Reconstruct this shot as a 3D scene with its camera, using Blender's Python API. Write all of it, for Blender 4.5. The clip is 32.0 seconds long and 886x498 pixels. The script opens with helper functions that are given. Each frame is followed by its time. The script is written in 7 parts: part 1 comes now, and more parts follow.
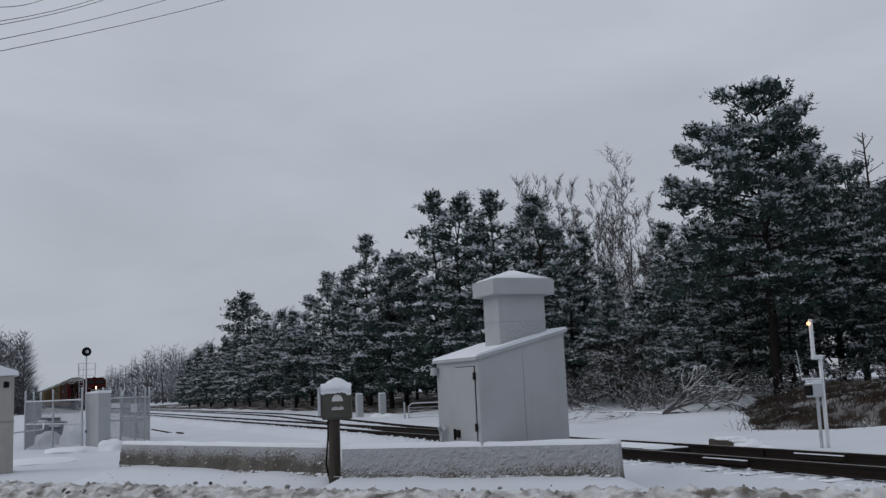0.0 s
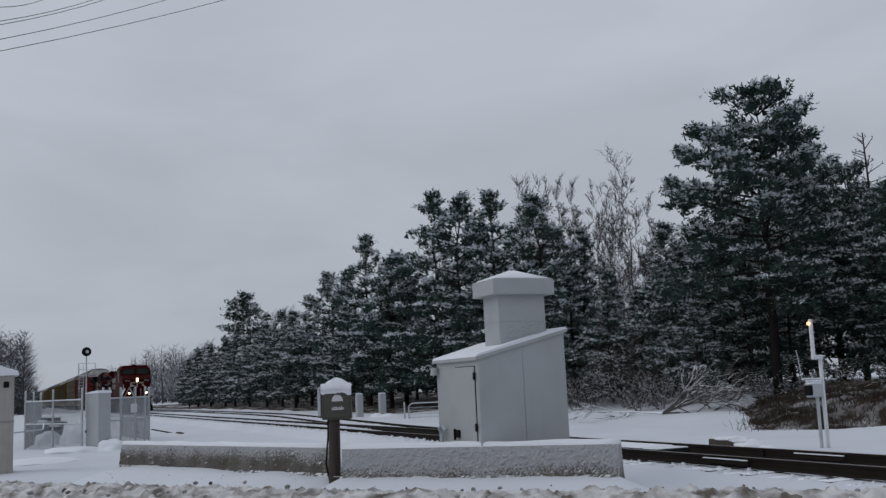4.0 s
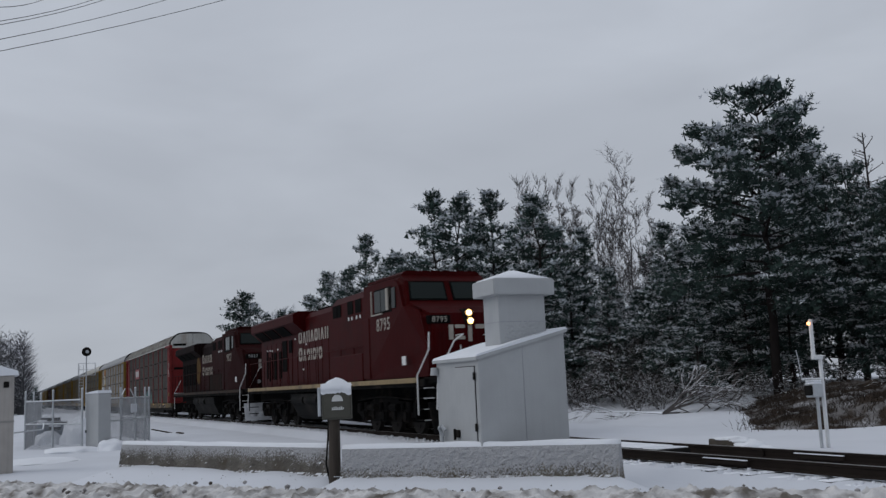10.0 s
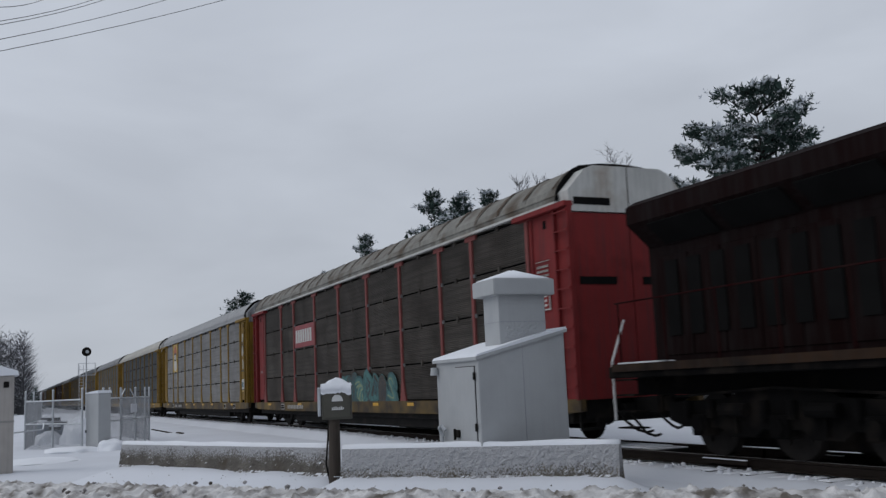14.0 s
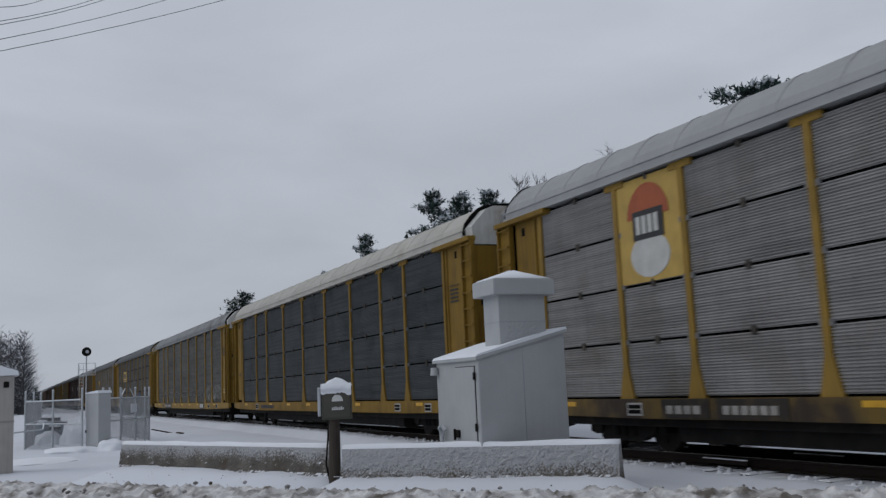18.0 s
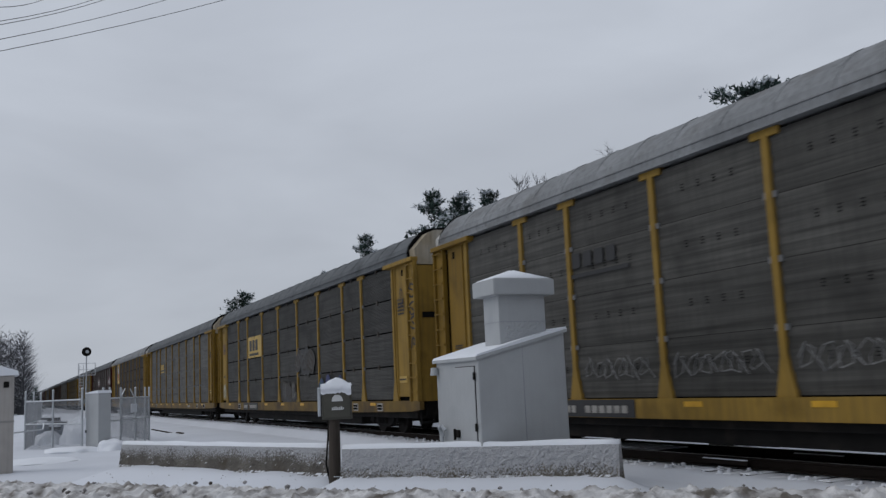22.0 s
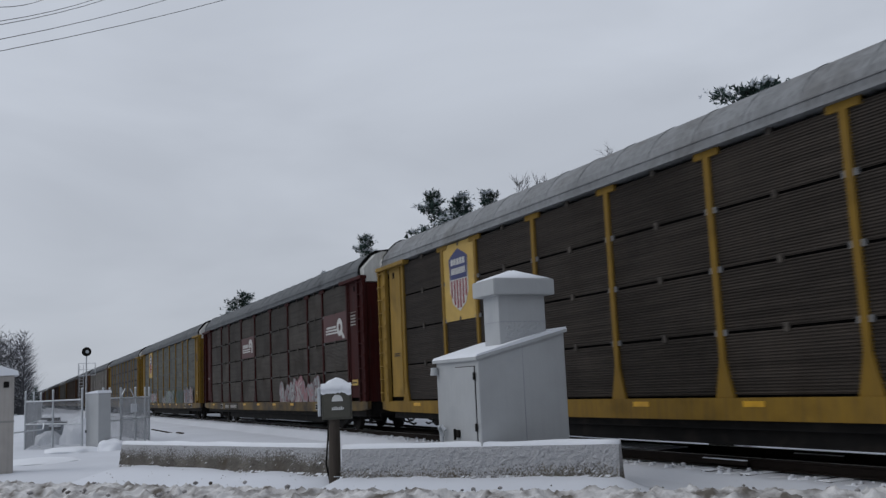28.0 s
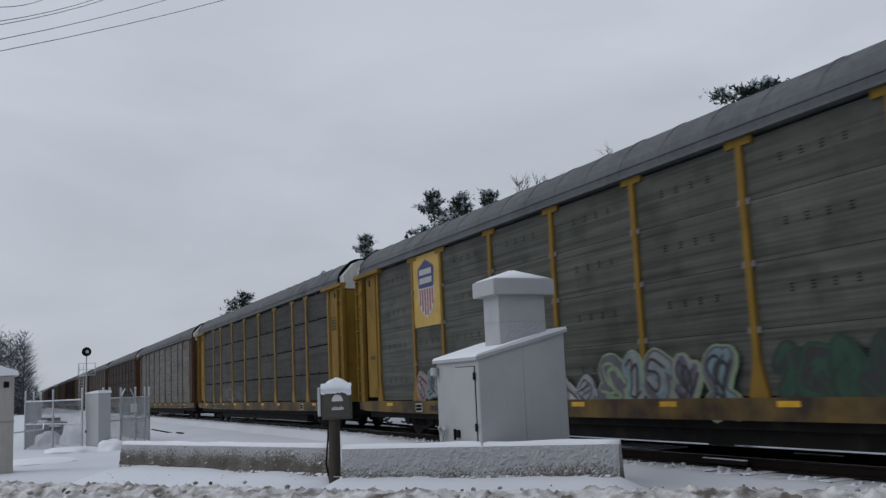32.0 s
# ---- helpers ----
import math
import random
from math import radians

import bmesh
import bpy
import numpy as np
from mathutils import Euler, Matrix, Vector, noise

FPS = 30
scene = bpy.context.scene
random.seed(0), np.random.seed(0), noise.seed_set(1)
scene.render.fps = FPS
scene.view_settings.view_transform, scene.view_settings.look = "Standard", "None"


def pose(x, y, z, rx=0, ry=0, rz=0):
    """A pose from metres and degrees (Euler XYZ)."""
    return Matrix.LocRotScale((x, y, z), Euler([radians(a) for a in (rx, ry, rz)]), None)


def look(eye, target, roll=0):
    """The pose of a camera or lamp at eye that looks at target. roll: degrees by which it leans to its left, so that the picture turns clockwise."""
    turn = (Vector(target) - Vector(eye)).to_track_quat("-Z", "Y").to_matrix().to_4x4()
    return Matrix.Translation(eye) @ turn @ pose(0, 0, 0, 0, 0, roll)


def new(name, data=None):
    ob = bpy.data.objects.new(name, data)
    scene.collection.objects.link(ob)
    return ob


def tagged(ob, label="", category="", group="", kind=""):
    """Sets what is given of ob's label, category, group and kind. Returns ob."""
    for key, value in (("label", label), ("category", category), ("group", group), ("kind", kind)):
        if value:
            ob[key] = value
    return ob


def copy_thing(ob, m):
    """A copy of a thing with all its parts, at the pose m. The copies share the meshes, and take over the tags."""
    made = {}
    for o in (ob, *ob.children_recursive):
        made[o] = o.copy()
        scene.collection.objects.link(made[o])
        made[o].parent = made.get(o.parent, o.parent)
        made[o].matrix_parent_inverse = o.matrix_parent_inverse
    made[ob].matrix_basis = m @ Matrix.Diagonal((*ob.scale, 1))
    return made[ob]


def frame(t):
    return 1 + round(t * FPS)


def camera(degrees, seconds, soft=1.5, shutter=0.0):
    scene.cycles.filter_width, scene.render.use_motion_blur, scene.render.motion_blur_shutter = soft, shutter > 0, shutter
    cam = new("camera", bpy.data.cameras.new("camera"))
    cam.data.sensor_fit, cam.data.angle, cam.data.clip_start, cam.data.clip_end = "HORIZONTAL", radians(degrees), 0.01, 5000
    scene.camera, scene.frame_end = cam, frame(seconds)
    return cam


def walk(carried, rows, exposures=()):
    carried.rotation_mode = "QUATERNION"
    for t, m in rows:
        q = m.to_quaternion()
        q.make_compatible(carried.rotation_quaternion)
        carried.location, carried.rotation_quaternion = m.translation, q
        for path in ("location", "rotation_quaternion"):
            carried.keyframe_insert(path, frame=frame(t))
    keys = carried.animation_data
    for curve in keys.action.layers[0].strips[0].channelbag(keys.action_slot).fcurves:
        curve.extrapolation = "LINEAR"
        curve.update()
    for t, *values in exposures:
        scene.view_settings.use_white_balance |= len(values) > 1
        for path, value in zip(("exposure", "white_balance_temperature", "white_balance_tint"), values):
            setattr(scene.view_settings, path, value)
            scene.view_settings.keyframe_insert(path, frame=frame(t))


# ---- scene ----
# The camera stands still beside the crossing; x runs along the track, y away from the road, z up from the rail top
cam = camera(49.52, 32.0, soft=1.4, shutter=0.2)
EYE = Vector((0.0, -11.929, 1.398))
YAW, TILT, ROLL = radians(24.469), radians(8.067), 2.541
AIM = EYE + Vector((-math.cos(YAW) * math.cos(TILT), math.sin(YAW) * math.cos(TILT), math.sin(TILT)))

# ---------------------------------------------------------------- world and light
world = bpy.data.worlds.new("overcast_sky")
scene.world = world
world.use_nodes = True
wn, wl = world.node_tree.nodes, world.node_tree.links
wn.clear()
sky = wn.new("ShaderNodeTexSky")
sky.sky_type, sky.sun_disc = "NISHITA", False
sky.sun_elevation, sky.sun_rotation = radians(32), radians(200)
grey = wn.new("ShaderNodeHueSaturation")
grey.inputs["Saturation"].default_value = 0.25
grey.inputs["Value"].default_value = 0.10
wl.new(sky.outputs[0], grey.inputs["Color"])
wc = wn.new("ShaderNodeTexCoord")
wmap = wn.new("ShaderNodeMapping")
wmap.inputs["Scale"].default_value = (1.0, 1.0, 3.2)
wl.new(wc.outputs["Generated"], wmap.inputs["Vector"])
cloud = wn.new("ShaderNodeTexNoise")
cloud.inputs["Scale"].default_value = 2.6
cloud.inputs["Detail"].default_value = 4.0
cloud.inputs["Distortion"].default_value = 0.5
wl.new(wmap.outputs[0], cloud.inputs["Vector"])
ramp = wn.new("ShaderNodeValToRGB")
ramp.color_ramp.elements[0].position, ramp.color_ramp.elements[1].position = 0.32, 0.72
ramp.color_ramp.elements[0].color = (0.440, 0.478, 0.548, 1)
ramp.color_ramp.elements[1].color = (0.540, 0.585, 0.665, 1)
wl.new(cloud.outputs["Fac"], ramp.inputs["Fac"])
mixs = wn.new("ShaderNodeMixRGB")
mixs.inputs["Fac"].default_value = 0.88
wl.new(grey.outputs[0], mixs.inputs[1])
wl.new(ramp.outputs[0], mixs.inputs[2])
# an overcast sky is dimmer towards the horizon
wsep = wn.new("ShaderNodeSeparateXYZ")
wl.new(wc.outputs["Generated"], wsep.inputs[0])
wgrad = wn.new("ShaderNodeMapRange")
wgrad.inputs["From Min"].default_value, wgrad.inputs["From Max"].default_value = 0.0, 0.40
wgrad.inputs["To Min"].default_value, wgrad.inputs["To Max"].default_value = 0.78, 1.06
wl.new(wsep.outputs[2], wgrad.inputs["Value"])
dim = wn.new("ShaderNodeMixRGB")
dim.blend_type = "MULTIPLY"
dim.inputs["Fac"].default_value = 1.0
wl.new(mixs.outputs[0], dim.inputs[1])
wl.new(wgrad.outputs[0], dim.inputs[2])
# and thinner cloud up the line than over the wood
wside = wn.new("ShaderNodeMapRange")
wside.inputs["From Min"].default_value, wside.inputs["From Max"].default_value = -1.0, 1.0
wside.inputs["To Min"].default_value, wside.inputs["To Max"].default_value = 1.12, 0.95
wl.new(wsep.outputs[1], wside.inputs["Value"])
tilt = wn.new("ShaderNodeMixRGB")
tilt.blend_type = "MULTIPLY"
tilt.inputs["Fac"].default_value = 1.0
wl.new(dim.outputs[0], tilt.inputs[1])
wl.new(wside.outputs[0], tilt.inputs[2])
bg = wn.new("ShaderNodeBackground")
bg.inputs["Strength"].default_value = 1.0
wl.new(tilt.outputs[0], bg.inputs["Color"])
wout = wn.new("ShaderNodeOutputWorld")
wl.new(bg.outputs[0], wout.inputs["Surface"])

sun_data = bpy.data.lights.new("sun", "SUN")
sun_data.energy, sun_data.angle, sun_data.color = 0.5, radians(40), (1.0, 0.97, 0.93)
sun = new("sun", sun_data)
sun.matrix_world = look((0, 0, 30), (7, 14, 14))

walk(cam, [(0, look(EYE, AIM, -ROLL)), (32, look(EYE, AIM, -ROLL))], exposures=[(0, -0.05), (10.5, -0.05), (12, 0.10), (14, 0.10), (17.5, -0.02), (21, 0.03), (25, 0.04), (28, 0.10), (32, 0.12)])

# ---------------------------------------------------------------- materials
MATS = {}


def mat(name, col, rough=0.75, metal=0.0, var=0.25, scale=1.5, fine=30.0, bump=0.15, second=None, amount=0.5,
        snow=0.0, rand=0.0, streak=0.0, lines=0.0, emit=0.0, spec=0.4, stretch=(1, 1, 1), crust=0.0):
    """A surface with colour variation at two scales, bump, an optional second colour in patches, vertical streaks
    and settled snow on what faces upward."""
    if name in MATS:
        return MATS[name]
    m = bpy.data.materials.new(name)
    m.use_nodes = True
    n, l = m.node_tree.nodes, m.node_tree.links
    b = n["Principled BSDF"]
    tc = n.new("ShaderNodeTexCoord")
    mp = n.new("ShaderNodeMapping")
    mp.inputs["Scale"].default_value = stretch
    l.new(tc.outputs["Object"], mp.inputs["Vector"])
    co = mp.outputs[0]
    away = None
    if rand:
        oi0 = n.new("ShaderNodeObjectInfo")
        away = n.new("ShaderNodeMath")
        away.operation = "MULTIPLY"
        away.inputs[1].default_value = 60.0
        l.new(oi0.outputs["Random"], away.inputs[0])
        l.new(away.outputs[0], mp.inputs["Location"])

    def nz(s, detail=4.0, src=None):
        t = n.new("ShaderNodeTexNoise")
        t.inputs["Scale"].default_value = s
        t.inputs["Detail"].default_value = detail
        l.new(src or co, t.inputs["Vector"])
        return t.outputs["Fac"]

    def mixc(fac, a, c, kind="MIX"):
        x = n.new("ShaderNodeMixRGB")
        x.blend_type = kind
        for i, v in enumerate((fac, a, c)):
            if hasattr(v, "is_linked"):
                l.new(v, x.inputs[i])
            elif i == 0:
                x.inputs[0].default_value = v
            else:
                x.inputs[i].default_value = (*v, 1)
        return x.outputs[0]

    def ramp_(src, lo, hi):
        r = n.new("ShaderNodeMapRange")
        r.inputs["From Min"].default_value, r.inputs["From Max"].default_value = lo, hi
        l.new(src, r.inputs["Value"])
        return r.outputs[0]

    coarse, fineo = nz(scale), nz(fine, 3.0)
    dark = tuple(c * (1 - var) for c in col)
    light = tuple(min(0.95, c * (1 + var)) for c in col)
    c = mixc(ramp_(coarse, 0.3, 0.7), dark, light)
    c = mixc(0.35 * min(1, var * 3), c, mixc(fineo, dark, light), "MIX")
    if second:
        c = mixc(ramp_(nz(scale * 0.7 + 0.3, 6.0), 0.62 - 0.3 * amount, 0.85 - 0.3 * amount), c, second)
    if streak:
        sm = n.new("ShaderNodeMapping")
        sm.inputs["Scale"].default_value = (9, 9, 0.5)
        l.new(tc.outputs["Object"], sm.inputs["Vector"])
        if away:
            l.new(away.outputs[0], sm.inputs["Location"])
        s = ramp_(nz(1.6, 5.0, sm.outputs[0]), 0.45, 0.75)
        k = n.new("ShaderNodeMath")
        k.operation = "MULTIPLY"
        k.inputs[1].default_value = streak
        l.new(s, k.inputs[0])
        c = mixc(k.outputs[0], c, tuple(0.30 * v + 0.02 for v in col))
    if lines:
        lm = n.new("ShaderNodeMapping")
        lm.inputs["Scale"].default_value = (0.35, 0.35, 13.5)
        l.new(tc.outputs["Object"], lm.inputs["Vector"])
        if away:
            l.new(away.outputs[0], lm.inputs["Location"])
        lf_ = n.new("ShaderNodeMath")
        lf_.operation = "MULTIPLY"
        lf_.inputs[1].default_value = lines
        l.new(ramp_(nz(1.0, 3.0, lm.outputs[0]), 0.42, 0.66), lf_.inputs[0])
        c = mixc(lf_.outputs[0], c, tuple(0.35 * v for v in col))
    if rand:
        oi = n.new("ShaderNodeObjectInfo")
        hs = n.new("ShaderNodeHueSaturation")
        l.new(ramp_(oi.outputs["Random"], 0, 1), hs.inputs["Value"])
        rr = hs.inputs["Value"].links[0].from_node
        rr.inputs["To Min"].default_value, rr.inputs["To Max"].default_value = 1 - rand, 1 + rand
        l.new(c, hs.inputs["Color"])
        c = hs.outputs[0]
    if snow:
        g = n.new("ShaderNodeNewGeometry")
        sp = n.new("ShaderNodeSeparateXYZ")
        l.new(g.outputs["Normal"], sp.inputs[0])
        ad = n.new("ShaderNodeMath")
        ad.operation = "MULTIPLY_ADD"
        ad.inputs[1].default_value, ad.inputs[2].default_value = 0.7, -0.35
        l.new(nz(7.0), ad.inputs[0])
        sm2 = n.new("ShaderNodeMath")
        l.new(sp.outputs[2], sm2.inputs[0])
        l.new(ad.outputs[0], sm2.inputs[1])
        c = mixc(ramp_(sm2.outputs[0], 1 - snow, 1.15 - snow), c, (0.80, 0.82, 0.86))
    rel = fineo
    if crust:
        grit = nz(34.0, 5.0)
        fac = n.new("ShaderNodeMath")
        fac.operation = "MULTIPLY_ADD"
        fac.inputs[1].default_value = 0.45
        l.new(nz(1.3, 4.0), fac.inputs[0])
        l.new(grit, fac.inputs[2])
        # wind-blown snow clings to the upper face, road spray to the lower
        hz = n.new("ShaderNodeSeparateXYZ")
        l.new(tc.outputs["Object"], hz.inputs[0])
        hi = n.new("ShaderNodeMath")
        hi.operation = "MULTIPLY_ADD"
        hi.inputs[1].default_value = 1.3
        l.new(hz.outputs[2], hi.inputs[0])
        l.new(fac.outputs[0], hi.inputs[2])
        k = ramp_(hi.outputs[0], 2.02 - crust, 2.24 - crust)
        c = mixc(k, c, (0.42, 0.425, 0.44))
        rel = grit
    l.new(c, b.inputs["Base Color"])
    b.inputs["Roughness"].default_value = rough
    b.inputs["Metallic"].default_value = metal
    b.inputs["Specular IOR Level"].default_value = spec
    if bump:
        bp = n.new("ShaderNodeBump")
        bp.inputs["Strength"].default_value = bump
        bp.inputs["Distance"].default_value = 0.06 if crust else 0.02
        l.new(rel, bp.inputs["Height"])
        l.new(bp.outputs[0], b.inputs["Normal"])
    if emit:
        b.inputs["Emission Color"].default_value = (*col, 1)
        b.inputs["Emission Strength"].default_value = emit
    MATS[name] = m
    return m


SNOW = mat("snow", (0.72, 0.74, 0.78), 0.9, var=0.04, scale=0.8, fine=9, bump=0.35, spec=0.2)
GROUND = mat("ground_snow", (0.60, 0.62, 0.665), 0.92, var=0.05, scale=0.35, fine=6, bump=0.35, spec=0.2)
DIRTY = mat("ploughed_snow", (0.57, 0.562, 0.56), 0.95, var=0.28, scale=4.0, fine=22, bump=0.8, second=(0.13, 0.115, 0.10), amount=0.58, spec=0.05)
CLOD = mat("dirty_clods", (0.34, 0.33, 0.33), 0.95, var=0.4, scale=5.0, fine=20, bump=0.6, second=(0.07, 0.06, 0.05), amount=0.6, spec=0.05)
TREE_SNOW = mat("snow_on_boughs", (0.68, 0.71, 0.75), 0.95, var=0.06, scale=2, fine=12, bump=0.2, spec=0.1)
NEEDLE = mat("pine_needles", (0.044, 0.068, 0.060), 0.85, var=0.5, scale=0.6, fine=9, bump=0, second=(0.030, 0.036, 0.022), amount=0.2, spec=0.1, snow=0.20)
BARK = mat("bark", (0.022, 0.018, 0.017), 0.95, var=0.35, scale=3, fine=25, bump=0.5, spec=0.1)
TWIG = mat("frosted_twigs", (0.15, 0.14, 0.14), 0.95, var=0.3, scale=2, fine=20, bump=0, snow=0.75, spec=0.1)
SLIM = mat("grey_twigs", (0.085, 0.080, 0.082), 0.95, var=0.3, scale=2, fine=20, bump=0, snow=0.45, spec=0.1)
BRUSH = mat("dark_brush", (0.045, 0.04, 0.038), 0.95, var=0.35, scale=1.2, fine=20, bump=0, snow=0.42, spec=0.1)
# paler than TWIG: distance haze is put into the colour of frosted twigs
HAZED = mat("hoar_frosted_twigs", (0.30, 0.31, 0.33), 0.95, var=0.2, scale=2, fine=20, bump=0, snow=0.5, spec=0.1)
RAILM = mat("rail_steel", (0.016, 0.012, 0.010), 0.85, spec=0.1, var=0.35, scale=2, fine=30)
RAILTOP = mat("rail_head", (0.32, 0.31, 0.30), 0.4, metal=0.9, var=0.2, scale=2, fine=30)
TIE = mat("tie_wood", (0.03, 0.025, 0.021), 0.95, var=0.4, scale=3, fine=25, snow=0.75, rand=0.3)
CONC = mat("barrier_concrete", (0.150, 0.138, 0.122), 0.95, var=0.40, scale=2.6, fine=40, bump=1.0, second=(0.10, 0.085, 0.065), amount=0.25, snow=0.5, crust=0.62, spec=0.1)
CONC2 = mat("snow_blasted_concrete", (0.17, 0.155, 0.13), 0.95, var=0.4, scale=1.8, fine=26, bump=1.0, second=(0.12, 0.10, 0.07), amount=0.15, snow=0.5, crust=0.92, spec=0.1)
WHITE = mat("white_sheet_metal", (0.375, 0.387, 0.395), 0.65, var=0.09, scale=1.0, fine=40, bump=0.12, spec=0.2, second=(0.29, 0.305, 0.32), amount=0.35, streak=0.05)
BLACK = mat("black_underframe", (0.010, 0.0095, 0.009), 0.85, spec=0.1, var=0.4, scale=3, fine=25, second=(0.024, 0.020, 0.017), amount=0.3)
STEEL = mat("galvanised_steel", (0.42, 0.44, 0.46), 0.5, metal=0.6, var=0.15, scale=4, fine=40, snow=0.45)
DARKGLASS = mat("dark_glass", (0.010, 0.015, 0.014), 0.08, var=0.05, bump=0, spec=0.13)


# ---------------------------------------------------------------- mesh helpers
def mesh_of(name, bm):
    me = bpy.data.meshes.new(name)
    bm.normal_update()
    bm.to_mesh(me)
    bm.free()
    return me


def put(name, me, material, parent=None, loc=(0, 0, 0), label=""):
    """Links one mesh object, under a parent if given."""
    if material and not me.materials:
        me.materials.append(material)
    ob = new(name, me)
    ob.parent = parent
    ob.location = loc
    if label:
        ob["label"] = label
    return ob


def part(name, bm, material, parent=None, label="", loc=(0, 0, 0), smooth=False):
    me = mesh_of(name, bm)
    if smooth:
        for f in me.polygons:
            f.use_smooth = True
    return put(name, me, material, parent, loc, label)


def thing(name, m=None, label="", category="", group="", kind=""):
    ob = new(name)
    ob.empty_display_size = 0.2
    if m is not None:
        ob.matrix_basis = m
    return tagged(ob, label, category, group, kind)


def box(bm, x0, x1, y0, y1, z0, z1, bev=0.0):
    vs = [bm.verts.new((x, y, z)) for x in (x0, x1) for y in (y0, y1) for z in (z0, z1)]
    fs = [bm.faces.new([vs[i] for i in q]) for q in ((0, 1, 3, 2), (4, 6, 7, 5), (0, 4, 5, 1), (2, 3, 7, 6), (0, 2, 6, 4), (1, 5, 7, 3))]
    if bev:
        es = {e for f in fs for e in f.edges}
        bmesh.ops.bevel(bm, geom=list(es), offset=bev, segments=1, affect="EDGES")
    return vs


def prism(bm, pts, a0, a1, axis="x"):
    """A closed outline swept from a0 to a1. axis x: pts are (y, z); y: (x, z); z: (x, y)."""
    def at(p, a):
        return {"x": (a, p[0], p[1]), "y": (p[0], a, p[1]), "z": (p[0], p[1], a)}[axis]
    r0 = [bm.verts.new(at(p, a0)) for p in pts]
    r1 = [bm.verts.new(at(p, a1)) for p in pts]
    k = len(pts)
    fs = [bm.faces.new((r0[i], r0[(i + 1) % k], r1[(i + 1) % k], r1[i])) for i in range(k)]
    fs += [bm.faces.new(r0[::-1]), bm.faces.new(r1)]
    bmesh.ops.recalc_face_normals(bm, faces=fs)


def tube(bm, p0, p1, r0, r1=None, n=8, caps=True):
    p0, p1 = Vector(p0), Vector(p1)
    d = (p1 - p0)
    if d.length < 1e-6:
        return
    q = d.to_track_quat("Z", "Y")
    r1 = r0 if r1 is None else r1
    ring = [[bm.verts.new(p + q @ Vector((r * math.cos(2 * math.pi * i / n), r * math.sin(2 * math.pi * i / n), 0))) for i in range(n)]
            for p, r in ((p0, r0), (p1, r1))]
    for i in range(n):
        bm.faces.new((ring[0][i], ring[0][(i + 1) % n], ring[1][(i + 1) % n], ring[1][i]))
    if caps:
        bm.faces.new(ring[0][::-1])
        bm.faces.new(ring[1])


def pipe(bm, pts, r, n=6):
    for a, b in zip(pts, pts[1:]):
        tube(bm, a, b, r, n=n)


def B(fn, *a, **k):
    bm = bmesh.new()
    fn(bm, *a, **k)
    return bm


def boxes(rows, bev=0.0):
    bm = bmesh.new()
    for r in rows:
        box(bm, *r, bev=bev)
    return bm


# ---------------------------------------------------------------- ground and snow
def ground_height(x, y):
    z = -0.30
    if y > 7:
        rise = min(1.0, (y - 7) * 0.055) if x > -140 else min(0.4, (y - 7) * 0.02)
        z += rise + min(1.0, (y - 7) / 3) * 0.14 * noise.noise((x * 0.25, y * 0.25, 3))
    z += 0.03 * noise.noise((x * 0.5, y * 0.5, 0)) + 0.012 * noise.noise((x * 2.1, y * 2.1, 1))
    if y < 2.2 and abs(y) < 1.9:
        z = -0.215 + 0.125 * max(0.0, min(1.0, (-20 - x) / 14)) + 0.03 * noise.noise((x * 1.7, y * 1.7, 5)) + 0.015 * noise.noise((x * 5, y * 5, 5))
    elif 1.9 <= y < 8 and x < -20:
        # snow lies nearly to the rail heads of the siding
        z = max(z, -0.30 + 0.21 * min(1.0, (-20 - x) / 14) * min(1.0, (8 - y) / 1.5) + 0.03 * noise.noise((x * 1.1, y * 1.7, 5)))
    return z


def axis_steps(spans):
    out = []
    for a, b, s in spans:
        out += list(np.arange(a, b, s))
    return out + [spans[-1][1]]


gx = axis_steps([(-3000, -400, 200), (-400, -120, 20), (-120, -60, 3), (-60, -6, 0.3), (-6, 60, 6), (60, 3000, 420)])
gy = axis_steps([(-3000, -60, 420), (-60, -14, 3), (-14, 24, 0.3), (24, 60, 3), (60, 3000, 300)])
verts = [(x, y, ground_height(x, y)) for x in gx for y in gy]
ny = len(gy)
faces = [(i * ny + j, (i + 1) * ny + j, (i + 1) * ny + j + 1, i * ny + j + 1) for i in range(len(gx) - 1) for j in range(ny - 1)]
me = bpy.data.meshes.new("ground")
me.from_pydata(verts, [], faces)
for f in me.polygons:
    f.use_smooth = True
tagged(put("ground", me, GROUND), "flat snow-covered ground beside the railway", "ground", kind="structure")

# lumpy ridge of ploughed snow along the road's edge
CREST = [(-30.0, -17.0), (-18.9, -12.2), (-16.6, -10.5), (-12.9, -8.1), (-10.6, -6.0), (-9.0, -4.3), (-7.6, -3.0), (-3.0, 1.4)]


def lumps(name, spots, r2):
    """Many small uneven lumps as one mesh."""
    bm = bmesh.new()
    bmesh.ops.create_icosphere(bm, subdivisions=1, radius=1.0)
    base = [v.co.copy() for v in bm.verts]
    tri = [tuple(v.index for v in f.verts) for f in bm.faces]
    bm.free()
    vs, fs = [], []
    for x, y, z, r in spots:
        k = len(vs)
        ax, ay = r2.uniform(0.8, 1.4), r2.uniform(0.8, 1.4)
        vs.extend(Vector((x + c.x * r * ax, y + c.y * r * ay, z + c.z * r * 0.8)) * 1.0 for c in base)
        fs.extend((i + k, j + k, m + k) for i, j, m in tri)
    m = bpy.data.meshes.new(name)
    m.from_pydata(vs, [], fs)
    for f in m.polygons:
        f.use_smooth = True
    return m


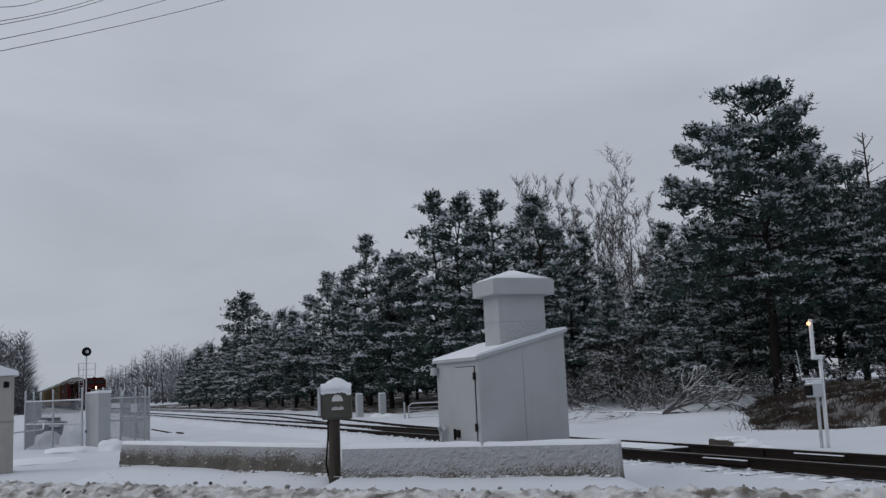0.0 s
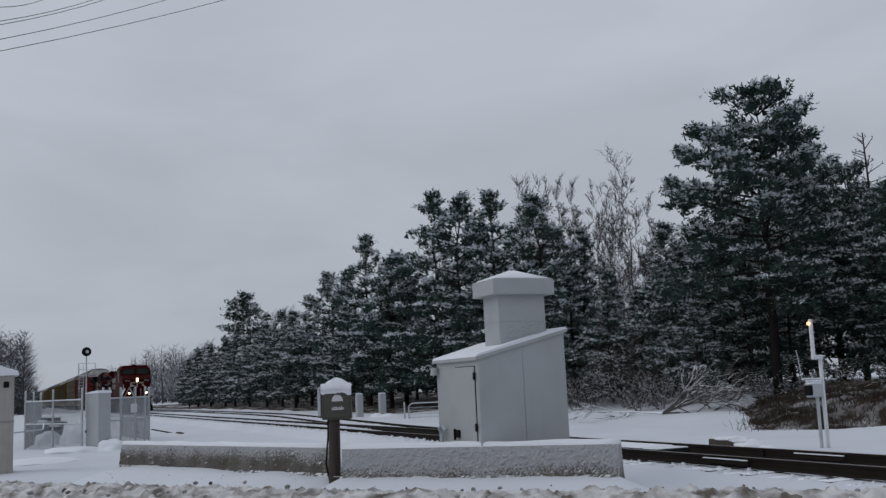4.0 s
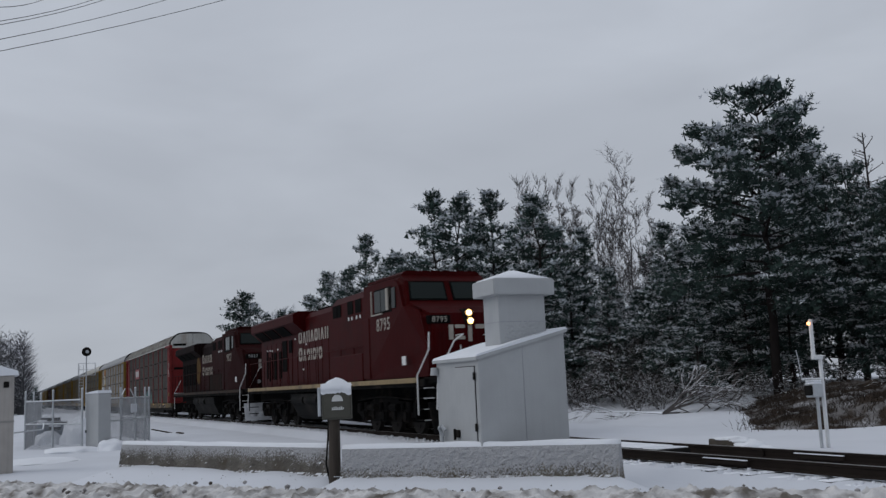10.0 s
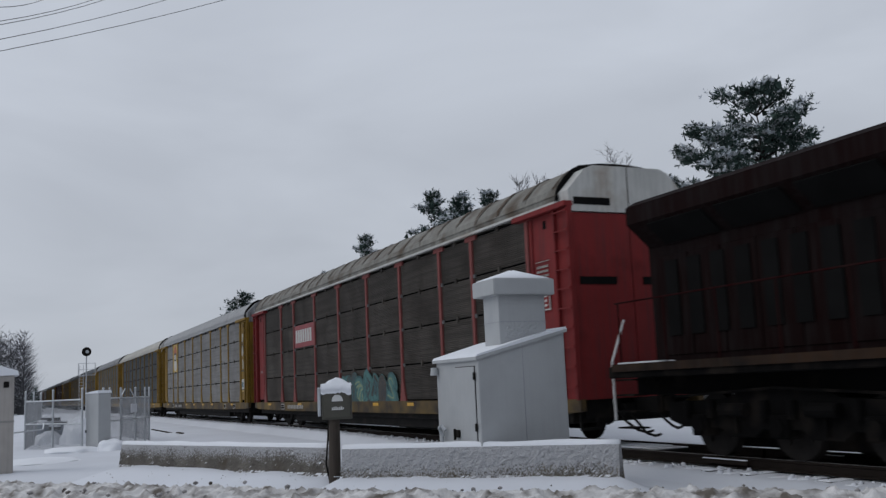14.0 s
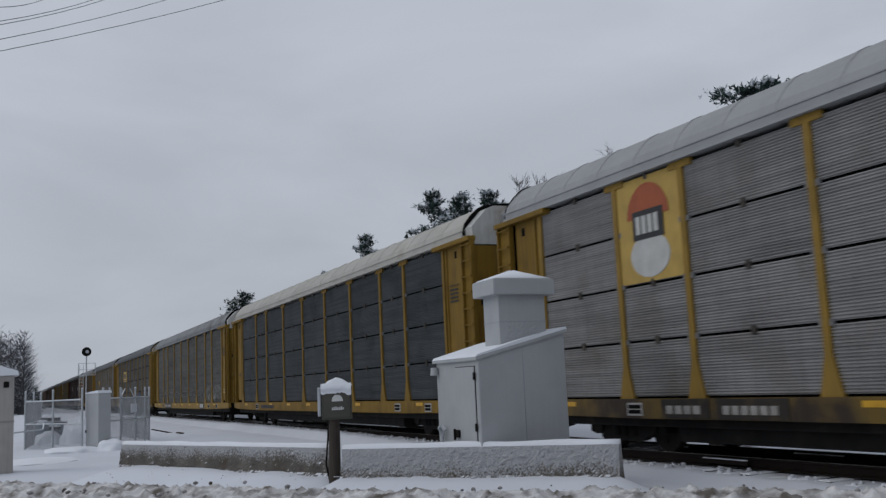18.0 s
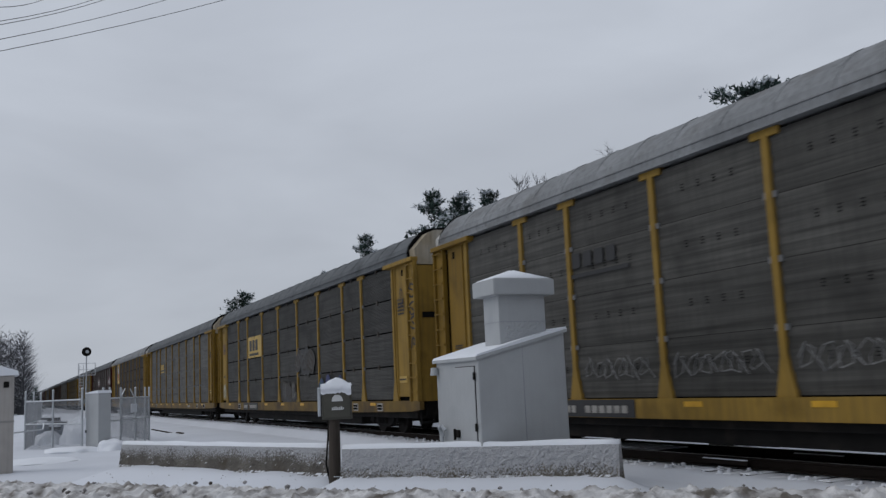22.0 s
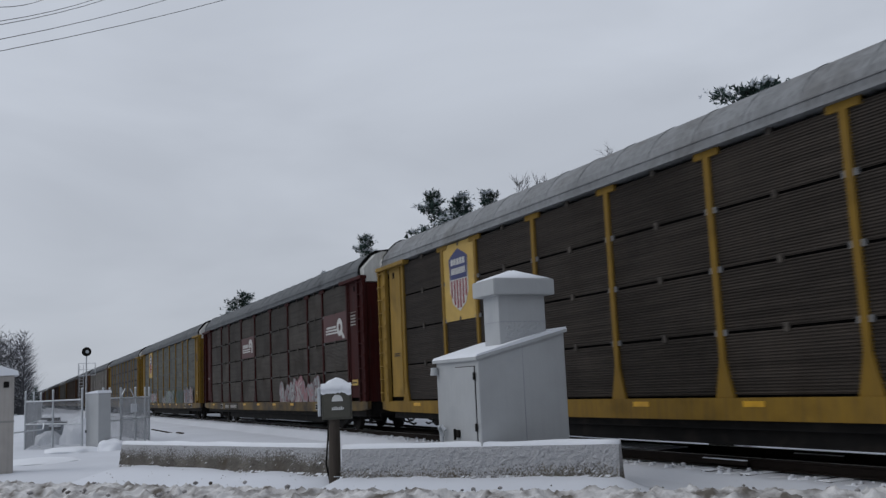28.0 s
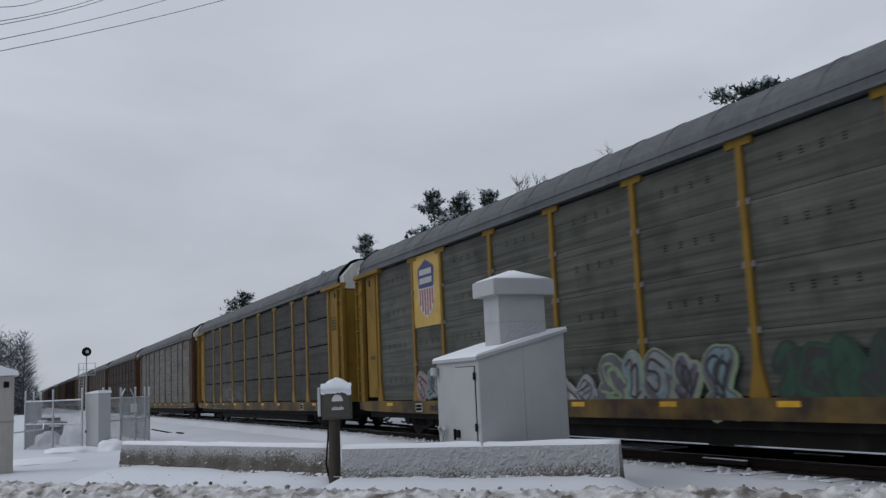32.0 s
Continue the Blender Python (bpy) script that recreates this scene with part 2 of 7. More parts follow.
def ridge():
    vs, fs = [], []
    pts = [Vector(p) for p in CREST]
    dense = []
    for a, b in zip(pts, pts[1:]):
        k = max(2, int((b - a).length / 0.035))
        dense += [a.lerp(b, i / k) for i in range(k)]
    for _ in range(120):
        dense = [dense[0]] + [(dense[i - 1] + dense[i] * 2 + dense[i + 1]) / 4 for i in range(1, len(dense) - 1)] + [dense[-1]]
    nv = 84
    for i, p in enumerate(dense):
        t = (dense[min(i + 1, len(dense) - 1)] - dense[max(i - 1, 0)]).normalized()
        side = Vector((-t.y, t.x))
        for j in range(nv):
            u = -2.0 + 2.8 * j / (nv - 1)
            q = p + side * u
            h = math.exp(-(u / (0.42 if u > 0 else 1.4)) ** 2) * 0.40 - 0.36
            w = max(0.0, min(1.0, (u + 2.0) * 2, (0.8 - u) * 2.5))
            n1 = noise.noise((q.x * 3.1, q.y * 3.1, 7))
            c = 0.075 * (1 - abs(n1) * 2.2) + 0.085 * max(0, noise.noise((q.x * 7.5, q.y * 7.5, 9))) + 0.05 * abs(noise.noise((q.x * 16, q.y * 16, 2))) + 0.02 * noise.noise((q.x * 34, q.y * 34, 4))
            vs.append((q.x, q.y, h + w * (c - 0.03) - 0.02))
    for i in range(len(dense) - 1):
        for j in range(nv - 1):
            a = i * nv + j
            fs.append((a, a + 1, a + nv + 1, a + nv))
    m = bpy.data.meshes.new("snow_bank")
    m.from_pydata(vs, [], fs)
    if m.polygons[0].normal.z < 0:
        m.flip_normals()
    for f in m.polygons:
        f.use_smooth = True
    tagged(put("snow_bank", m, DIRTY), "lumpy ridge of dirty ploughed snow along the road", "snow bank", kind="stuff")
    # loose clods thrown over the ridge
    r2 = random.Random(31)
    spots = []
    for _ in range(2600):
        p = dense[r2.randrange(200, len(dense) - 60)]
        q = p + Vector((r2.gauss(0, 0.33), r2.gauss(0.0, 0.33)))
        spots.append((q.x, q.y, -0.02 + r2.uniform(-0.12, 0.05), r2.choice((0.010, 0.015, 0.02, 0.02, 0.03, 0.04))))
    tagged(put("snow_clods", lumps("snow_clods", spots, r2), CLOD), "loose clods of dirty snow on the ridge", "snow clods", kind="stuff")


ridge()

# ---------------------------------------------------------------- track
RAIL_OUT = [(-0.075, -0.18), (0.075, -0.18), (0.075, -0.165), (0.015, -0.14), (0.015, -0.05), (0.036, -0.04), (0.036, -0.004), (-0.036, -0.004), (-0.036, -0.04), (-0.015, -0.05), (-0.015, -0.14), (-0.075, -0.165)]


def siding_y(x):
    d = -14.0 - x
    if d < 0:
        return 0.0
    if d < 24:
        return d * d / 400
    y = 1.44 + (d - 24) * 0.12
    return y if y < 3.6 else 4.6 - 1.0 * math.exp(-(y - 3.6))


def rail(name, parent, fy, xs):
    bm = bmesh.new()
    rows = [[bm.verts.new((x, fy(x) + p[0], p[1])) for p in RAIL_OUT] for x in xs]
    k = len(RAIL_OUT)
    for a, b in zip(rows, rows[1:]):
        for i in range(k):
            bm.faces.new((a[i], b[i], b[(i + 1) % k], a[(i + 1) % k]))
    bm.faces.new(rows[0])
    bm.faces.new(rows[-1][::-1])
    bmesh.ops.recalc_face_normals(bm, faces=bm.faces[:])
    return part(name, bm, RAILM, parent)


track = thing("railway_track", pose(0, 0, 0), "straight snow-covered main line of dark steel rails", "track", kind="structure")
for s in (-1, 1):
    rail("rail", track, lambda x, s=s: s * 0.7525, [-700, -200, -60, 40, 300])
    part("rail_head", boxes([(-700, 300, s * 0.7525 - 0.03, s * 0.7525 + 0.03, -0.004, 0.0)]), RAILTOP, track, "polished rail head")
siding = thing("siding_track", pose(0, 0, 0), "snow-covered siding curving away from the main line", "track", kind="structure")
xs = [-14 - 2 * i for i in range(40)] + [-120, -400, -700]
for s in (-1, 1):
    rail("rail", siding, lambda x, s=s: siding_y(x) + s * 0.7525 * (1 if x < -36 else 0.93), xs)

rng = random.Random(4)
tie_me = [mesh_of("tie", boxes([(-0.115, 0.115, -1.3, 1.3, -0.38, -0.205)], 0.012)) for _ in range(1)]
for i in range(230):
    x = -7 - i * 0.52
    put("tie", tie_me[0], TIE, track, (x + rng.uniform(-0.03, 0.03), rng.uniform(-0.05, 0.05), rng.uniform(-0.02, 0.02)))
# snow lumps on the tie ends
vs, fs = [], []
for i in range(300):
    x = -7 - i * 0.52
    for y in (-1.3, -1.12, -0.92, 0.3, -0.3, 0.95, 1.2):
        for _ in range(2):
            if rng.random() < 0.55:
                r = rng.uniform(0.025, 0.065)
                c = Vector((x + rng.uniform(-0.12, 0.12), y + rng.uniform(-0.12, 0.12), ground_height(x, y) + 0.012))
                k = len(vs)
                n = 7
                vs.append(c + Vector((0, 0, r * rng.uniform(0.55, 0.75))))
                for q in range(n):
                    a = 2 * math.pi * q / n
                    vs.append(c + Vector((math.cos(a) * r * rng.uniform(0.5, 0.8), math.sin(a) * r * rng.uniform(0.5, 0.8), r * 0.5)))
                for q in range(n):
                    a = 2 * math.pi * q / n
                    vs.append(c + Vector((math.cos(a) * r * 1.25, math.sin(a) * r * 1.25, -0.05)))
                for q in range(n):
                    fs.append((k, k + 1 + q, k + 1 + (q + 1) % n))
                    fs.append((k + 1 + q, k + 1 + n + q, k + 1 + n + (q + 1) % n, k + 1 + (q + 1) % n))
me = bpy.data.meshes.new("tie_end_snow")
me.from_pydata(vs, [], fs)
for f in me.polygons:
    f.use_smooth = True
tagged(put("tie_end_snow", me, GROUND), "small lumps of snow on the tie ends", "snow", kind="stuff")

# ---------------------------------------------------------------- rolling stock
def wheelset_mesh(r):
    bm = bmesh.new()
    tube(bm, (0, -1.0, 0), (0, 1.0, 0), 0.09, n=10)
    for s in (-1, 1):
        y = s * 0.7525
        for ra, a, b in ((r, -0.06, 0.07), (r + 0.028, 0.07 if s < 0 else -0.085, 0.085 if s < 0 else -0.06), (0.16, -0.12, 0.12)):
            tube(bm, (0, y + a, 0), (0, y + b, 0), ra, n=24)
        for k in range(4):
            c, d = math.cos(k * math.pi / 2) * r * 0.6, math.sin(k * math.pi / 2) * r * 0.6
            tube(bm, (c, y + s * 0.06, d), (c, y + s * 0.085, d), 0.05, n=8)
    return mesh_of("wheelset", bm)


WHEEL_IRON = mat("wheel_iron", (0.018, 0.016, 0.015), 0.8, spec=0.08, var=0.4, scale=5, fine=30)
CAR_WHEEL = wheelset_mesh(0.457)
LOCO_WHEEL = wheelset_mesh(0.533)
SPINNING = []
MOVING = []

FRAME_OUT = [(-1.25, 0.36), (-1.05, 0.30), (-0.75, 0.33), (-0.45, 0.20), (0.45, 0.20), (0.75, 0.33), (1.05, 0.30), (1.25, 0.36), (1.22, 0.60), (0.8, 0.66), (0.45, 0.80), (-0.45, 0.80), (-0.8, 0.66), (-1.22, 0.60)]
side_frame = bmesh.new()
prism(side_frame, FRAME_OUT, -0.09, 0.09, "y")
for sx in (-1, 1):
    tube(side_frame, (sx * 0.88, -0.15, 0.457), (sx * 0.88, 0.1, 0.457), 0.14, n=10)
for k in range(3):
    tube(side_frame, (-0.25 + 0.25 * k, -0.1, 0.30), (-0.25 + 0.25 * k, -0.1, 0.62), 0.09, n=8)
SIDE_FRAME = mesh_of("side_frame", side_frame)
BOLSTER = mesh_of("bolster", boxes([(-0.3, 0.3, -1.05, 1.05, 0.42, 0.78)], 0.04))


def car_truck(parent, x):
    t = put("truck", BOLSTER, BLACK, parent, (x, 0, 0))
    for s in (-1, 1):
        put("side_frame", SIDE_FRAME, BLACK, t, (0, s * 1.0, 0))
    for ax in (-0.88, 0.88):
        SPINNING.append((put("wheelset", CAR_WHEEL, WHEEL_IRON, t, (ax, 0, 0.457)), 0.457, (ax, 0, 0.457)))
    return t


PITCH = 29.351
POSTS = (-12.10, -9.256, -7.272, -4.369, -1.476, 1.476, 4.369, 7.272, 9.256, 12.10)
ROWS = (1.02, 2.03, 3.05, 4.03, 5.00)


def panel_mesh(w, h, ribs=20, deep=0.022):
    bm = bmesh.new()
    zs = [0.0]
    for i in range(ribs):
        a = i / ribs * h
        s = h / ribs
        zs += [a + s * 0.30, a + s * 0.5, a + s * 0.8, a + s]
    dep = [0.0] + [0.0, -deep, -deep, 0.0] * ribs
    rows = [[bm.verts.new((x, d, z)) for x in (-w / 2, w / 2)] for z, d in zip(zs, dep)]
    for a, b in zip(rows, rows[1:]):
        bm.faces.new((a[0], a[1], b[1], b[0]))
    # folded edges give the sheet its thickness
    for k in (0, 1):
        back = [bm.verts.new((r[k].co.x, 0.05, r[k].co.z)) for r in (rows[0], rows[-1])]
        bm.faces.new([r[k] for r in (rows if k == 0 else rows[::-1])] + (back[::-1] if k == 0 else back))
    return mesh_of("side_panel", bm)




def flat_panel(w, h):
    """A flatter sheet with shallow pressed bands."""
    return panel_mesh(w, h, 4, 0.010)


PANELS = {}
for a, b in zip(POSTS, POSTS[1:]):
    for r in range(4):
        key = (round(b - a, 2), r)
        if key not in PANELS:
            PANELS[key] = panel_mesh(b - a - 0.10, ROWS[r + 1] - ROWS[r] - 0.045)
            PANELS[("flat", *key)] = flat_panel(b - a - 0.10, ROWS[r + 1] - ROWS[r] - 0.008)
SLOTS = mesh_of("vent_slots", boxes([(x - 0.03, x + 0.03, -0.014, -0.009, z, z + 0.018) for x in (-0.62, -0.2, 0.2, 0.62) for z in (-0.05, 0.0, 0.05)]))
MID_CLIPS = mesh_of("panel_clip", boxes([(-0.05, 0.05, -0.05, 0, -0.09, 0.05)], 0.006))

post_bm = bmesh.new()
prism(post_bm, [(-0.21, 1.0), (0.21, 1.0), (0.066, 1.6), (0.066, 4.92), (0.30, 4.92), (0.30, 5.04), (-0.30, 5.04), (-0.30, 4.92), (-0.066, 4.92), (-0.066, 1.6)], -0.065, 0.0, "y")
POST = mesh_of("side_post", post_bm)
CLIP = mesh_of("post_clip", boxes([(-0.035, 0.035, -0.045, 0, -0.05, 0.05)]))
HALF_ROOF = [(1.55, 5.05), (1.56, 5.20), (1.50, 5.38), (1.30, 5.62), (1.10, 5.79), (0.92, 5.87), (0.4, 5.93)]
ROOF_OUT = [(-y, z) for y, z in HALF_ROOF] + [(0, 5.94)] + HALF_ROOF[::-1]
ROOF = mesh_of("roof", B(prism, ROOF_OUT, -13.52, 13.52))


def roof_band(bm, x, w, grow=1.016):
    prism(bm, [(y * 1.004, 5.05 + (z - 5.05) * grow) for y, z in ROOF_OUT], x - w / 2, x + w / 2)


bm = bmesh.new()
for i in range(23):
    roof_band(bm, -13.40 + i * 1.218, 0.05)
ROOF_RIBS = mesh_of("roof_ribs", bm)
# rust that has run down both sides from each seam, leaning with the slope
bm = bmesh.new()
rr_ = random.Random(19)
for i in range(23):
    x = -13.40 + i * 1.218
    for s_ in (-1, 1):
        w0, w1, lean = rr_.uniform(0.16, 0.30), rr_.uniform(0.04, 0.10), rr_.uniform(-0.12, -0.04)
        low = rr_.uniform(5.14, 5.34)
        pts = [(y, z) for y, z in HALF_ROOF if z >= low] + [(0.0, 5.94)]
        row = [[bm.verts.new((x + lean * (5.94 - z) + q * (w1 + (w0 - w1) * (z - 5.1) / 0.84) * (0.5 + 0.25 * math.sin(7 * z + i)), s_ * (y + 0.012), z + 0.018)) for q in (-1, 1)] for y, z in pts]
        for p, q in zip(row, row[1:]):
            bm.faces.new((p[0], p[1], q[1], q[0]))
RUST_RUNS = mesh_of("rust_runs", bm)
bm = bmesh.new()
roof_band(bm, 0.0, 0.035, 1.05)
ROOF_EDGE = mesh_of("roof_end_edge", bm)
FASCIA = mesh_of("roof_rail", boxes([(-13.55, 13.55, s * 1.55 - 0.05, s * 1.55 + 0.05, 5.045, 5.10) for s in (-1, 1)]))
ROOF_LIP = mesh_of("roof_lip", boxes([(-13.55, 13.55, s * 1.565 - 0.012, s * 1.565 + 0.012, 5.215, 5.24) for s in (-1, 1)]))
# solid near-black block that stands in for the shade inside the car
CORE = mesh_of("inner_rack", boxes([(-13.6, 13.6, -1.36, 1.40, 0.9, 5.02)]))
FAR_WALL = mesh_of("far_side_wall", boxes([(-12.15, 12.15, 1.42, 1.47, 1.0, 5.0)]))
SILL_OUT = [(-13.97, 0.76), (-13.3, 0.70), (-9, 0.65), (9, 0.65), (13.3, 0.70), (13.97, 0.76), (13.97, 1.0), (-13.97, 1.0)]
SILL = mesh_of("side_sill", B(prism, SILL_OUT, -1.53, -1.40, "y"))
SILL_FAR = mesh_of("side_sill", B(prism, SILL_OUT, 1.40, 1.53, "y"))
UNDER = [(n_, mesh_of(n_, boxes([r_], 0.02))) for n_, r_ in (("centre_sill", (-13.85, 13.85, -0.4, 0.4, 0.62, 0.88)), ("brake_reservoir", (-3.5, -2.2, -1.1, 1.1, 0.22, 0.5)), ("well_pan", (-8.2, 8.2, -1.22, 1.22, 0.24, 0.56)),
                                                      ("underframe", (-13.4, 13.4, -1.37, 1.37, 0.50, 0.9)), ("floor_plate", (-13.7, 13.7, -1.38, 1.38, 0.88, 0.96)))]
# door panel with a folded edge, and a bright sheet between post and ladder strip
END_SIDE = mesh_of("end_panel", boxes([(12.18, 13.22, -1.47, -1.40, 1.12, 5.02)], 0.008))
END_BITS = [("ladder_strip", mesh_of("ladder_strip", boxes([(13.36, 13.97, -1.50, -1.45, 0.98, 5.02)], 0.006))),
            ("strip_flange", mesh_of("strip_flange", boxes([(13.36, 13.42, -1.575, -1.50, 0.98, 5.0)], 0.006))),
            ("corner_flange", mesh_of("corner_flange", boxes([(13.92, 13.97, -1.575, -1.50, 0.98, 5.0)], 0.006))),
            ("panel_fold", mesh_of("panel_fold", boxes([(12.30, 12.34, -1.50, -1.47, 1.2, 4.9)]))),
            ("header_plate", mesh_of("header_plate", boxes([(11.70, 13.97, -1.64, -1.42, 4.93, 5.045)], 0.012)))]
HOLE = mesh_of("panel_hole", boxes([(12.80, 12.93, -1.475, -1.40, 4.62, 4.80)]))
RUNG = mesh_of("ladder_rung", boxes([(13.40, 13.94, -1.60, -1.575, -0.012, 0.012), (13.40, 13.44, -1.60, -1.55, -0.03, 0.03), (13.90, 13.94, -1.60, -1.55, -0.03, 0.03)]))
END_DOOR = mesh_of("end_door", boxes([(-0.04, 0.02, -1.42, -0.01, 0.98, 4.82)], 0.01))
DOOR_B = mesh_of("end_door", boxes([(-0.04, 0.02, 0.01, 1.42, 0.98, 4.82)], 0.01))
DOOR_RIB = mesh_of("door_rib", boxes([(0.02, 0.065, -0.045, 0.045, 1.0, 4.83)], 0.01))
CAP_RIB = mesh_of("cap_rib", boxes([(0.05, 0.085, -0.045, 0.045, 4.86, 5.30)], 0.01))
bm = bmesh.new()
prism(bm, [(-1.46, 4.84), (1.46, 4.84), (1.49, 5.28), (1.06, 5.74), (0.85, 5.83), (-0.85, 5.83), (-1.06, 5.74), (-1.49, 5.28)], -0.36, 0.05)
END_CAP = mesh_of("end_cap", bm)
SEAM = mesh_of("cap_seam", boxes([(0.02, 0.036, -0.012, 0.012, 4.86, 5.82)]))
SLOT = mesh_of("door_slot", boxes([(0.015, 0.035, -0.45, 0.45, 0, 0.16)]))
bm = boxes([(13.7, 14.3, -0.12, 0.12, 0.70, 0.98), (14.28, 14.66, -0.15, 0.15, 0.68, 1.0)], 0.03)
for y, low in ((-0.5, 0.30), (-0.25, 0.22), (0.45, 0.34)):
    pipe(bm, [(13.7, y, 0.78), (14.0, y, 0.52), (14.3, y * 0.9, low + 0.05), (14.55, y * 0.8, low), (14.72, y * 0.75, low + 0.04)], 0.028)
box(bm, 13.62, 13.70, -1.2, 1.2, 0.60, 0.98)
box(bm, 13.66, 13.74, -1.38, -0.95, 0.36, 0.42)
for y in (-1.36, -0.97):
    box(bm, 13.66, 13.70, y - 0.02, y + 0.02, 0.36, 0.9)
COUPLER = mesh_of("coupler", bm)
SIGN_FRAME = mesh_of("sill_placard", boxes([(-0.23, 0.23, -1.545, -1.53, 0.70, 0.93)]))
PLACARD_IN = mesh_of("placard_field", boxes([(-0.19, 0.19, -1.552, -1.545, 0.735, 0.805), (-0.19, 0.19, -1.552, -1.545, 0.825, 0.895)]))
REFLECTOR = mesh_of("reflector", boxes([(-0.23, 0.23, -1.538, -1.53, 0.86, 0.95)]))
REFL = mat("reflector_yellow", (0.46, 0.25, 0.012), 0.5, var=0.3, scale=4, bump=0)


def turned(ob):
    """Turns a part end for end about the car's middle."""
    ob.rotation_euler = (0, 0, math.pi)
    return ob


def mirrored_mesh(me, name):
    m = me.copy()
    m.name = name
    for v in m.vertices:
        v.co.x = -v.co.x
    m.flip_normals()
    return m


END_BITS_B = [(n_, mirrored_mesh(m2, n_)) for n_, m2 in END_BITS]
END_SIDE_B, HOLE_B, RUNG_B = mirrored_mesh(END_SIDE, "end_panel"), mirrored_mesh(HOLE, "panel_hole"), mirrored_mesh(RUNG, "ladder_rung")
# near-black that paints the shade in gaps, slots and grilles
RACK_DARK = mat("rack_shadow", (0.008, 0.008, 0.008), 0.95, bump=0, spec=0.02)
CLIPM = mat("dull_clip_steel", (0.13, 0.13, 0.13), 0.7, var=0.3, scale=5, bump=0)


def autorack(k, label, panel, post, sill, roofm, end, cap, flat=False, detail=True, ribbed=False, streaked=False):
    car = thing("autorack_car", pose(0, 0, 0), label, "autorack", "autorack cars of the train")
    MOVING.append((car, -PITCH * (k + 0.5)))
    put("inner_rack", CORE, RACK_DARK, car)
    put("far_side_wall", FAR_WALL, None, car).data = FAR_WALL
    for i, (a, b) in enumerate(zip(POSTS, POSTS[1:])):
        for r in range(4):
            base = ("flat", round(b - a, 2), r) if flat else (round(b - a, 2), r)
            key = (panel.name, *base)
            if key not in PANELS:
                c = PANELS[base].copy()
                c.materials.clear()
                c.materials.append(panel)
                PANELS[key] = c
            pn = put("side_panel", PANELS[key], panel, car, ((a + b) / 2, -1.44, ROWS[r] + (0.004 if flat else 0.02)))
            if detail and flat:
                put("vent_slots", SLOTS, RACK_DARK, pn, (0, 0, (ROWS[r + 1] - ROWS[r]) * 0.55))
            elif detail:
                put("panel_clip", MID_CLIPS, panel, pn, (0, 0, ROWS[r + 1] - ROWS[r]))
    for key, me in (("p", POST), ("c", CLIP), ("s", SILL), ("sf", SILL_FAR), ("r", ROOF), ("rr", ROOF_RIBS), ("f", FASCIA), ("e", END_SIDE), ("eb", END_SIDE_B),
                    ("d", END_DOOR), ("db", DOOR_B), *((n_, m2) for n_, m2 in END_BITS), *((n_ + "B", m2) for n_, m2 in END_BITS_B), ("cap", END_CAP), ("l", RUNG), ("lb", RUNG_B), ("rib", DOOR_RIB), ("lip", ROOF_LIP), ("w", FAR_WALL)):
        m_ = {**{n_: end for n_, _ in END_BITS}, **{n_ + "B": end for n_, _ in END_BITS}, "db": end, "p": post, "c": CLIPM, "s": sill, "sf": sill, "r": roofm, "rr": roofm, "f": cap if streaked else roofm, "e": end, "eb": end, "d": end, "cap": cap, "l": end, "lb": end, "rib": end, "lip": roofm, "w": panel}[key]
        if (key, m_.name) not in PANELS:
            c = me.copy()
            c.materials.clear()
            c.materials.append(m_)
            PANELS[(key, m_.name)] = c
    M = lambda key, m_: PANELS[(key, m_.name)]
    [o for o in car.children if o.name.startswith("far_side_wall")][0].data = M("w", panel)
    for x in POSTS:
        p = put("side_post", M("p", post), None, car, (x, -1.44, 0))
        if detail and abs(x) < 11:
            for sx in (-0.10, 0.10):
                for z in ROWS[1:4]:
                    put("post_clip", M("c", CLIPM), None, p, (sx, 0, z))
        q = put("side_post", M("p", post), None, car, (x, 1.47, 0))
        q.rotation_euler = (0, 0, math.pi)
    put("side_sill", M("s", sill), None, car)
    put("side_sill", M("sf", sill), None, car)
    put("roof", M("r", roofm), None, car)
    put("roof_ribs", M("rr", roofm), None, car)
    put("roof_rail", M("f", cap if streaked else roofm), None, car)
    put("roof_lip", M("lip", roofm), None, car)
    for x in (-13.53, 13.53):
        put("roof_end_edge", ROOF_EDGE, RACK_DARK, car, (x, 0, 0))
    if streaked:
        tagged(put("rust_runs", RUST_RUNS, RUSTRUN, car, label="brown rust run down from the roof seams"), kind="stuff")
    for n_, m2 in UNDER:
        put(n_, m2, BLACK, car)
    for me_a, rung, hole in (("e", "l", HOLE), ("eb", "lb", HOLE_B)):
        for far in (False, True):
            if far and not detail:
                continue
            pn = put("end_panel", M(me_a, end), None, car)
            put("panel_hole", hole, RACK_DARK, pn)
            if far:
                turned(pn)
            elif detail:
                for j in range(10):
                    put("ladder_rung", M(rung, end), None, car, (0, 0, 1.25 + 0.40 * j))
    for n_, _ in END_BITS:
        for suffix in ("", "B"):
            put(n_, M(n_ + suffix, end), None, car)
            turned(put(n_, M(n_ + suffix, end), None, car))
    for s in (1, -1):
        d2 = put("end_door", M("db", end), None, car, (s * 13.87, 0, 0))
        d = put("end_door", M("d", end), None, car, (s * 13.87, 0, 0))
        c = put("end_cap", M("cap", cap), None, car, (s * 13.87, 0, 0))
        if k in (0, 2, 3, 4):
            put("door_slot", SLOT, RACK_DARK, d, (0, -0.86, 3.32))
            put("door_slot", SLOT, RACK_DARK, d2, (0, 0.70, 3.32))
        if k == 0:
            put("cap_slot", SLOT, RACK_DARK, c, (0.02, -0.92, 4.98))
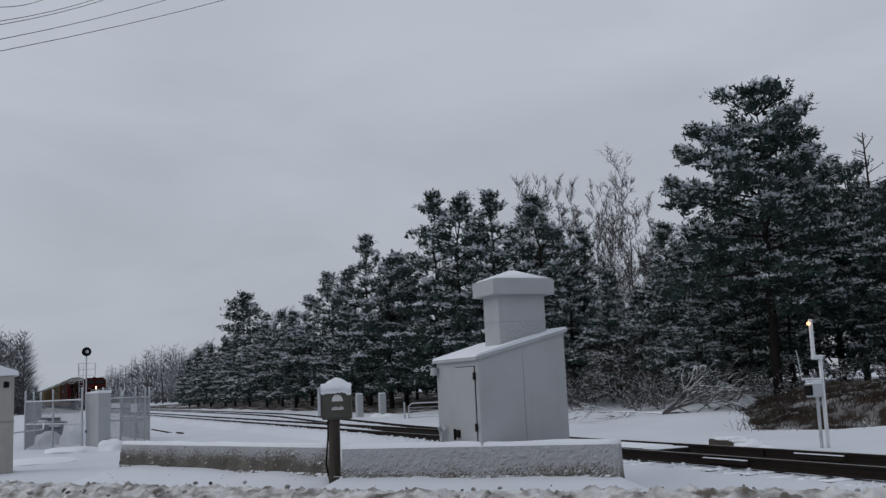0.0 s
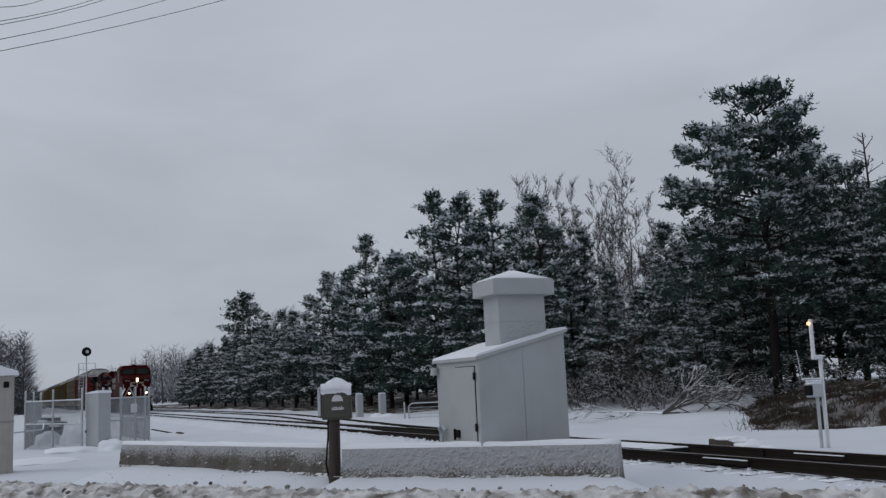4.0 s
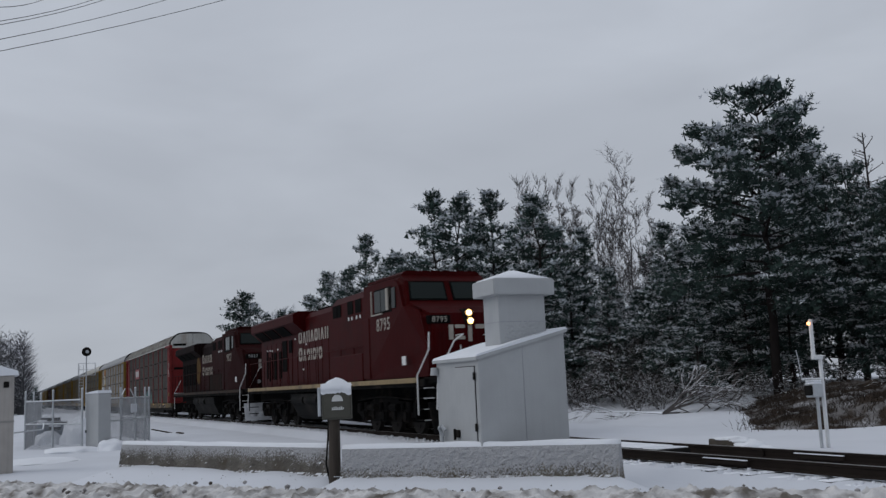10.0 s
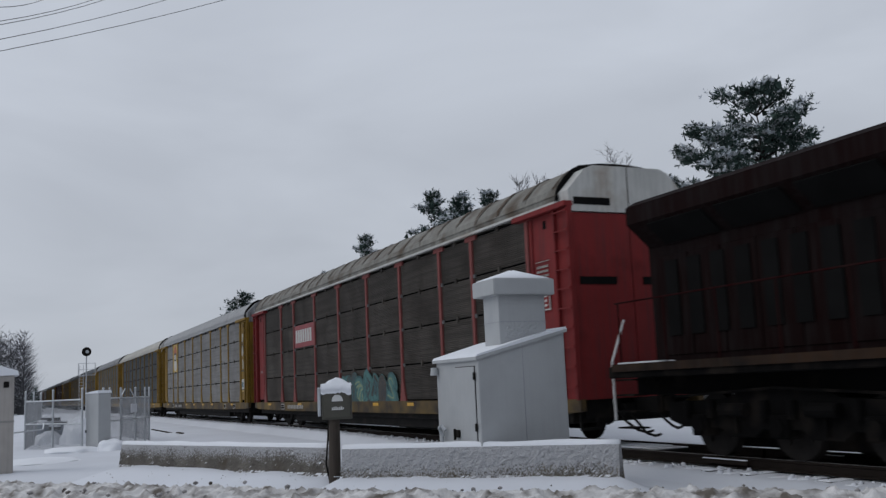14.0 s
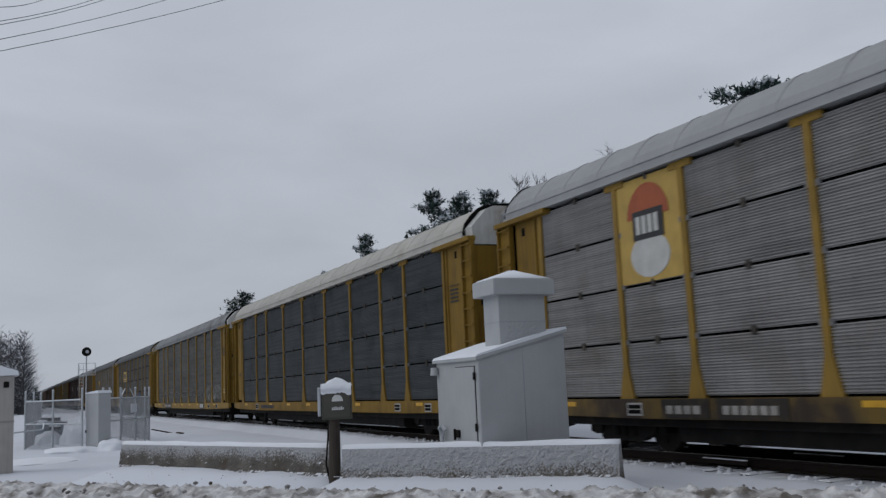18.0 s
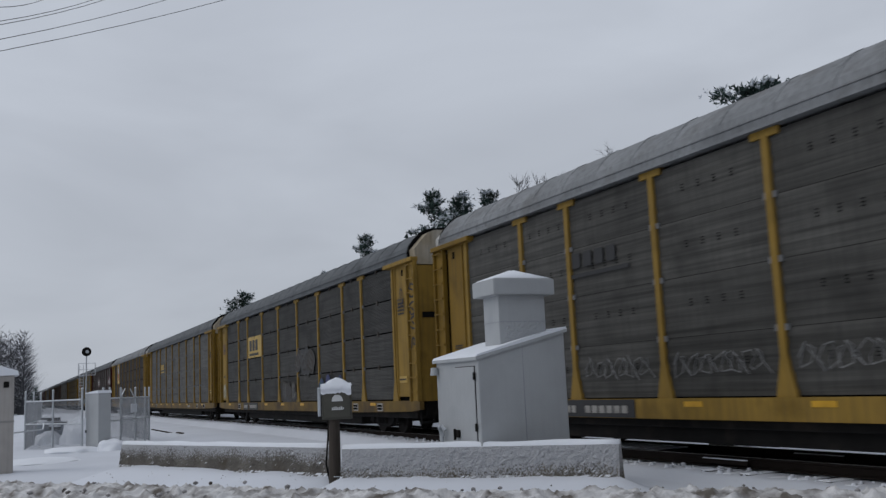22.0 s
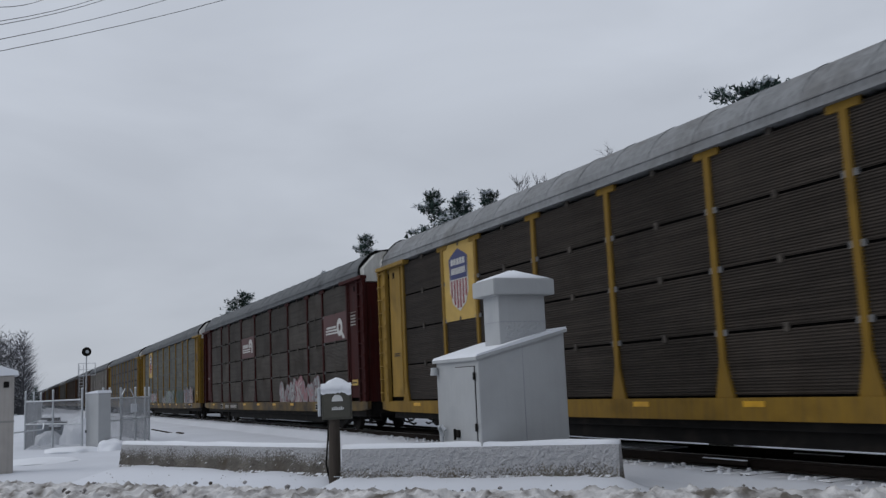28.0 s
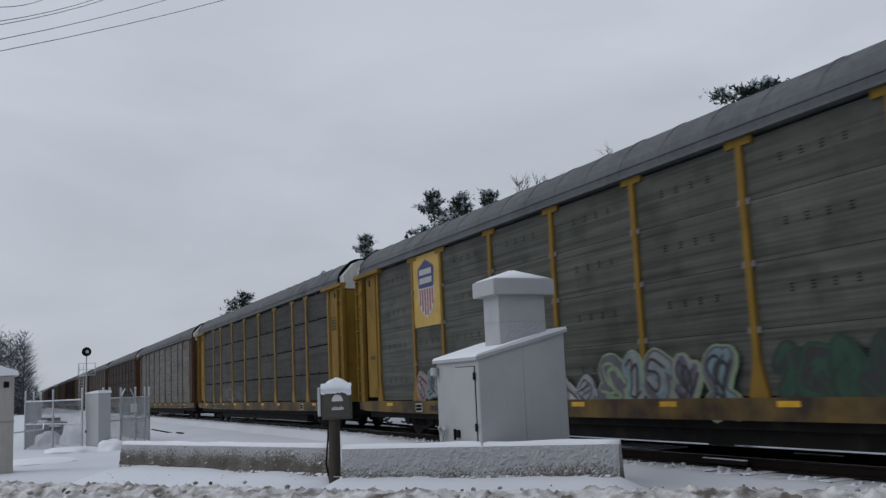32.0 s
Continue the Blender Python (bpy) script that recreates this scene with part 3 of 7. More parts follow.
        if ribbed:
            for j in range(11):
                put("door_rib", M("rib", end), None, d if j < 5 else d2, (0, -1.35 + 0.27 * j, 0))
                put("cap_rib", CAP_RIB, CLIPM, c, (0, -1.35 + 0.27 * j, 0.0 if abs(j - 5) > 3 else 0.32))
        put("cap_seam", SEAM, RACK_DARK, c, (0.02, 0, 0))
        co = put("coupler", COUPLER, BLACK, car)
        if s < 0:
            for o in (d, d2, c):
                o.rotation_euler = (0, 0, math.pi)
            turned(co)
        car_truck(car, s * 9.95)
    if detail:
        for x in (-11.25, -6.5, -3.6, -0.75, 2.15, 5.0, 10.2):
            put("reflector", REFLECTOR, REFL, car, (x, 0, 0), "small yellow reflector strip")
        for x in (-9.0, 8.55, 10.82):
            pl = put("sill_placard", SIGN_FRAME, mat("placard_white", (0.30, 0.29, 0.28), 0.7, var=0.3, scale=6), car, (x, 0, 0), "small black and white placard")
            put("placard_field", PLACARD_IN, RACK_DARK, pl)
    return car


def paint(name, col, **k):
    return mat(name, col, **{**dict(rough=0.62, var=0.22, scale=0.9, fine=14, bump=0.12, streak=0.6, spec=0.12, second=tuple(c * 0.45 for c in col), amount=0.3), **k})


YEL = paint("weathered_yellow", (0.190, 0.112, 0.017))
YEL2 = paint("faded_yellow", (0.245, 0.152, 0.032))
YSILL = paint("dirty_yellow_sill", (0.15, 0.098, 0.027), second=(0.035, 0.026, 0.020), amount=0.75)
YSILL2 = paint("worn_yellow_sill", (0.15, 0.095, 0.024), second=(0.05, 0.033, 0.02), amount=0.5)
PINK = paint("faded_red_posts", (0.19, 0.055, 0.050))
RED_END = paint("faded_red_end", (0.17, 0.020, 0.020))
MAROON = paint("maroon_posts", (0.036, 0.0070, 0.0062), spec=0.06)
P_STAIN = paint("stained_tan_panels", (0.088, 0.078, 0.068), second=(0.045, 0.036, 0.028), amount=0.6, rand=0.18, streak=0.85, lines=0.55)
RUSTRUN = paint("rust_run_brown", (0.050, 0.028, 0.014), second=(0.14, 0.12, 0.10), amount=0.55, scale=5)
RUSTB = paint("rust_brown_ends", (0.080, 0.042, 0.024))
P_BROWN = paint("rust_stained_panels", (0.080, 0.070, 0.060), second=(0.040, 0.032, 0.026), amount=0.55, rand=0.16, lines=0.55)
P_LIGHT = paint("pale_galvanised_panels", (0.26, 0.255, 0.25), rand=0.07, streak=0.25, second=(0.20, 0.185, 0.17), lines=0.35)
P_BLUE = paint("blue_grey_panels", (0.074, 0.082, 0.087), rand=0.12, streak=0.3, lines=0.55)
P_GREY = paint("grey_brown_panels", (0.090, 0.088, 0.083), rand=0.14, lines=0.55)
P_SLATE = paint("dull_slate_panels", (0.070, 0.068, 0.062), rand=0.14, lines=0.55)
P_PALE = paint("tan_grey_panels", (0.135, 0.125, 0.112), rand=0.10, lines=0.55)
P_DARK = paint("dark_brown_panels", (0.050, 0.041, 0.034), rand=0.14, second=(0.030, 0.024, 0.019), lines=0.55)
P_GREEN = paint("grey_green_panels", (0.075, 0.077, 0.067), rand=0.10, streak=0.2, lines=0.55)
R_WHITE = paint("cream_roof", (0.40, 0.385, 0.35), var=0.10, streak=0.12, second=(0.30, 0.28, 0.24), amount=0.12)
R_SILVER = paint("silver_grey_roof", (0.30, 0.305, 0.31), var=0.08, streak=0.10, second=(0.22, 0.215, 0.21), amount=0.12)
R_RUST = paint("rusty_galvanised_roof", (0.20, 0.195, 0.175), second=(0.075, 0.052, 0.034), amount=0.55, scale=1.6)
R_GREY = paint("grey_roof", (0.105, 0.112, 0.118))
R_PALE = paint("pale_grey_roof", (0.22, 0.228, 0.235), second=(0.11, 0.105, 0.10), amount=0.4)
CAPT = paint("stained_tan_cap", (0.30, 0.255, 0.185), streak=0.5, second=(0.40, 0.38, 0.34), amount=0.5)
CAPW = paint("white_end_cap", (0.46, 0.46, 0.44), streak=0.3, second=(0.25, 0.20, 0.15))

CARS = [
    ("autorack with rust-stained panels, faded red posts and yellow sill", P_BROWN, PINK, YSILL, R_RUST, RED_END, CAPW, False),
    ("autorack with pale galvanised panels, yellow posts and silver roof", P_LIGHT, YEL2, YSILL, R_SILVER, YEL, R_PALE, False),
    ("autorack with blue-grey panels, yellow posts and cream roof", P_BLUE, YEL, YEL, R_WHITE, YEL, CAPW, False),
    ("autorack with grey-brown panels, yellow posts and scribbled graffiti", P_SLATE, YEL2, YEL2, R_PALE, YEL, CAPW, True),
    ("autorack with weathered grey panels, yellow posts and a yellow sign", P_GREY, YEL2, YSILL2, R_GREY, YEL2, CAPT, False),
    ("autorack with grey-brown panels and dull yellow posts", P_GREY, YEL, YSILL2, R_GREY, YEL, CAPT, True),
    ("autorack with dark brown panels, yellow posts and a shield sign", P_DARK, YEL, YEL, R_PALE, YEL2, CAPW, False),
    ("autorack with stained tan panels, maroon posts and pink graffiti", P_STAIN, MAROON, YSILL, R_GREY, MAROON, CAPW, False),
    ("autorack with grey-green panels, yellow posts and broad graffiti", P_GREEN, YEL, YSILL, R_GREY, YEL, CAPW, True),
    ("autorack with grey panels, yellow posts and yellow ends", P_GREY, YEL2, YSILL, R_GREY, YEL, CAPW, False),
    ("autorack with plain tan panels and brown ends", P_PALE, P_PALE, YSILL, R_GREY, RUSTB, CAPW, True),
    ("autorack with dark weathered panels and rusty ends", P_DARK, RUSTB, YSILL, R_GREY, RUSTB, CAPW, False),
]
FAR = ((P_BROWN, RUSTB, YSILL, R_GREY, RUSTB, CAPW, True), (P_PALE, P_GREY, YSILL, R_PALE, YEL, CAPW, True), (P_DARK, MAROON, YSILL, R_GREY, RUSTB, CAPW, False))
RACKS = []
for k in range(21):
    spec = CARS[k] if k < len(CARS) else ("weathered brown autorack far down the train", *FAR[k % 3])
    RACKS.append(autorack(k, *spec, detail=k < 11, ribbed=k == 1, streaked=k == 0))


# ---------------------------------------------------------------- signs and graffiti on the cars
FACE = -1.478


def plate(car, name, x0, x1, z0, z1, m, label="", lift=0.0, parent=None):
    y = FACE - lift
    return part(name, boxes([(x0, x1, y - 0.006, y + 0.006, z0, z1)]), m, parent or car, label)


def flat_shape(name, pts, m, parent, lift, label=""):
    bm = bmesh.new()
    y = FACE - lift
    prism(bm, pts, y - 0.004, y + 0.004, "y")
    return part(name, bm, m, parent, label)


def arc_pts(cx, cz, r0, r1, a0, a1, n=14):
    o = [(cx + r1 * math.cos(a0 + (a1 - a0) * i / n), cz + r1 * math.sin(a0 + (a1 - a0) * i / n)) for i in range(n + 1)]
    return o + [(cx + r0 * math.cos(a0 + (a1 - a0) * i / n), cz + r0 * math.sin(a0 + (a1 - a0) * i / n)) for i in range(n, -1, -1)]


def bars(name, parent, x0, x1, z0, z1, count, m, lift, label=""):
    """A word as a row of plain bars."""
    w = (x1 - x0) / count
    y = FACE - lift
    if z1 - z0 > 0.25:
        for i in range(count):
            part(name[:-1], boxes([(x0 + i * w, x0 + i * w + w * 0.72, y - 0.004, y + 0.004, z0, z1)]), m, parent, label)
        return None
    bm = bmesh.new()
    for i in range(count):
        box(bm, x0 + i * w, x0 + i * w + w * 0.72, y - 0.004, y + 0.004, z0, z1)
    return part(name, bm, m, parent, label)


WPAINT = mat("sign_white", (0.42, 0.42, 0.40), 0.6, var=0.12, scale=4, fine=20, bump=0)
KPAINT = mat("sign_black", (0.015, 0.015, 0.016), 0.6, var=0.2, scale=4, bump=0)
SRED = mat("sign_red", (0.20, 0.030, 0.035), 0.6, var=0.15, scale=3, bump=0)
SMAR = mat("sign_maroon", (0.050, 0.010, 0.009), 0.6, var=0.15, scale=3, bump=0)
SYEL = mat("sign_yellow", (0.38, 0.25, 0.055), 0.6, var=0.15, scale=3, bump=0)
SBLUE = mat("sign_blue", (0.024, 0.030, 0.10), 0.6, var=0.15, scale=3, bump=0)
SORG = mat("sign_orange", (0.28, 0.065, 0.02), 0.6, var=0.15, scale=3, bump=0)

# first car: small red sign
sg1 = plate(RACKS[0], "sign", -7.16, -4.46, 3.12, 3.98, SRED, "faded red sign with white bars")
bars("sign_bars", sg1, -6.95, -4.70, 3.30, 3.80, 7, WPAINT, 0.012)
# second car: yellow sign with orange and white emblem
sg2 = plate(RACKS[1], "sign", -9.20, -7.33, 3.08, 5.0, SYEL, "tall yellow sign with orange and cream emblem")
flat_shape("emblem_top", arc_pts(-8.265, 4.25, 0.0, 0.62, 0, math.pi, 12), SORG, sg2, 0.012)
plate(None, "emblem_band", -8.715, -7.815, 3.85, 4.38, KPAINT, "", 0.016, sg2)
bars("emblem_bars", sg2, -8.615, -7.915, 3.95, 4.28, 4, WPAINT, 0.024)
flat_shape("emblem_disc", [(-8.265 + 0.58 * math.cos(a), 3.55 + 0.40 * math.sin(a)) for a in (2 * math.pi * i / 20 for i in range(20))], WPAINT, sg2, 0.012)


def shield_sign(car):
    s = plate(car, "sign", -9.20, -7.33, 3.02, 5.02, SYEL, "tall yellow sign with a blue and striped shield")
    out = [(-8.815, 4.62), (-8.615, 4.72), (-8.265, 4.86), (-7.915, 4.72), (-7.715, 4.62), (-7.725, 4.2), (-7.725, 3.75), (-7.885, 3.45), (-8.265, 3.25), (-8.645, 3.45), (-8.805, 3.75), (-8.805, 4.2)]
    flat_shape("shield", out, WPAINT, s, 0.010)
    flat_shape("shield_top", [(-8.815, 4.62), (-8.615, 4.72), (-8.265, 4.86), (-7.915, 4.72), (-7.715, 4.62), (-7.765, 4.08), (-8.765, 4.08)], SBLUE, s, 0.018, "blue upper field")
    bars("shield_bars", s, -8.665, -7.815, 4.44, 4.60, 5, WPAINT, 0.026)
    bars("shield_bars", s, -8.665, -7.815, 4.20, 4.36, 7, WPAINT, 0.026)
    for i in range(6):
        x = -8.725 + i * 0.17
        d = 0.24 * (abs(i - 2.5) / 2.5) ** 2
        plate(None, "stripe", x, x + 0.075, 3.32 + d * 1.2, 4.05, SRED, "", 0.018, s)


shield_sign(RACKS[6])
shield_sign(RACKS[8])
# fourth car: black bars
bars("black_bars", RACKS[3], -7.15, -5.5, 3.62, 3.92, 4, KPAINT, 0.004, "faint black bars")
plate(RACKS[3], "black_stripe", -7.2, -5.2, 3.42, 3.50, KPAINT)
plate(RACKS[3], "sill_plate", 5.7, 7.1, 0.66, 0.98, KPAINT, "black plate with cream bars", 0.062)
bars("sill_bars", RACKS[3], 5.85, 6.95, 0.72, 0.93, 3, WPAINT, 0.072)
# fifth car: yellow sign with black shapes
sg5 = plate(RACKS[4], "sign", -7.16, -4.46, 3.07, 4.05, SYEL, "yellow sign with bold black shapes")
bars("bold_bars", sg5, -6.8, -5.05, 3.38, 3.88, 3, KPAINT, 0.012)
plate(None, "underline", -6.84, -5.05, 3.16, 3.27, KPAINT, "", 0.012, sg5)
# sixth car: small yellow bars
bars("yellow_bars", RACKS[5], -6.9, -5.4, 3.42, 3.80, 3, SYEL, 0.004, "three yellow bars")
plate(RACKS[5], "yellow_stripe", -6.9, -5.4, 3.22, 3.30, SYEL)
# eighth car: two maroon signs with white arcs and stripes
for x0, x1, hook in ((-4.27, -1.57, False), (9.36, 12.0, True)):
    s8 = plate(RACKS[7], "sign", x0, x1, 3.10, 4.06, SMAR, "maroon sign with white stripes and arcs")
    c = x1 - 0.74
    if hook:
        flat_shape("white_ring", arc_pts(c, 3.55, 0.13, 0.31, 0, 2 * math.pi - 0.01, 22), WPAINT, s8, 0.012)
        flat_shape("ring_tail", [(c + 0.16, 3.32), (c + 0.30, 3.38), (c + 0.52, 3.20), (c + 0.52, 3.14), (c + 0.34, 3.14)], WPAINT, s8, 0.016)
    else:
        for r0, r1 in ((0.22, 0.40), (0.06, 0.15)):
            flat_shape("white_arc", arc_pts(c, 3.56, r0, r1, 0.1, math.pi, 14), WPAINT, s8, 0.012)
        flat_shape("arc_foot", [(c + 0.20, 3.30), (c + 0.40, 3.30), (c + 0.40, 3.60), (c + 0.22, 3.60)], WPAINT, s8, 0.016)
    for z in (3.46, 3.36):
        plate(None, "white_stripe", x0 + 0.32, c - 0.10, z, z + 0.055, WPAINT, "", 0.012, s8)
    if hook:
        bars("white_bars", s8, x0 + 0.42, c - 0.42, 3.56, 3.63, 14, WPAINT, 0.012)
    else:
        bars("white_bars", s8, x0 + 0.35, c - 0.52, 3.58, 3.74, 7, WPAINT, 0.012)
# small print on the sills and end panels
GRIMEP = paint("black_sill_grime", (0.030, 0.026, 0.022), second=(0.085, 0.060, 0.03), amount=0.35, scale=2.5)
GW2 = mat("worn_white_print", (0.26, 0.25, 0.23), 0.7, var=0.4, scale=5, bump=0)
def sill_marks(car, x0, x1, count, field, ink, z=(0.74, 0.88)):
    """A painted-out length of the side sill that carries a row of marks."""
    if field:
        sp = plate(car, "sill_plate", x0 - 0.14, x1 + 0.16, 0.66, 0.99, field, "painted-out length of the sill", 0.062)
    bars("sill_print", sp if field else car, x0, x1, z[0], z[1], count, ink, 0.072, "row of unreadable marks")


SILL_FIELDS = {1: [(-8.06, -7.1, 4, GRIMEP, GW2), (-6.6, -5.33, 6, GRIMEP, GW2)], 3: [(-7.97, -7.2, 4, KPAINT, GW2), (-6.9, -5.4, 6, KPAINT, GW2)],
               4: [(-7.9, -7.2, 3, KPAINT, GW2), (-6.68, -5.31, 6, KPAINT, GW2)], 5: [(5.25, 6.2, 3, None, GW2)], 7: [(-8.0, -7.2, 4, GRIMEP, GW2), (-6.7, -5.3, 6, GRIMEP, GW2)]}
for k in range(10):
    for row_ in SILL_FIELDS.get(k, [(-8.2, -5.9, 10, None, GW2 if k == 0 else KPAINT)]):
        sill_marks(RACKS[k], *row_)
    plate(RACKS[k], "end_notice", 12.46, 13.02, 1.52, 1.71, SYEL if k else mat("notice_green", (0.22, 0.20, 0.05), bump=0), "small notice", 0.012)
    bars("notice_print", RACKS[k], 12.50, 12.98, 1.59, 1.64, 4, KPAINT, 0.020)
    plate(RACKS[k], "print_rule", 12.45, 13.0, 3.93, 3.945, GW2 if k in (0, 7) else KPAINT, "", 0.012)
    for i in range(4):
        bars("end_print", RACKS[k], 12.48, 12.98, 3.50 + 0.10 * i, 3.55 + 0.10 * i, 4 + i % 2, GW2 if k in (0, 7) else KPAINT, 0.012, "rows of unreadable print")
    for z in (2.30, 2.36):
        bars("end_print", RACKS[k], -12.95, -12.5, z, z + 0.03, 4, GW2 if k in (0, 7) else KPAINT, 0.012, "rows of unreadable print")
SDIRT = mat("sign_brown", (0.11, 0.055, 0.015), 0.7, var=0.4, scale=5, bump=0)
PATCH = mat("worn_white_patch", (0.30, 0.28, 0.22), 0.7, var=0.45, scale=5, second=(0.14, 0.10, 0.03), amount=0.5, bump=0)
nb4 = plate(RACKS[4], "notice_board", -12.98, -12.32, 3.52, 4.05, SDIRT, "dark worn notice", 0.014)
bars("board_print", nb4, -12.9, -12.4, 3.70, 3.74, 5, KPAINT, 0.022)
flat_shape("worn_patch", [(-13.0, 1.25), (-12.42, 1.2), (-12.36, 1.7), (-12.55, 1.95), (-12.95, 1.9)], PATCH, RACKS[4], 0.014, "patch of pale overpaint")
for pts in ([(12.5, 3.3), (12.72, 3.22), (12.9, 3.4), (12.86, 3.75), (12.6, 3.7)], [(12.62, 2.65), (12.88, 2.6), (12.95, 2.95), (12.7, 3.1)], [(12.58, 3.95), (12.85, 3.9), (12.9, 4.3), (12.66, 4.35)]):
    flat_shape("worn_patch", pts, PATCH, RACKS[1], 0.014, "patch worn to pale metal")
plate(RACKS[1], "black_stripe", 12.36, 13.12, 2.50, 2.55, KPAINT, "", 0.014)
st1 = plate(RACKS[1], "sticker", 12.48, 13.0, 1.62, 2.12, WPAINT, "pale sticker with blue and yellow fields", 0.014)
plate(None, "sticker_field", 12.56, 12.86, 1.72, 1.98, mat("sticker_blue", (0.10, 0.16, 0.18), 0.7, var=0.3, scale=6, bump=0), "", 0.022, st1)
fr = plate(RACKS[0], "placard", 12.41, 12.98, 2.88, 3.42, WPAINT, "white-framed placard of unreadable print", 0.020)
plate(None, "placard_field", 12.44, 12.95, 2.91, 3.39, RED_END, "", 0.026, fr)
for i in range(4):
    bars("placard_print", fr, 12.48, 12.91, 2.96 + 0.1 * i, 3.01 + 0.1 * i, 3, WPAINT, 0.032)


# strokes of bubble shapes: hooks, loops and arcs, no letters
GLYPHS = (
    ([(0.1, 0.7), (0.35, 0.98), (0.62, 0.72), (0.40, 0.40), (0.15, 0.15), (0.5, 0.02), (0.95, 0.25)],),
    ([(0.05, 0.2), (0.3, 0.05), (0.5, 0.5), (0.25, 0.85), (0.05, 0.6), (0.5, 0.35), (0.95, 0.75)],),
    ([(0.9, 0.1), (0.55, 0.3), (0.75, 0.75), (0.45, 0.98), (0.15, 0.6), (0.4, 0.2), (0.05, 0.05)], [(0.6, 0.55), (0.98, 0.95)]),
    ([(0.1, 0.95), (0.22, 0.3), (0.5, 0.08), (0.72, 0.45), (0.5, 0.72), (0.3, 0.5)], [(0.72, 0.98), (0.95, 0.4)]),
    ([(0.95, 0.6), (0.65, 0.95), (0.3, 0.8), (0.55, 0.5), (0.9, 0.3), (0.6, 0.04), (0.1, 0.3)],),
    ([(0.0, 0.5), (0.25, 0.92), (0.5, 0.5), (0.75, 0.08), (1.0, 0.5)], [(0.3, 0.1), (0.55, 0.3)]),
)


def eased(pts, n=5):
    """A polyline rounded through its own points."""
    out = []
    for i in range(len(pts) - 1):
        p0, p1, p2, p3 = (Vector(pts[max(0, min(len(pts) - 1, i + d))]) for d in (-1, 0, 1, 2))
        for k in range(n):
            t = k / n
            out.append(0.5 * (2 * p1 + (p2 - p0) * t + (2 * p0 - 5 * p1 + 4 * p2 - p3) * t * t + (3 * p1 - p0 - 3 * p2 + p3) * t ** 3))
    return out + [Vector(pts[-1])]


def ribbon(bm, pts, r, lift):
    """A flat stroke of half-width r with rounded ends, a few millimetres thick."""
    y = FACE - lift
    left, right = [], []
    for i, p in enumerate(pts):
        d = (pts[min(i + 1, len(pts) - 1)] - pts[max(i - 1, 0)])
        d = d.normalized() if d.length > 1e-6 else Vector((1, 0))
        nrm = Vector((-d.y, d.x)) * r
        left.append(p + nrm)
        right.append(p - nrm)
    d0, d1 = (pts[0] - pts[1]).normalized(), (pts[-1] - pts[-2]).normalized()
    cap0 = [pts[0] + (Matrix.Rotation(a, 2) @ d0) * r for a in (0.8, 0.0, -0.8)]
    cap1 = [pts[-1] + (Matrix.Rotation(a, 2) @ d1) * r for a in (0.8, 0.0, -0.8)]
    for c_, a_, b_ in ((cap0, left[0], right[0]), (cap1, right[-1], left[-1])):
        ring = [a_, *c_, b_] if (c_[0] - a_).length < (c_[0] - b_).length else [b_, *c_, a_]
        bm.faces.new([bm.verts.new((q.x, y, q.y)) for q in ring])
    for i in range(len(pts) - 1):
        bm.faces.new([bm.verts.new((q.x, y, q.y)) for q in (left[i], left[i + 1], right[i + 1], right[i])])


def graffiti(car, x0, x1, z0, z1, count, rim, fills, inner, seed, label, open_=False, bold=0.012):
    """Leaning letter-like shapes of fat strokes, each with a rim, a fill and inner lines; open_: thin lines alone."""
    rg = random.Random(seed)
    g = thing("graffiti")
    g.parent = car
    g["label"] = label
    w = (x1 - x0) / count
    lean = rg.uniform(-0.10, 0.22)
    last = None
    for i in range(count):
        ww, h = w * rg.uniform(1.15, 1.5), (z1 - z0) * rg.uniform(0.85, 1.0)
        fx, fz = rg.choice((0, 1)), rg.choice((0, 1))
        cx, cz = x0 + (i + 0.5) * w, (z0 + z1) / 2 + rg.uniform(-0.04, 0.04)
        kind = rg.choice([q for q in range(len(GLYPHS)) if q != last])
        last = kind
        fat = min(ww, h) * rg.uniform(0.17, 0.22)
        inset = 0 if open_ else fat * 1.15
        lines = []
        for st in GLYPHS[kind]:
            pts = [((abs(fx - u) - 0.5) * (ww - 2 * inset) + rg.uniform(-0.09, 0.09) * ww, (abs(fz - v) - 0.5) * (h - 2 * inset) + rg.uniform(-0.07, 0.07) * h) for u, v in st]
            lines.append([Vector((cx + x + z * lean, cz + z)) for x, z in eased(pts)])
        base = 0.036 + 0.0022 * i

        def layer(name, m, r, lift, move=(0, 0)):
            bm = bmesh.new()
            for k, ln in enumerate(lines):
                ribbon(bm, [p + Vector(move) for p in ln], r, lift + 0.0002 * k)
            part(name, bm, m, g)

        if open_:
            layer("outline", rim, bold, 0.030 + 0.001 * i)
            layer("echo", rg.choice(inner), bold * 0.5, 0.032 + 0.001 * i, (0.05 * ww, -0.04 * h))
            continue
        layer("shade", inner[0], fat * 1.16, base, (0.06 * ww, -0.03))
        layer("rim", rim, fat * 1.18, base + 0.0006)
        layer("fill", fills[i % len(fills)], fat, base + 0.0012)
        for k, (m_, r, mv) in enumerate(((rg.choice(fills), 0.45, (0, fat * 0.35)), (rg.choice(inner), 0.20, (fat * 0.4, -fat * 0.3)), (rg.choice(inner), 0.14, (-fat * 0.45, fat * 0.2)))):
            layer("stroke", m_, fat * r, base + 0.0016 + 0.0003 * k, mv)
    return g


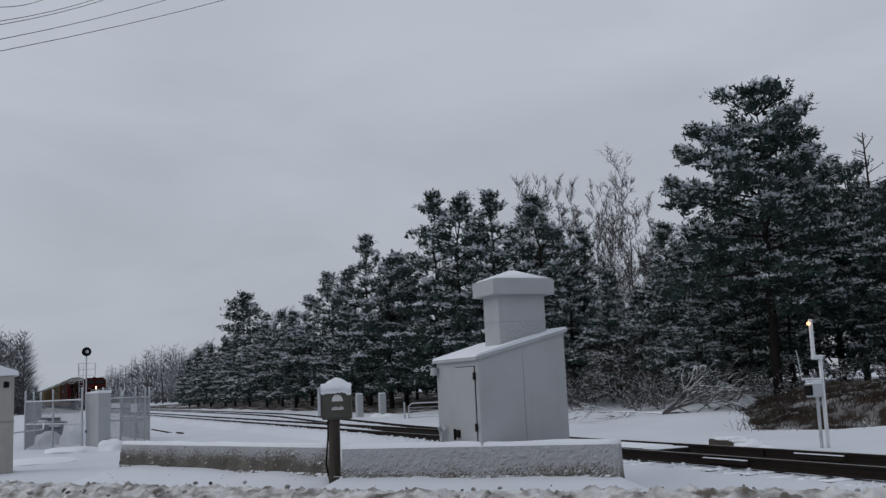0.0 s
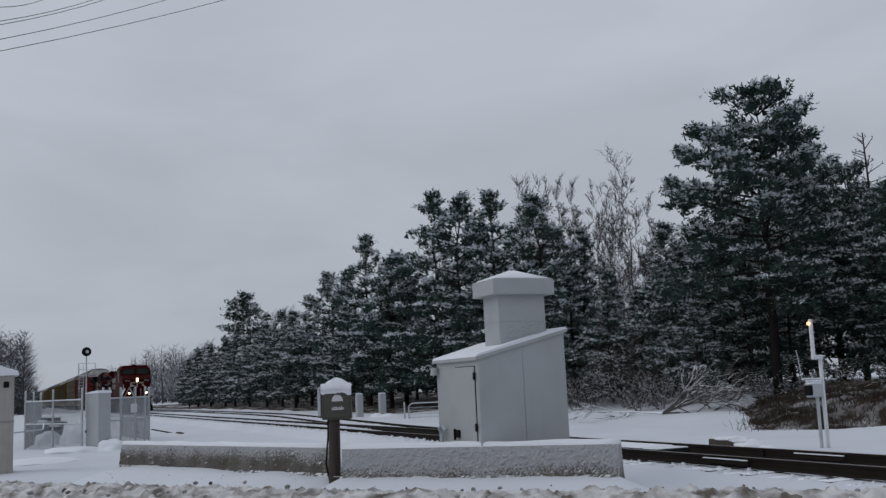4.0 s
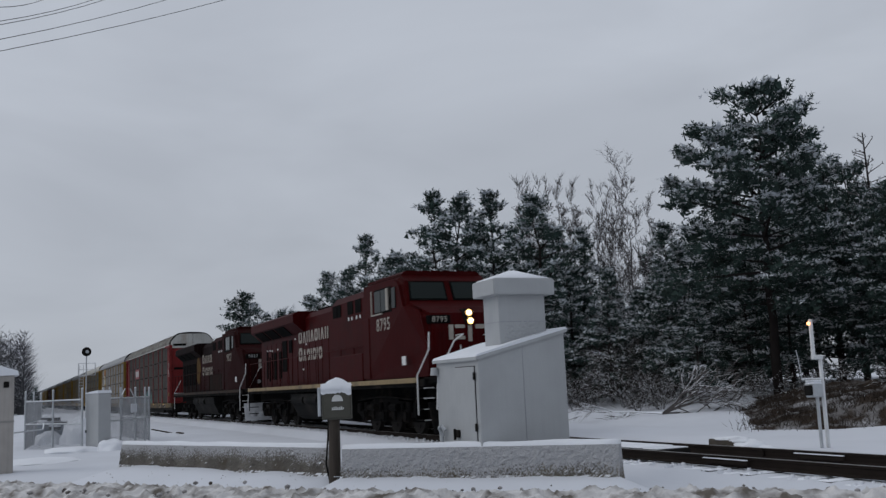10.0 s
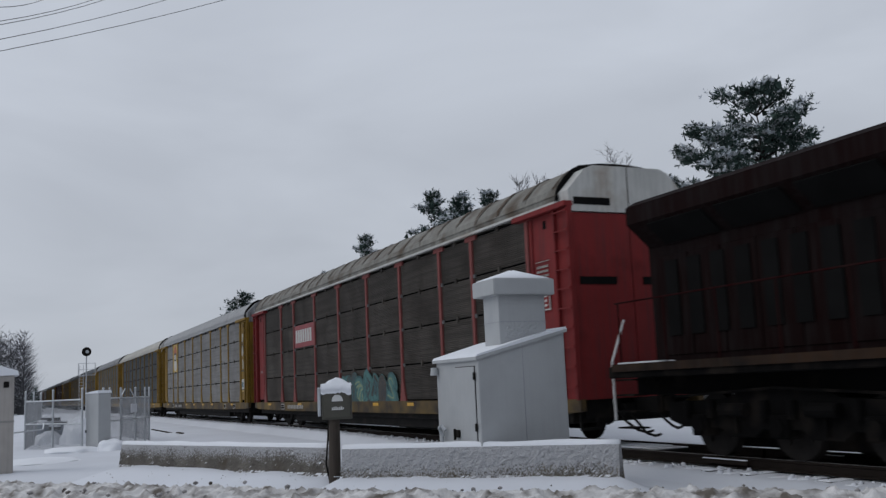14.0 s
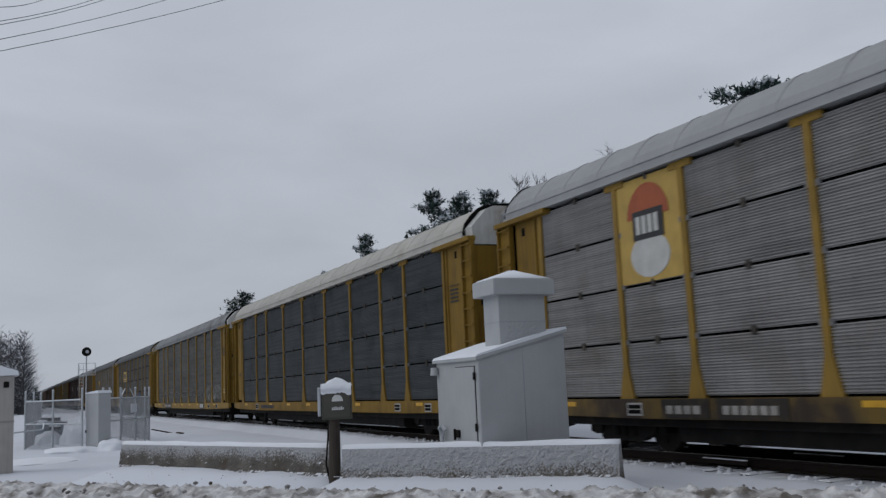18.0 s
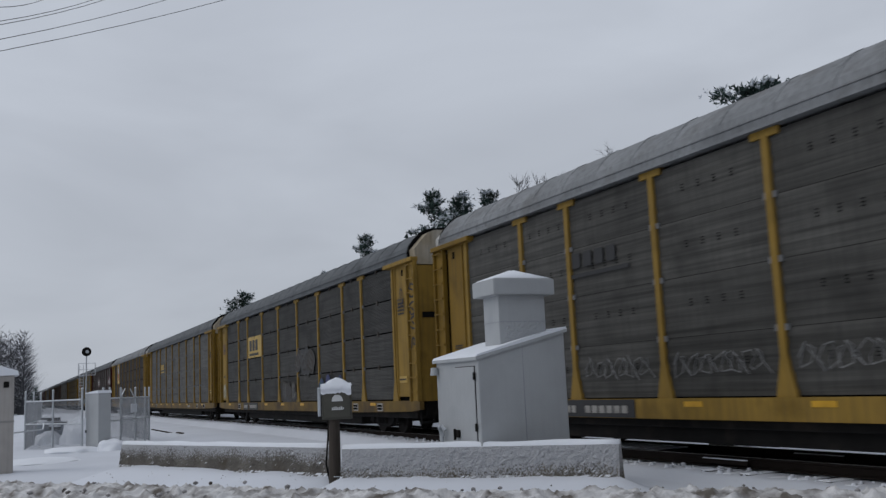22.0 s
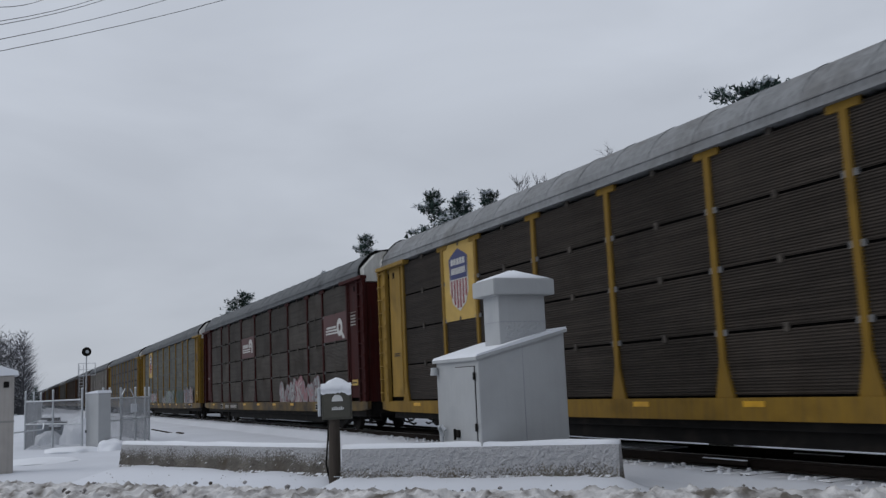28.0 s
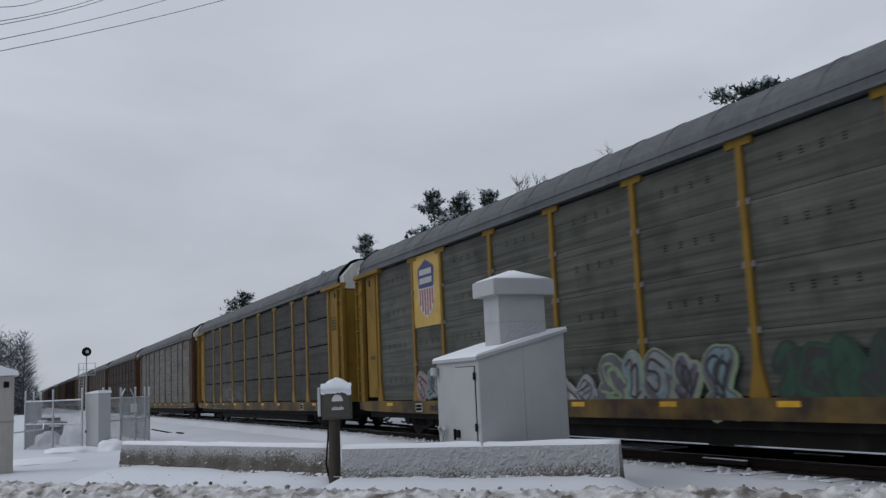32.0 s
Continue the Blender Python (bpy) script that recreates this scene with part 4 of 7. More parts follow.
def scribble(car, x0, x1, z0, z1, m, seed, label, r=0.016):
    rg = random.Random(seed)
    bm = bmesh.new()
    n = int((x1 - x0) / 0.22)
    pts = []
    for i in range(n * 5):
        u = i / (n * 5)
        pts.append((x0 + (x1 - x0) * u + 0.12 * math.sin(i * 1.7), FACE - 0.012, (z0 + z1) / 2 + (z1 - z0) / 2 * math.sin(i * 1.26 + 0.6 * math.sin(i * 0.37)) * rg.uniform(0.5, 1)))
    for i, (a, b) in enumerate(zip(pts, pts[1:])):
        tube(bm, a, b, r, n=3, caps=False)
    bmesh.ops.remove_doubles(bm, verts=bm.verts[:], dist=r * 0.9)
    return part("scribble", bm, m, car, label)


def gp(name, col):
    return mat("spray_" + name, col, 0.7, var=0.3, scale=2.5, fine=18, bump=0)


TEAL, TEAL2, GW1, PNK, GRN, GRN2, SKYB, LGRN, DPUR = (gp("teal", (0.040, 0.12, 0.115)), gp("dark_teal", (0.020, 0.065, 0.07)), gp("white", (0.27, 0.27, 0.26)), gp("pink", (0.20, 0.10, 0.11)),
                                                     gp("green", (0.008, 0.025, 0.016)), gp("bright_green", (0.010, 0.040, 0.022)), gp("pale_blue", (0.11, 0.165, 0.185)), gp("pale_green", (0.15, 0.20, 0.12)), gp("purple_grey", (0.075, 0.07, 0.09)))
GREY1, RUBY = gp("grey_blue", (0.17, 0.175, 0.18)), gp("ruby", (0.07, 0.008, 0.012))
SLATE = gp("slate_scrawl", (0.020, 0.022, 0.034))
DIMW = gp("faint_white", (0.17, 0.17, 0.17))
graffiti(RACKS[0], -1.2, 3.9, 0.72, 2.0, 7, TEAL2, [TEAL, P_BROWN, TEAL2, TEAL], [TEAL, LGRN, TEAL2, KPAINT], 1, "teal and pale green graffiti")
for i, (x0, x1) in enumerate(((-11.4, -9.5), (-9.0, -7.6), (-6.9, -4.7), (-4.1, -1.8), (-1.2, 1.2), (1.8, 4.0), (4.7, 6.9))):
    scribble(RACKS[3], x0, x1, 1.32, 1.82, DIMW, 2 + i, "thin white scribbled lettering", 0.009)
graffiti(RACKS[3], 7.6, 8.8, 1.14, 1.92, 3, GW1, None, [DIMW, GW1], 3, "white outlined graffiti", True)
graffiti(RACKS[3], 9.70, 11.88, 1.14, 1.98, 5, GW1, None, [DIMW, GW1], 15, "white outlined graffiti", True)
graffiti(RACKS[4], -0.85, 1.3, 0.80, 1.85, 3, P_DARK, [P_DARK, P_GREY], [KPAINT, P_PALE, P_DARK, KPAINT], 21, "dark outlined graffiti")
graffiti(RACKS[4], 1.2, 3.9, 2.0, 3.1, 3, KPAINT, [P_DARK, KPAINT], [P_GREY, P_DARK], 22, "black graffiti patch")
graffiti(RACKS[4], 1.9, 4.0, 1.1, 1.95, 3, P_DARK, None, [DIMW, P_PALE], 4, "faint grey scribbled outline", True)
graffiti(RACKS[4], 4.5, 7.1, 1.1, 1.9, 4, SBLUE, [TEAL2, SBLUE], [TEAL2, SBLUE, KPAINT], 5, "dark blue graffiti patch")
for i in range(4):
    graffiti(RACKS[4], 13.44, 13.90, 2.45 + 0.48 * i, 2.88 + 0.48 * i, 1, SLATE, None, [SLATE, KPAINT], 30 + i, "blue scrawl on the end panel", True, bold=0.026)
graffiti(RACKS[4], 12.62, 12.98, 3.55, 4.30, 1, SLATE, None, [SLATE, KPAINT], 41, "dark scrawl on the end panel", True, bold=0.016)
graffiti(RACKS[7], 3.05, 8.9, 0.68, 2.0, 7, RUBY, [GREY1, GREY1, GREY1, PNK], [RUBY, GW1, GW1, PNK, RUBY], 7, "grey and pink graffiti outlined in dark red")
graffiti(RACKS[8], 0.1, 3.9, 0.68, 2.0, 5, LGRN, [DPUR, SKYB, DPUR, GREY1], [LGRN, KPAINT, SKYB, KPAINT], 8, "pale green and purple graffiti")
graffiti(RACKS[8], -1.5, 0.0, 0.72, 1.55, 2, KPAINT, [GW1, GREY1], [DPUR, KPAINT], 18, "white and grey graffiti")
graffiti(RACKS[8], 4.7, 7.6, 0.68, 1.9, 5, GRN, [KPAINT, GRN2, GRN], [GRN2, GRN, KPAINT], 9, "dark green and black graffiti")
graffiti(RACKS[8], 7.85, 11.4, 0.72, 2.0, 6, KPAINT, [DPUR, GREY1, GW1], [SRED, KPAINT, GW1], 10, "white and brown graffiti")
graffiti(RACKS[8], -9.1, -4.5, 0.95, 1.85, 7, GREY1, [PNK, SKYB, GREY1], [KPAINT, GW1, RUBY], 11, "pale pink graffiti")
graffiti(RACKS[9], -6.6, -2.0, 1.05, 1.75, 7, GW1, None, [DIMW], 12, "thin white graffiti", True)

# ---------------------------------------------------------------- locomotives
RED = paint("locomotive_red", (0.037, 0.0012, 0.0014), rough=0.5, streak=0.25, spec=0.03, second=(0.017, 0.0022, 0.0020), amount=0.25, bump=0.05)
RED2 = paint("grimy_locomotive_red", (0.019, 0.0018, 0.0020), rough=0.7, streak=0.5, spec=0.03, second=(0.020, 0.008, 0.007), amount=0.5, bump=0.05)
SOOT = paint("sooty_red_brown", (0.0075, 0.0026, 0.0025), rough=0.8, streak=0.5, spec=0.04, second=(0.008, 0.005, 0.005), amount=0.5, bump=0.05)
STRIPE2 = paint("worn_orange_stripe", (0.035, 0.020, 0.012), second=(0.010, 0.008, 0.007), amount=0.7, spec=0.05)
GRIME = paint("road_grime", (0.013, 0.008, 0.006), rough=0.85, spec=0.03, second=(0.022, 0.006, 0.005), amount=0.4)
STRIPE = paint("dull_gold_stripe", (0.27, 0.20, 0.11), streak=0.6, second=(0.10, 0.08, 0.06), amount=0.45)
LETTER2 = mat("grimy_cream_lettering", (0.20, 0.175, 0.145), 0.7, var=0.3, scale=3, fine=20)
LETTER = mat("cream_lettering", (0.29, 0.265, 0.23), 0.6, var=0.15, scale=3, fine=20)
GRABW = mat("grab_iron_white", (0.55, 0.55, 0.54), 0.5, var=0.15, scale=5)
FRAMEK = mat("locomotive_frame_black", (0.005, 0.0048, 0.0048), 0.85, spec=0.03, var=0.35, scale=2, fine=20, second=(0.022, 0.018, 0.015), amount=0.4)
TANKM = mat("fuel_tank_grey", (0.008, 0.008, 0.008), 0.8, spec=0.06, var=0.3, scale=1.2, fine=16, second=(0.022, 0.020, 0.018), amount=0.35)
LAMP_ON = mat("lit_headlamp", (1.0, 0.72, 0.38), emit=60.0, bump=0)
LAMP_GLOW = mat("warm_reflector", (1.0, 0.60, 0.22), emit=1.6, bump=0)
LAMP_OFF = mat("unlit_lamp", (0.30, 0.30, 0.30), 0.2, var=0.1, bump=0)
SNOWSTUCK = mat("packed_snow", (0.42, 0.43, 0.45), 0.95, var=0.15, scale=3, fine=12, bump=0.5)


def words(name, text, size, parent, m, loc, rot, depth=0.004, label=""):
    cu = bpy.data.curves.new(name, "FONT")
    cu.body, cu.size, cu.extrude, cu.resolution_u = text, size, depth, 3
    cu.space_character = 1.12
    cu.align_x, cu.align_y = "CENTER", "CENTER"
    cu.offset = size * 0.008
    o = bpy.data.objects.new(name, cu)
    me_ = bpy.data.meshes.new_from_object(o)
    me_.name = name
    bpy.data.objects.remove(o)
    bpy.data.curves.remove(cu)
    ob = put(name, me_, m, parent, loc, label)
    ob.rotation_euler = rot
    return ob


CAB_OUT = [(5.75, 1.66), (10.38, 1.66), (10.42, 2.95), (10.30, 3.42), (9.98, 3.60), (9.22, 3.86), (8.92, 4.50), (8.55, 4.74), (5.75, 4.78)]
AX = (-1.85, 0.0, 1.85)


def loco_truck(parent, x):
    # lower block hides the snow behind, in place of the shade under the locomotive
    t = put("truck", mesh_of("truck", boxes([(-2.5, 2.5, -0.55, 0.55, 0.55, 1.0), (-2.4, 2.4, -0.62, 0.62, 0.16, 0.6)], 0.05)), FRAMEK, parent, (x, 0, 0))
    for s in (-1, 1):
        bm = bmesh.new()
        prism(bm, [(-2.75, 0.62), (-2.35, 0.50), (-1.4, 0.50), (-1.2, 0.36), (-0.6, 0.36), (-0.4, 0.50), (0.4, 0.50), (0.6, 0.36), (1.2, 0.36), (1.4, 0.50), (2.35, 0.50), (2.75, 0.62), (2.7, 0.92), (1.2, 0.98), (0.9, 1.10), (-0.9, 1.10), (-1.2, 0.98), (-2.7, 0.92)], -0.08, 0.08, "y")
        for a in AX:
            box(bm, a - 0.2, a + 0.2, -0.17, 0.12, 0.36, 0.72, bev=0.03)
            tube(bm, (a, -0.21, 0.54), (a, 0.0, 0.54), 0.15, n=12)
            for dx in (-0.3, 0.3):
                tube(bm, (a + dx, -0.12, 0.66), (a + dx, -0.12, 0.95), 0.08, n=8)
        for a in (-0.95, 0.95):
            tube(bm, (a - 0.3, -0.16, 0.80), (a + 0.3, -0.16, 0.80), 0.11, n=10)
            pipe(bm, [(a, -0.14, 0.78), (a, -0.14, 0.42)], 0.035)
        pipe(bm, [(-2.4, -0.15, 1.02), (0, -0.18, 1.14), (2.4, -0.15, 1.02)], 0.025)
        part("side_frame", bm, FRAMEK, t, loc=(0, s * 1.06, 0)).rotation_euler = (0, 0, 0 if s < 0 else math.pi)
    for a in AX:
        SPINNING.append((put("wheelset", LOCO_WHEEL, WHEEL_IRON, t, (a, 0, 0.533)), 0.533, (a, 0, 0.533)))


def locomotive(label, offset, number, red, lit, emblem):
    L = thing("diesel_locomotive", pose(0, 0, 0), label, "locomotive", "locomotives of the train")
    MOVING.append((L, offset))
    hood = SOOT if emblem else red
    # underframe, deck edge and tank
    part("frame", boxes([(-10.75, 10.6, -0.9, 0.9, 1.05, 1.55), (-10.8, 10.75, -1.50, 1.50, 1.38, 1.60)], 0.02), FRAMEK, L)
    part("deck_edge", boxes([(-10.6, 10.35, s * 1.535 - 0.012, s * 1.535 + 0.012, 1.50, 1.64) for s in (-1, 1)]), STRIPE2 if emblem else STRIPE, L, "worn orange stripe along the deck edge" if emblem else "dull gold stripe along the deck edge")
    bm = bmesh.new()
    prism(bm, [(-1.40, 0.95), (-1.45, 1.30), (1.45, 1.30), (1.40, 0.95), (1.15, 0.42), (0.9, 0.30), (-0.9, 0.30), (-1.15, 0.42)], -3.3, 3.1)
    part("fuel_tank", bm, TANKM, L, "grey fuel tank")
    for x in (-2.3, -0.4):
        for s in (-1, 1):
            part("air_reservoir", B(tube, (x - 0.8, s * 1.36, 1.06), (x + 0.8, s * 1.36, 1.06), 0.17, n=14), TANKM, L)
    # cab with nose
    bm = bmesh.new()
    prism(bm, CAB_OUT, -1.50, 1.50, "y")
    for v in bm.verts:
        if v.co.x > 10.0:
            v.co.y *= 0.87
    es = [e for e in bm.edges if abs(e.verts[0].co.y - e.verts[1].co.y) < 0.25 and min(e.verts[0].co.z, e.verts[1].co.z) > 2.5 and e.calc_length() < 3.5 and max(e.verts[0].co.x, e.verts[1].co.x) > 5.8]
    es = [e for e in es if abs(e.verts[0].co.x - e.verts[1].co.x) > 1e-3 or e.verts[0].co.x > 7]
    bmesh.ops.bevel(bm, geom=es, offset=0.16, segments=3, affect="EDGES")
    part("cab", bm, red, L)
    bm = bmesh.new()
    prism(bm, [(-1.36, 4.70), (1.36, 4.70), (1.15, 4.84), (-1.15, 4.84)], 5.9, 8.6)
    part("cab_roof_hatch", bm, red, L)
    # windshield panes on the raked front
    a, b = Vector((9.19, 0, 3.93)), Vector((8.955, 0, 4.43))
    nrm = Vector((b.z - a.z, 0, a.x - b.x)).normalized()
    for s in (-1, 1):
        for grow, name, m_, off in ((0.05, "windshield_frame", FRAMEK, 0.012), (0.0, "windshield", DARKGLASS, 0.03)):
            bm = bmesh.new()
            d = (b - a).normalized() * grow
            q = [a - d + Vector((0, s * (0.14 - grow), 0)), a - d + Vector((0, s * (1.26 + grow), 0)), b + d + Vector((0, s * (1.18 + grow), 0)), b + d + Vector((0, s * (0.14 - grow), 0))]
            v0 = [bm.verts.new(p + nrm * off) for p in q]
            v1 = [bm.verts.new(p - nrm * 0.02) for p in q]
            for i in range(4):
                bm.faces.new((v0[i], v0[(i + 1) % 4], v1[(i + 1) % 4], v1[i]))
            bm.faces.new(v0)
            bm.faces.new(v1[::-1])
            bmesh.ops.recalc_face_normals(bm, faces=bm.faces[:])
            part(name, bm, m_, L)
    # side windows
    for s in (-1, 1):
        y = s * 1.50
        part("side_window_frame", boxes([(6.78, 8.22, y - 0.025, y + 0.025, 3.66, 4.42)], 0.01), FRAMEK, L)
        edge = FRAMEK if emblem else LETTER
        part("window_ledge", boxes([(6.76, 7.7, y - 0.05, y + 0.05, 3.63, 3.67), (6.76, 6.81, y - 0.045, y + 0.045, 3.66, 4.42)]), edge, L, "" if emblem else "pale window ledge")
        part("side_window", boxes([(6.84, 7.36, y - 0.04, y + 0.04, 3.71, 4.37), (7.40, 7.82, y - 0.036, y + 0.036, 3.71, 4.37)]), DARKGLASS, L)
        part("window_post", boxes([(7.86, 8.04, y - 0.06, y + 0.06, 3.72, 4.38)]), edge, L, "" if emblem else "pale sliding sash edge")
        part("quarter_window", boxes([(8.28, 8.58, y - 0.03, y + 0.03, 3.74, 4.36)], 0.01), DARKGLASS, L)
        part("cab_door", boxes([(5.85, 6.45, y - 0.02, y + 0.02, 1.70, 3.60)], 0.01), red, L)
        words("cab_number", number, 0.54, L, LETTER2 if emblem else LETTER, (7.48, s * 1.512, 3.30), (math.pi / 2, 0, 0 if s < 0 else math.pi), label="cream painted number")
        part("cab_notice", boxes([(8.92, 9.20, s * 1.50 - 0.012, s * 1.50 + 0.012, 2.02, 2.28)]), GRABW, L, "small white notice")
        # number boards on the nose corners
        nb = part("number_board", boxes([(10.12, 10.40, s * 0.92 - 0.34, s * 0.92 + 0.34, 3.12, 3.36)], 0.02), FRAMEK, L)
        words("board_number", number, 0.22, nb, LETTER if lit else LAMP_OFF, (10.415, s * 0.92, 3.235), (math.pi / 2, 0, math.pi / 2))
    # nose face: emblem as plain bars, lamps, grab irons
    bm = boxes([(10.42, 10.435, y0, y1, z0, z1) for y0, y1, z0, z1 in ((-0.66, -0.52, 2.66, 3.08), (-0.46, -0.16, 2.98, 3.08), (-0.46, -0.16, 2.66, 2.76), (-0.06, 0.06, 2.60, 3.08), (0.18, 0.62, 2.96, 3.08), (0.50, 0.62, 2.74, 2.90))])
    part("nose_emblem", bm, LETTER, L, "cream emblem of plain bars")
    part("nose_door", boxes([(10.40, 10.44, -0.02, 0.58, 1.72, 2.56)], 0.01), red, L)
    lamps = [(10.28, 0.0, 3.42, 0.10), (10.36, 0.0, 3.18, 0.10), (10.95, -0.82, 1.98, 0.10), (10.95, 0.82, 1.98, 0.10)]
    part("lamp_housing", boxes([(10.05, 10.36, -0.16, 0.16, 3.04, 3.54)], 0.03), FRAMEK, L)
    for x, y, z, r in lamps:
        bm = bmesh.new()
        tube(bm, (x, y, z), (x + 0.12, y, z), r + 0.03, n=16)
        lamp = part("headlamp", bm, FRAMEK, L)
        bm = bmesh.new()
        tube(bm, (x + 0.118, y, z), (x + 0.13, y, z), r, n=16)
        part("lens", bm, LAMP_GLOW if lit else LAMP_OFF, lamp, "glowing warm lens" if lit else "")
        bm = bmesh.new()
        tube(bm, (x + 0.13, y, z), (x + 0.135, y, z), r * 0.55, n=14)
        part("bulb", bm, LAMP_ON if lit else LAMP_OFF, lamp)
    part("anticlimber", boxes([(10.35, 11.30, -1.38, 1.38, 1.46, 1.64)], 0.03), FRAMEK, L)
    part("anticlimber_edge", boxes([(11.30, 11.32, -1.25, 1.25, 1.54, 1.66)]), LETTER, L, "cream front edge")
    for s in (-1, 1):
        for pts, r in (([(10.10, s * 1.54, 0.60), (10.10, s * 1.54, 1.70), (10.52, s * 1.34, 2.40), (10.52, s * 1.32, 2.88)], 0.022),
                       ([(10.98, s * 1.36, 0.75), (10.98, s * 1.30, 1.65), (11.0, s * 0.78, 2.60), (10.90, s * 0.45, 2.78), (10.35, s * 0.45, 2.78)], 0.022),
                       ([(10.5, s * 0.35, 1.70), (10.5, s * 0.35, 2.50)], 0.018)):
            part("front_handrail", B(pipe, pts, r), GRABW, L, "white front handrail")
    for s in (-1, 1):
        for z in (0.45, 0.75, 1.05, 1.33):
            for x0 in (10.05, -10.62):
                part("step", boxes([(x0, x0 + 0.57, s * 1.32 - 0.16, s * 1.32 + 0.16, z, z + 0.03)]), FRAMEK, L)
            part("step_edge", boxes([(10.60, 10.625, s * 1.32 - 0.16, s * 1.32 + 0.16, z, z + 0.03)]), GRABW, L, "white step edge")
        part("step_board", boxes([(10.02, 10.06, s * 1.32 - 0.18, s * 1.32 + 0.18, 0.4, 1.5)]), FRAMEK, L)
    bm = bmesh.new()
    prism(bm, [(-1.45, 0.95), (1.45, 0.95), (1.50, 0.12), (-1.50, 0.12)], 10.82, 10.90)
    for v in bm.verts:
        if v.co.z < 0.5:
            v.co.x += 0.45
        v.co.x += 0.25 * (1 - abs(v.co.y) / 1.5)
    part("snow_plough", bm, SNOWSTUCK if emblem else FRAMEK, L, "plough crusted with packed snow" if emblem else "")
    bm = bmesh.new()
    r3 = random.Random(7)
    for i in range(12 if lit else 26):
        v = bmesh.ops.create_icosphere(bm, subdivisions=1, radius=r3.uniform(0.08, 0.2) * (0.5 if lit else 1))["verts"]
        c = Vector((11.28 + r3.uniform(-0.08, 0.05), r3.uniform(-1.2, 1.2) * (0.6 if lit else 1), 0.15 + abs(r3.gauss(0, 0.22 if lit else 0.35))))
        for q in v:
            q.co = Vector((q.co.x * 0.5, q.co.y * 1.2, q.co.z * 1.3)) + c
    tagged(part("packed_snow", bm, SNOWSTUCK, L, "snow packed on the plough", smooth=True), kind="stuff")
    for rows_ in ([(10.6, 11.25, -0.14, 0.14, 0.70, 1.0), (11.2, 11.45, -0.18, 0.18, 0.66, 1.04)], [(-11.0, -10.6, -0.14, 0.14, 0.70, 1.0), (-11.15, -10.95, -0.18, 0.18, 0.66, 1.04)]):
        part("coupler", boxes(rows_, 0.03), FRAMEK, L)
    for s in (-1, 1):
        part("air_hose", B(pipe, [(11.15, s * 0.5, 0.95), (11.32, s * 0.5, 0.6), (11.4, s * 0.4, 0.35)], 0.03), FRAMEK, L)
    for s in (-1, 1):
        part("rear_handrail", B(pipe, [(-10.7, s * 1.46, 0.6), (-10.7, s * 1.46, 1.7), (-10.9, s * 1.0, 2.5)], 0.022), GRABW if emblem else FRAMEK, L)
        if emblem:
            part("deck_snow", boxes([(-10.5, -9.2, s * 1.30 - 0.2, s * 1.30 + 0.2, 1.60, 1.67)], 0.03), SNOWSTUCK, L, "snow on the rear deck")
    # long hood
    bm = bmesh.new()
    prism(bm, [(-1.02, 1.62), (-1.02, 4.30), (-0.86, 4.52), (0.86, 4.52), (1.02, 4.30), (1.02, 1.62)], -9.9, 2.6)
    part("long_hood", bm, hood, L)
    bm = bmesh.new()
    prism(bm, [(-1.22, 1.62), (-1.22, 4.40), (-1.0, 4.66), (1.0, 4.66), (1.22, 4.40), (1.22, 1.62)], 1.7, 6.0)
    part("inverter_cabinet", bm, red, L)
    bm = bmesh.new()
    prism(bm, [(-1.03, 3.75), (-1.52, 4.18), (-1.52, 4.50), (-1.30, 4.62), (1.30, 4.62), (1.52, 4.50), (1.52, 4.18), (1.03, 3.75)], -9.85, -2.5)
    part("radiator", bm, hood, L)
    for x0, x1, s in ((a_, b_, s_) for a_, b_ in ((-9.3, -7.8), (-7.5, -6.0), (-5.7, -4.2)) for s_ in (1, -1)):
        bm = bmesh.new()
        q = [Vector((x0, -1.07, 3.78)), Vector((x1, -1.07, 3.78)), Vector((x1, -1.47, 4.13)), Vector((x0, -1.47, 4.13))]
        off = Vector((0, -0.66, -0.75)) * 0.03
        v0, v1 = [bm.verts.new(p + off) for p in q], [bm.verts.new(p) for p in q]
        bm.faces.new(v0)
        for i in range(4):
            bm.faces.new((v0[i], v1[i], v1[(i + 1) % 4], v0[(i + 1) % 4]))
        if s < 0:
            for v in bm.verts:
                v.co.y = -v.co.y
        bmesh.ops.recalc_face_normals(bm, faces=bm.faces[:])
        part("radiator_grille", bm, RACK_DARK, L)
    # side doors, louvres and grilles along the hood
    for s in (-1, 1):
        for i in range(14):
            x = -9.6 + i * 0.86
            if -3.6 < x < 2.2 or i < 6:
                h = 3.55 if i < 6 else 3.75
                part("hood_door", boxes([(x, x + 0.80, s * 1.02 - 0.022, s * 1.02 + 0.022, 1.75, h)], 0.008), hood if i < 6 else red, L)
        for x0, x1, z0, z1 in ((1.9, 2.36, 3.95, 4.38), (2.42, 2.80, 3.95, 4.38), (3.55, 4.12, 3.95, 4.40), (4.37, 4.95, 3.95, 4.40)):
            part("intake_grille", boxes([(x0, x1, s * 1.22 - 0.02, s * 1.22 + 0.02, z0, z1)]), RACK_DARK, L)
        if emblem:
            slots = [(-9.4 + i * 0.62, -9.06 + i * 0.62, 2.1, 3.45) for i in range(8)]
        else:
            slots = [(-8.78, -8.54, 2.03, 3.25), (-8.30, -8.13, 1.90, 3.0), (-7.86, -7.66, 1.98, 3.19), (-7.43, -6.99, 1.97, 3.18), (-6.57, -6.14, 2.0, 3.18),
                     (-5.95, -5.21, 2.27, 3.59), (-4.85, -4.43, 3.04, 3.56)]
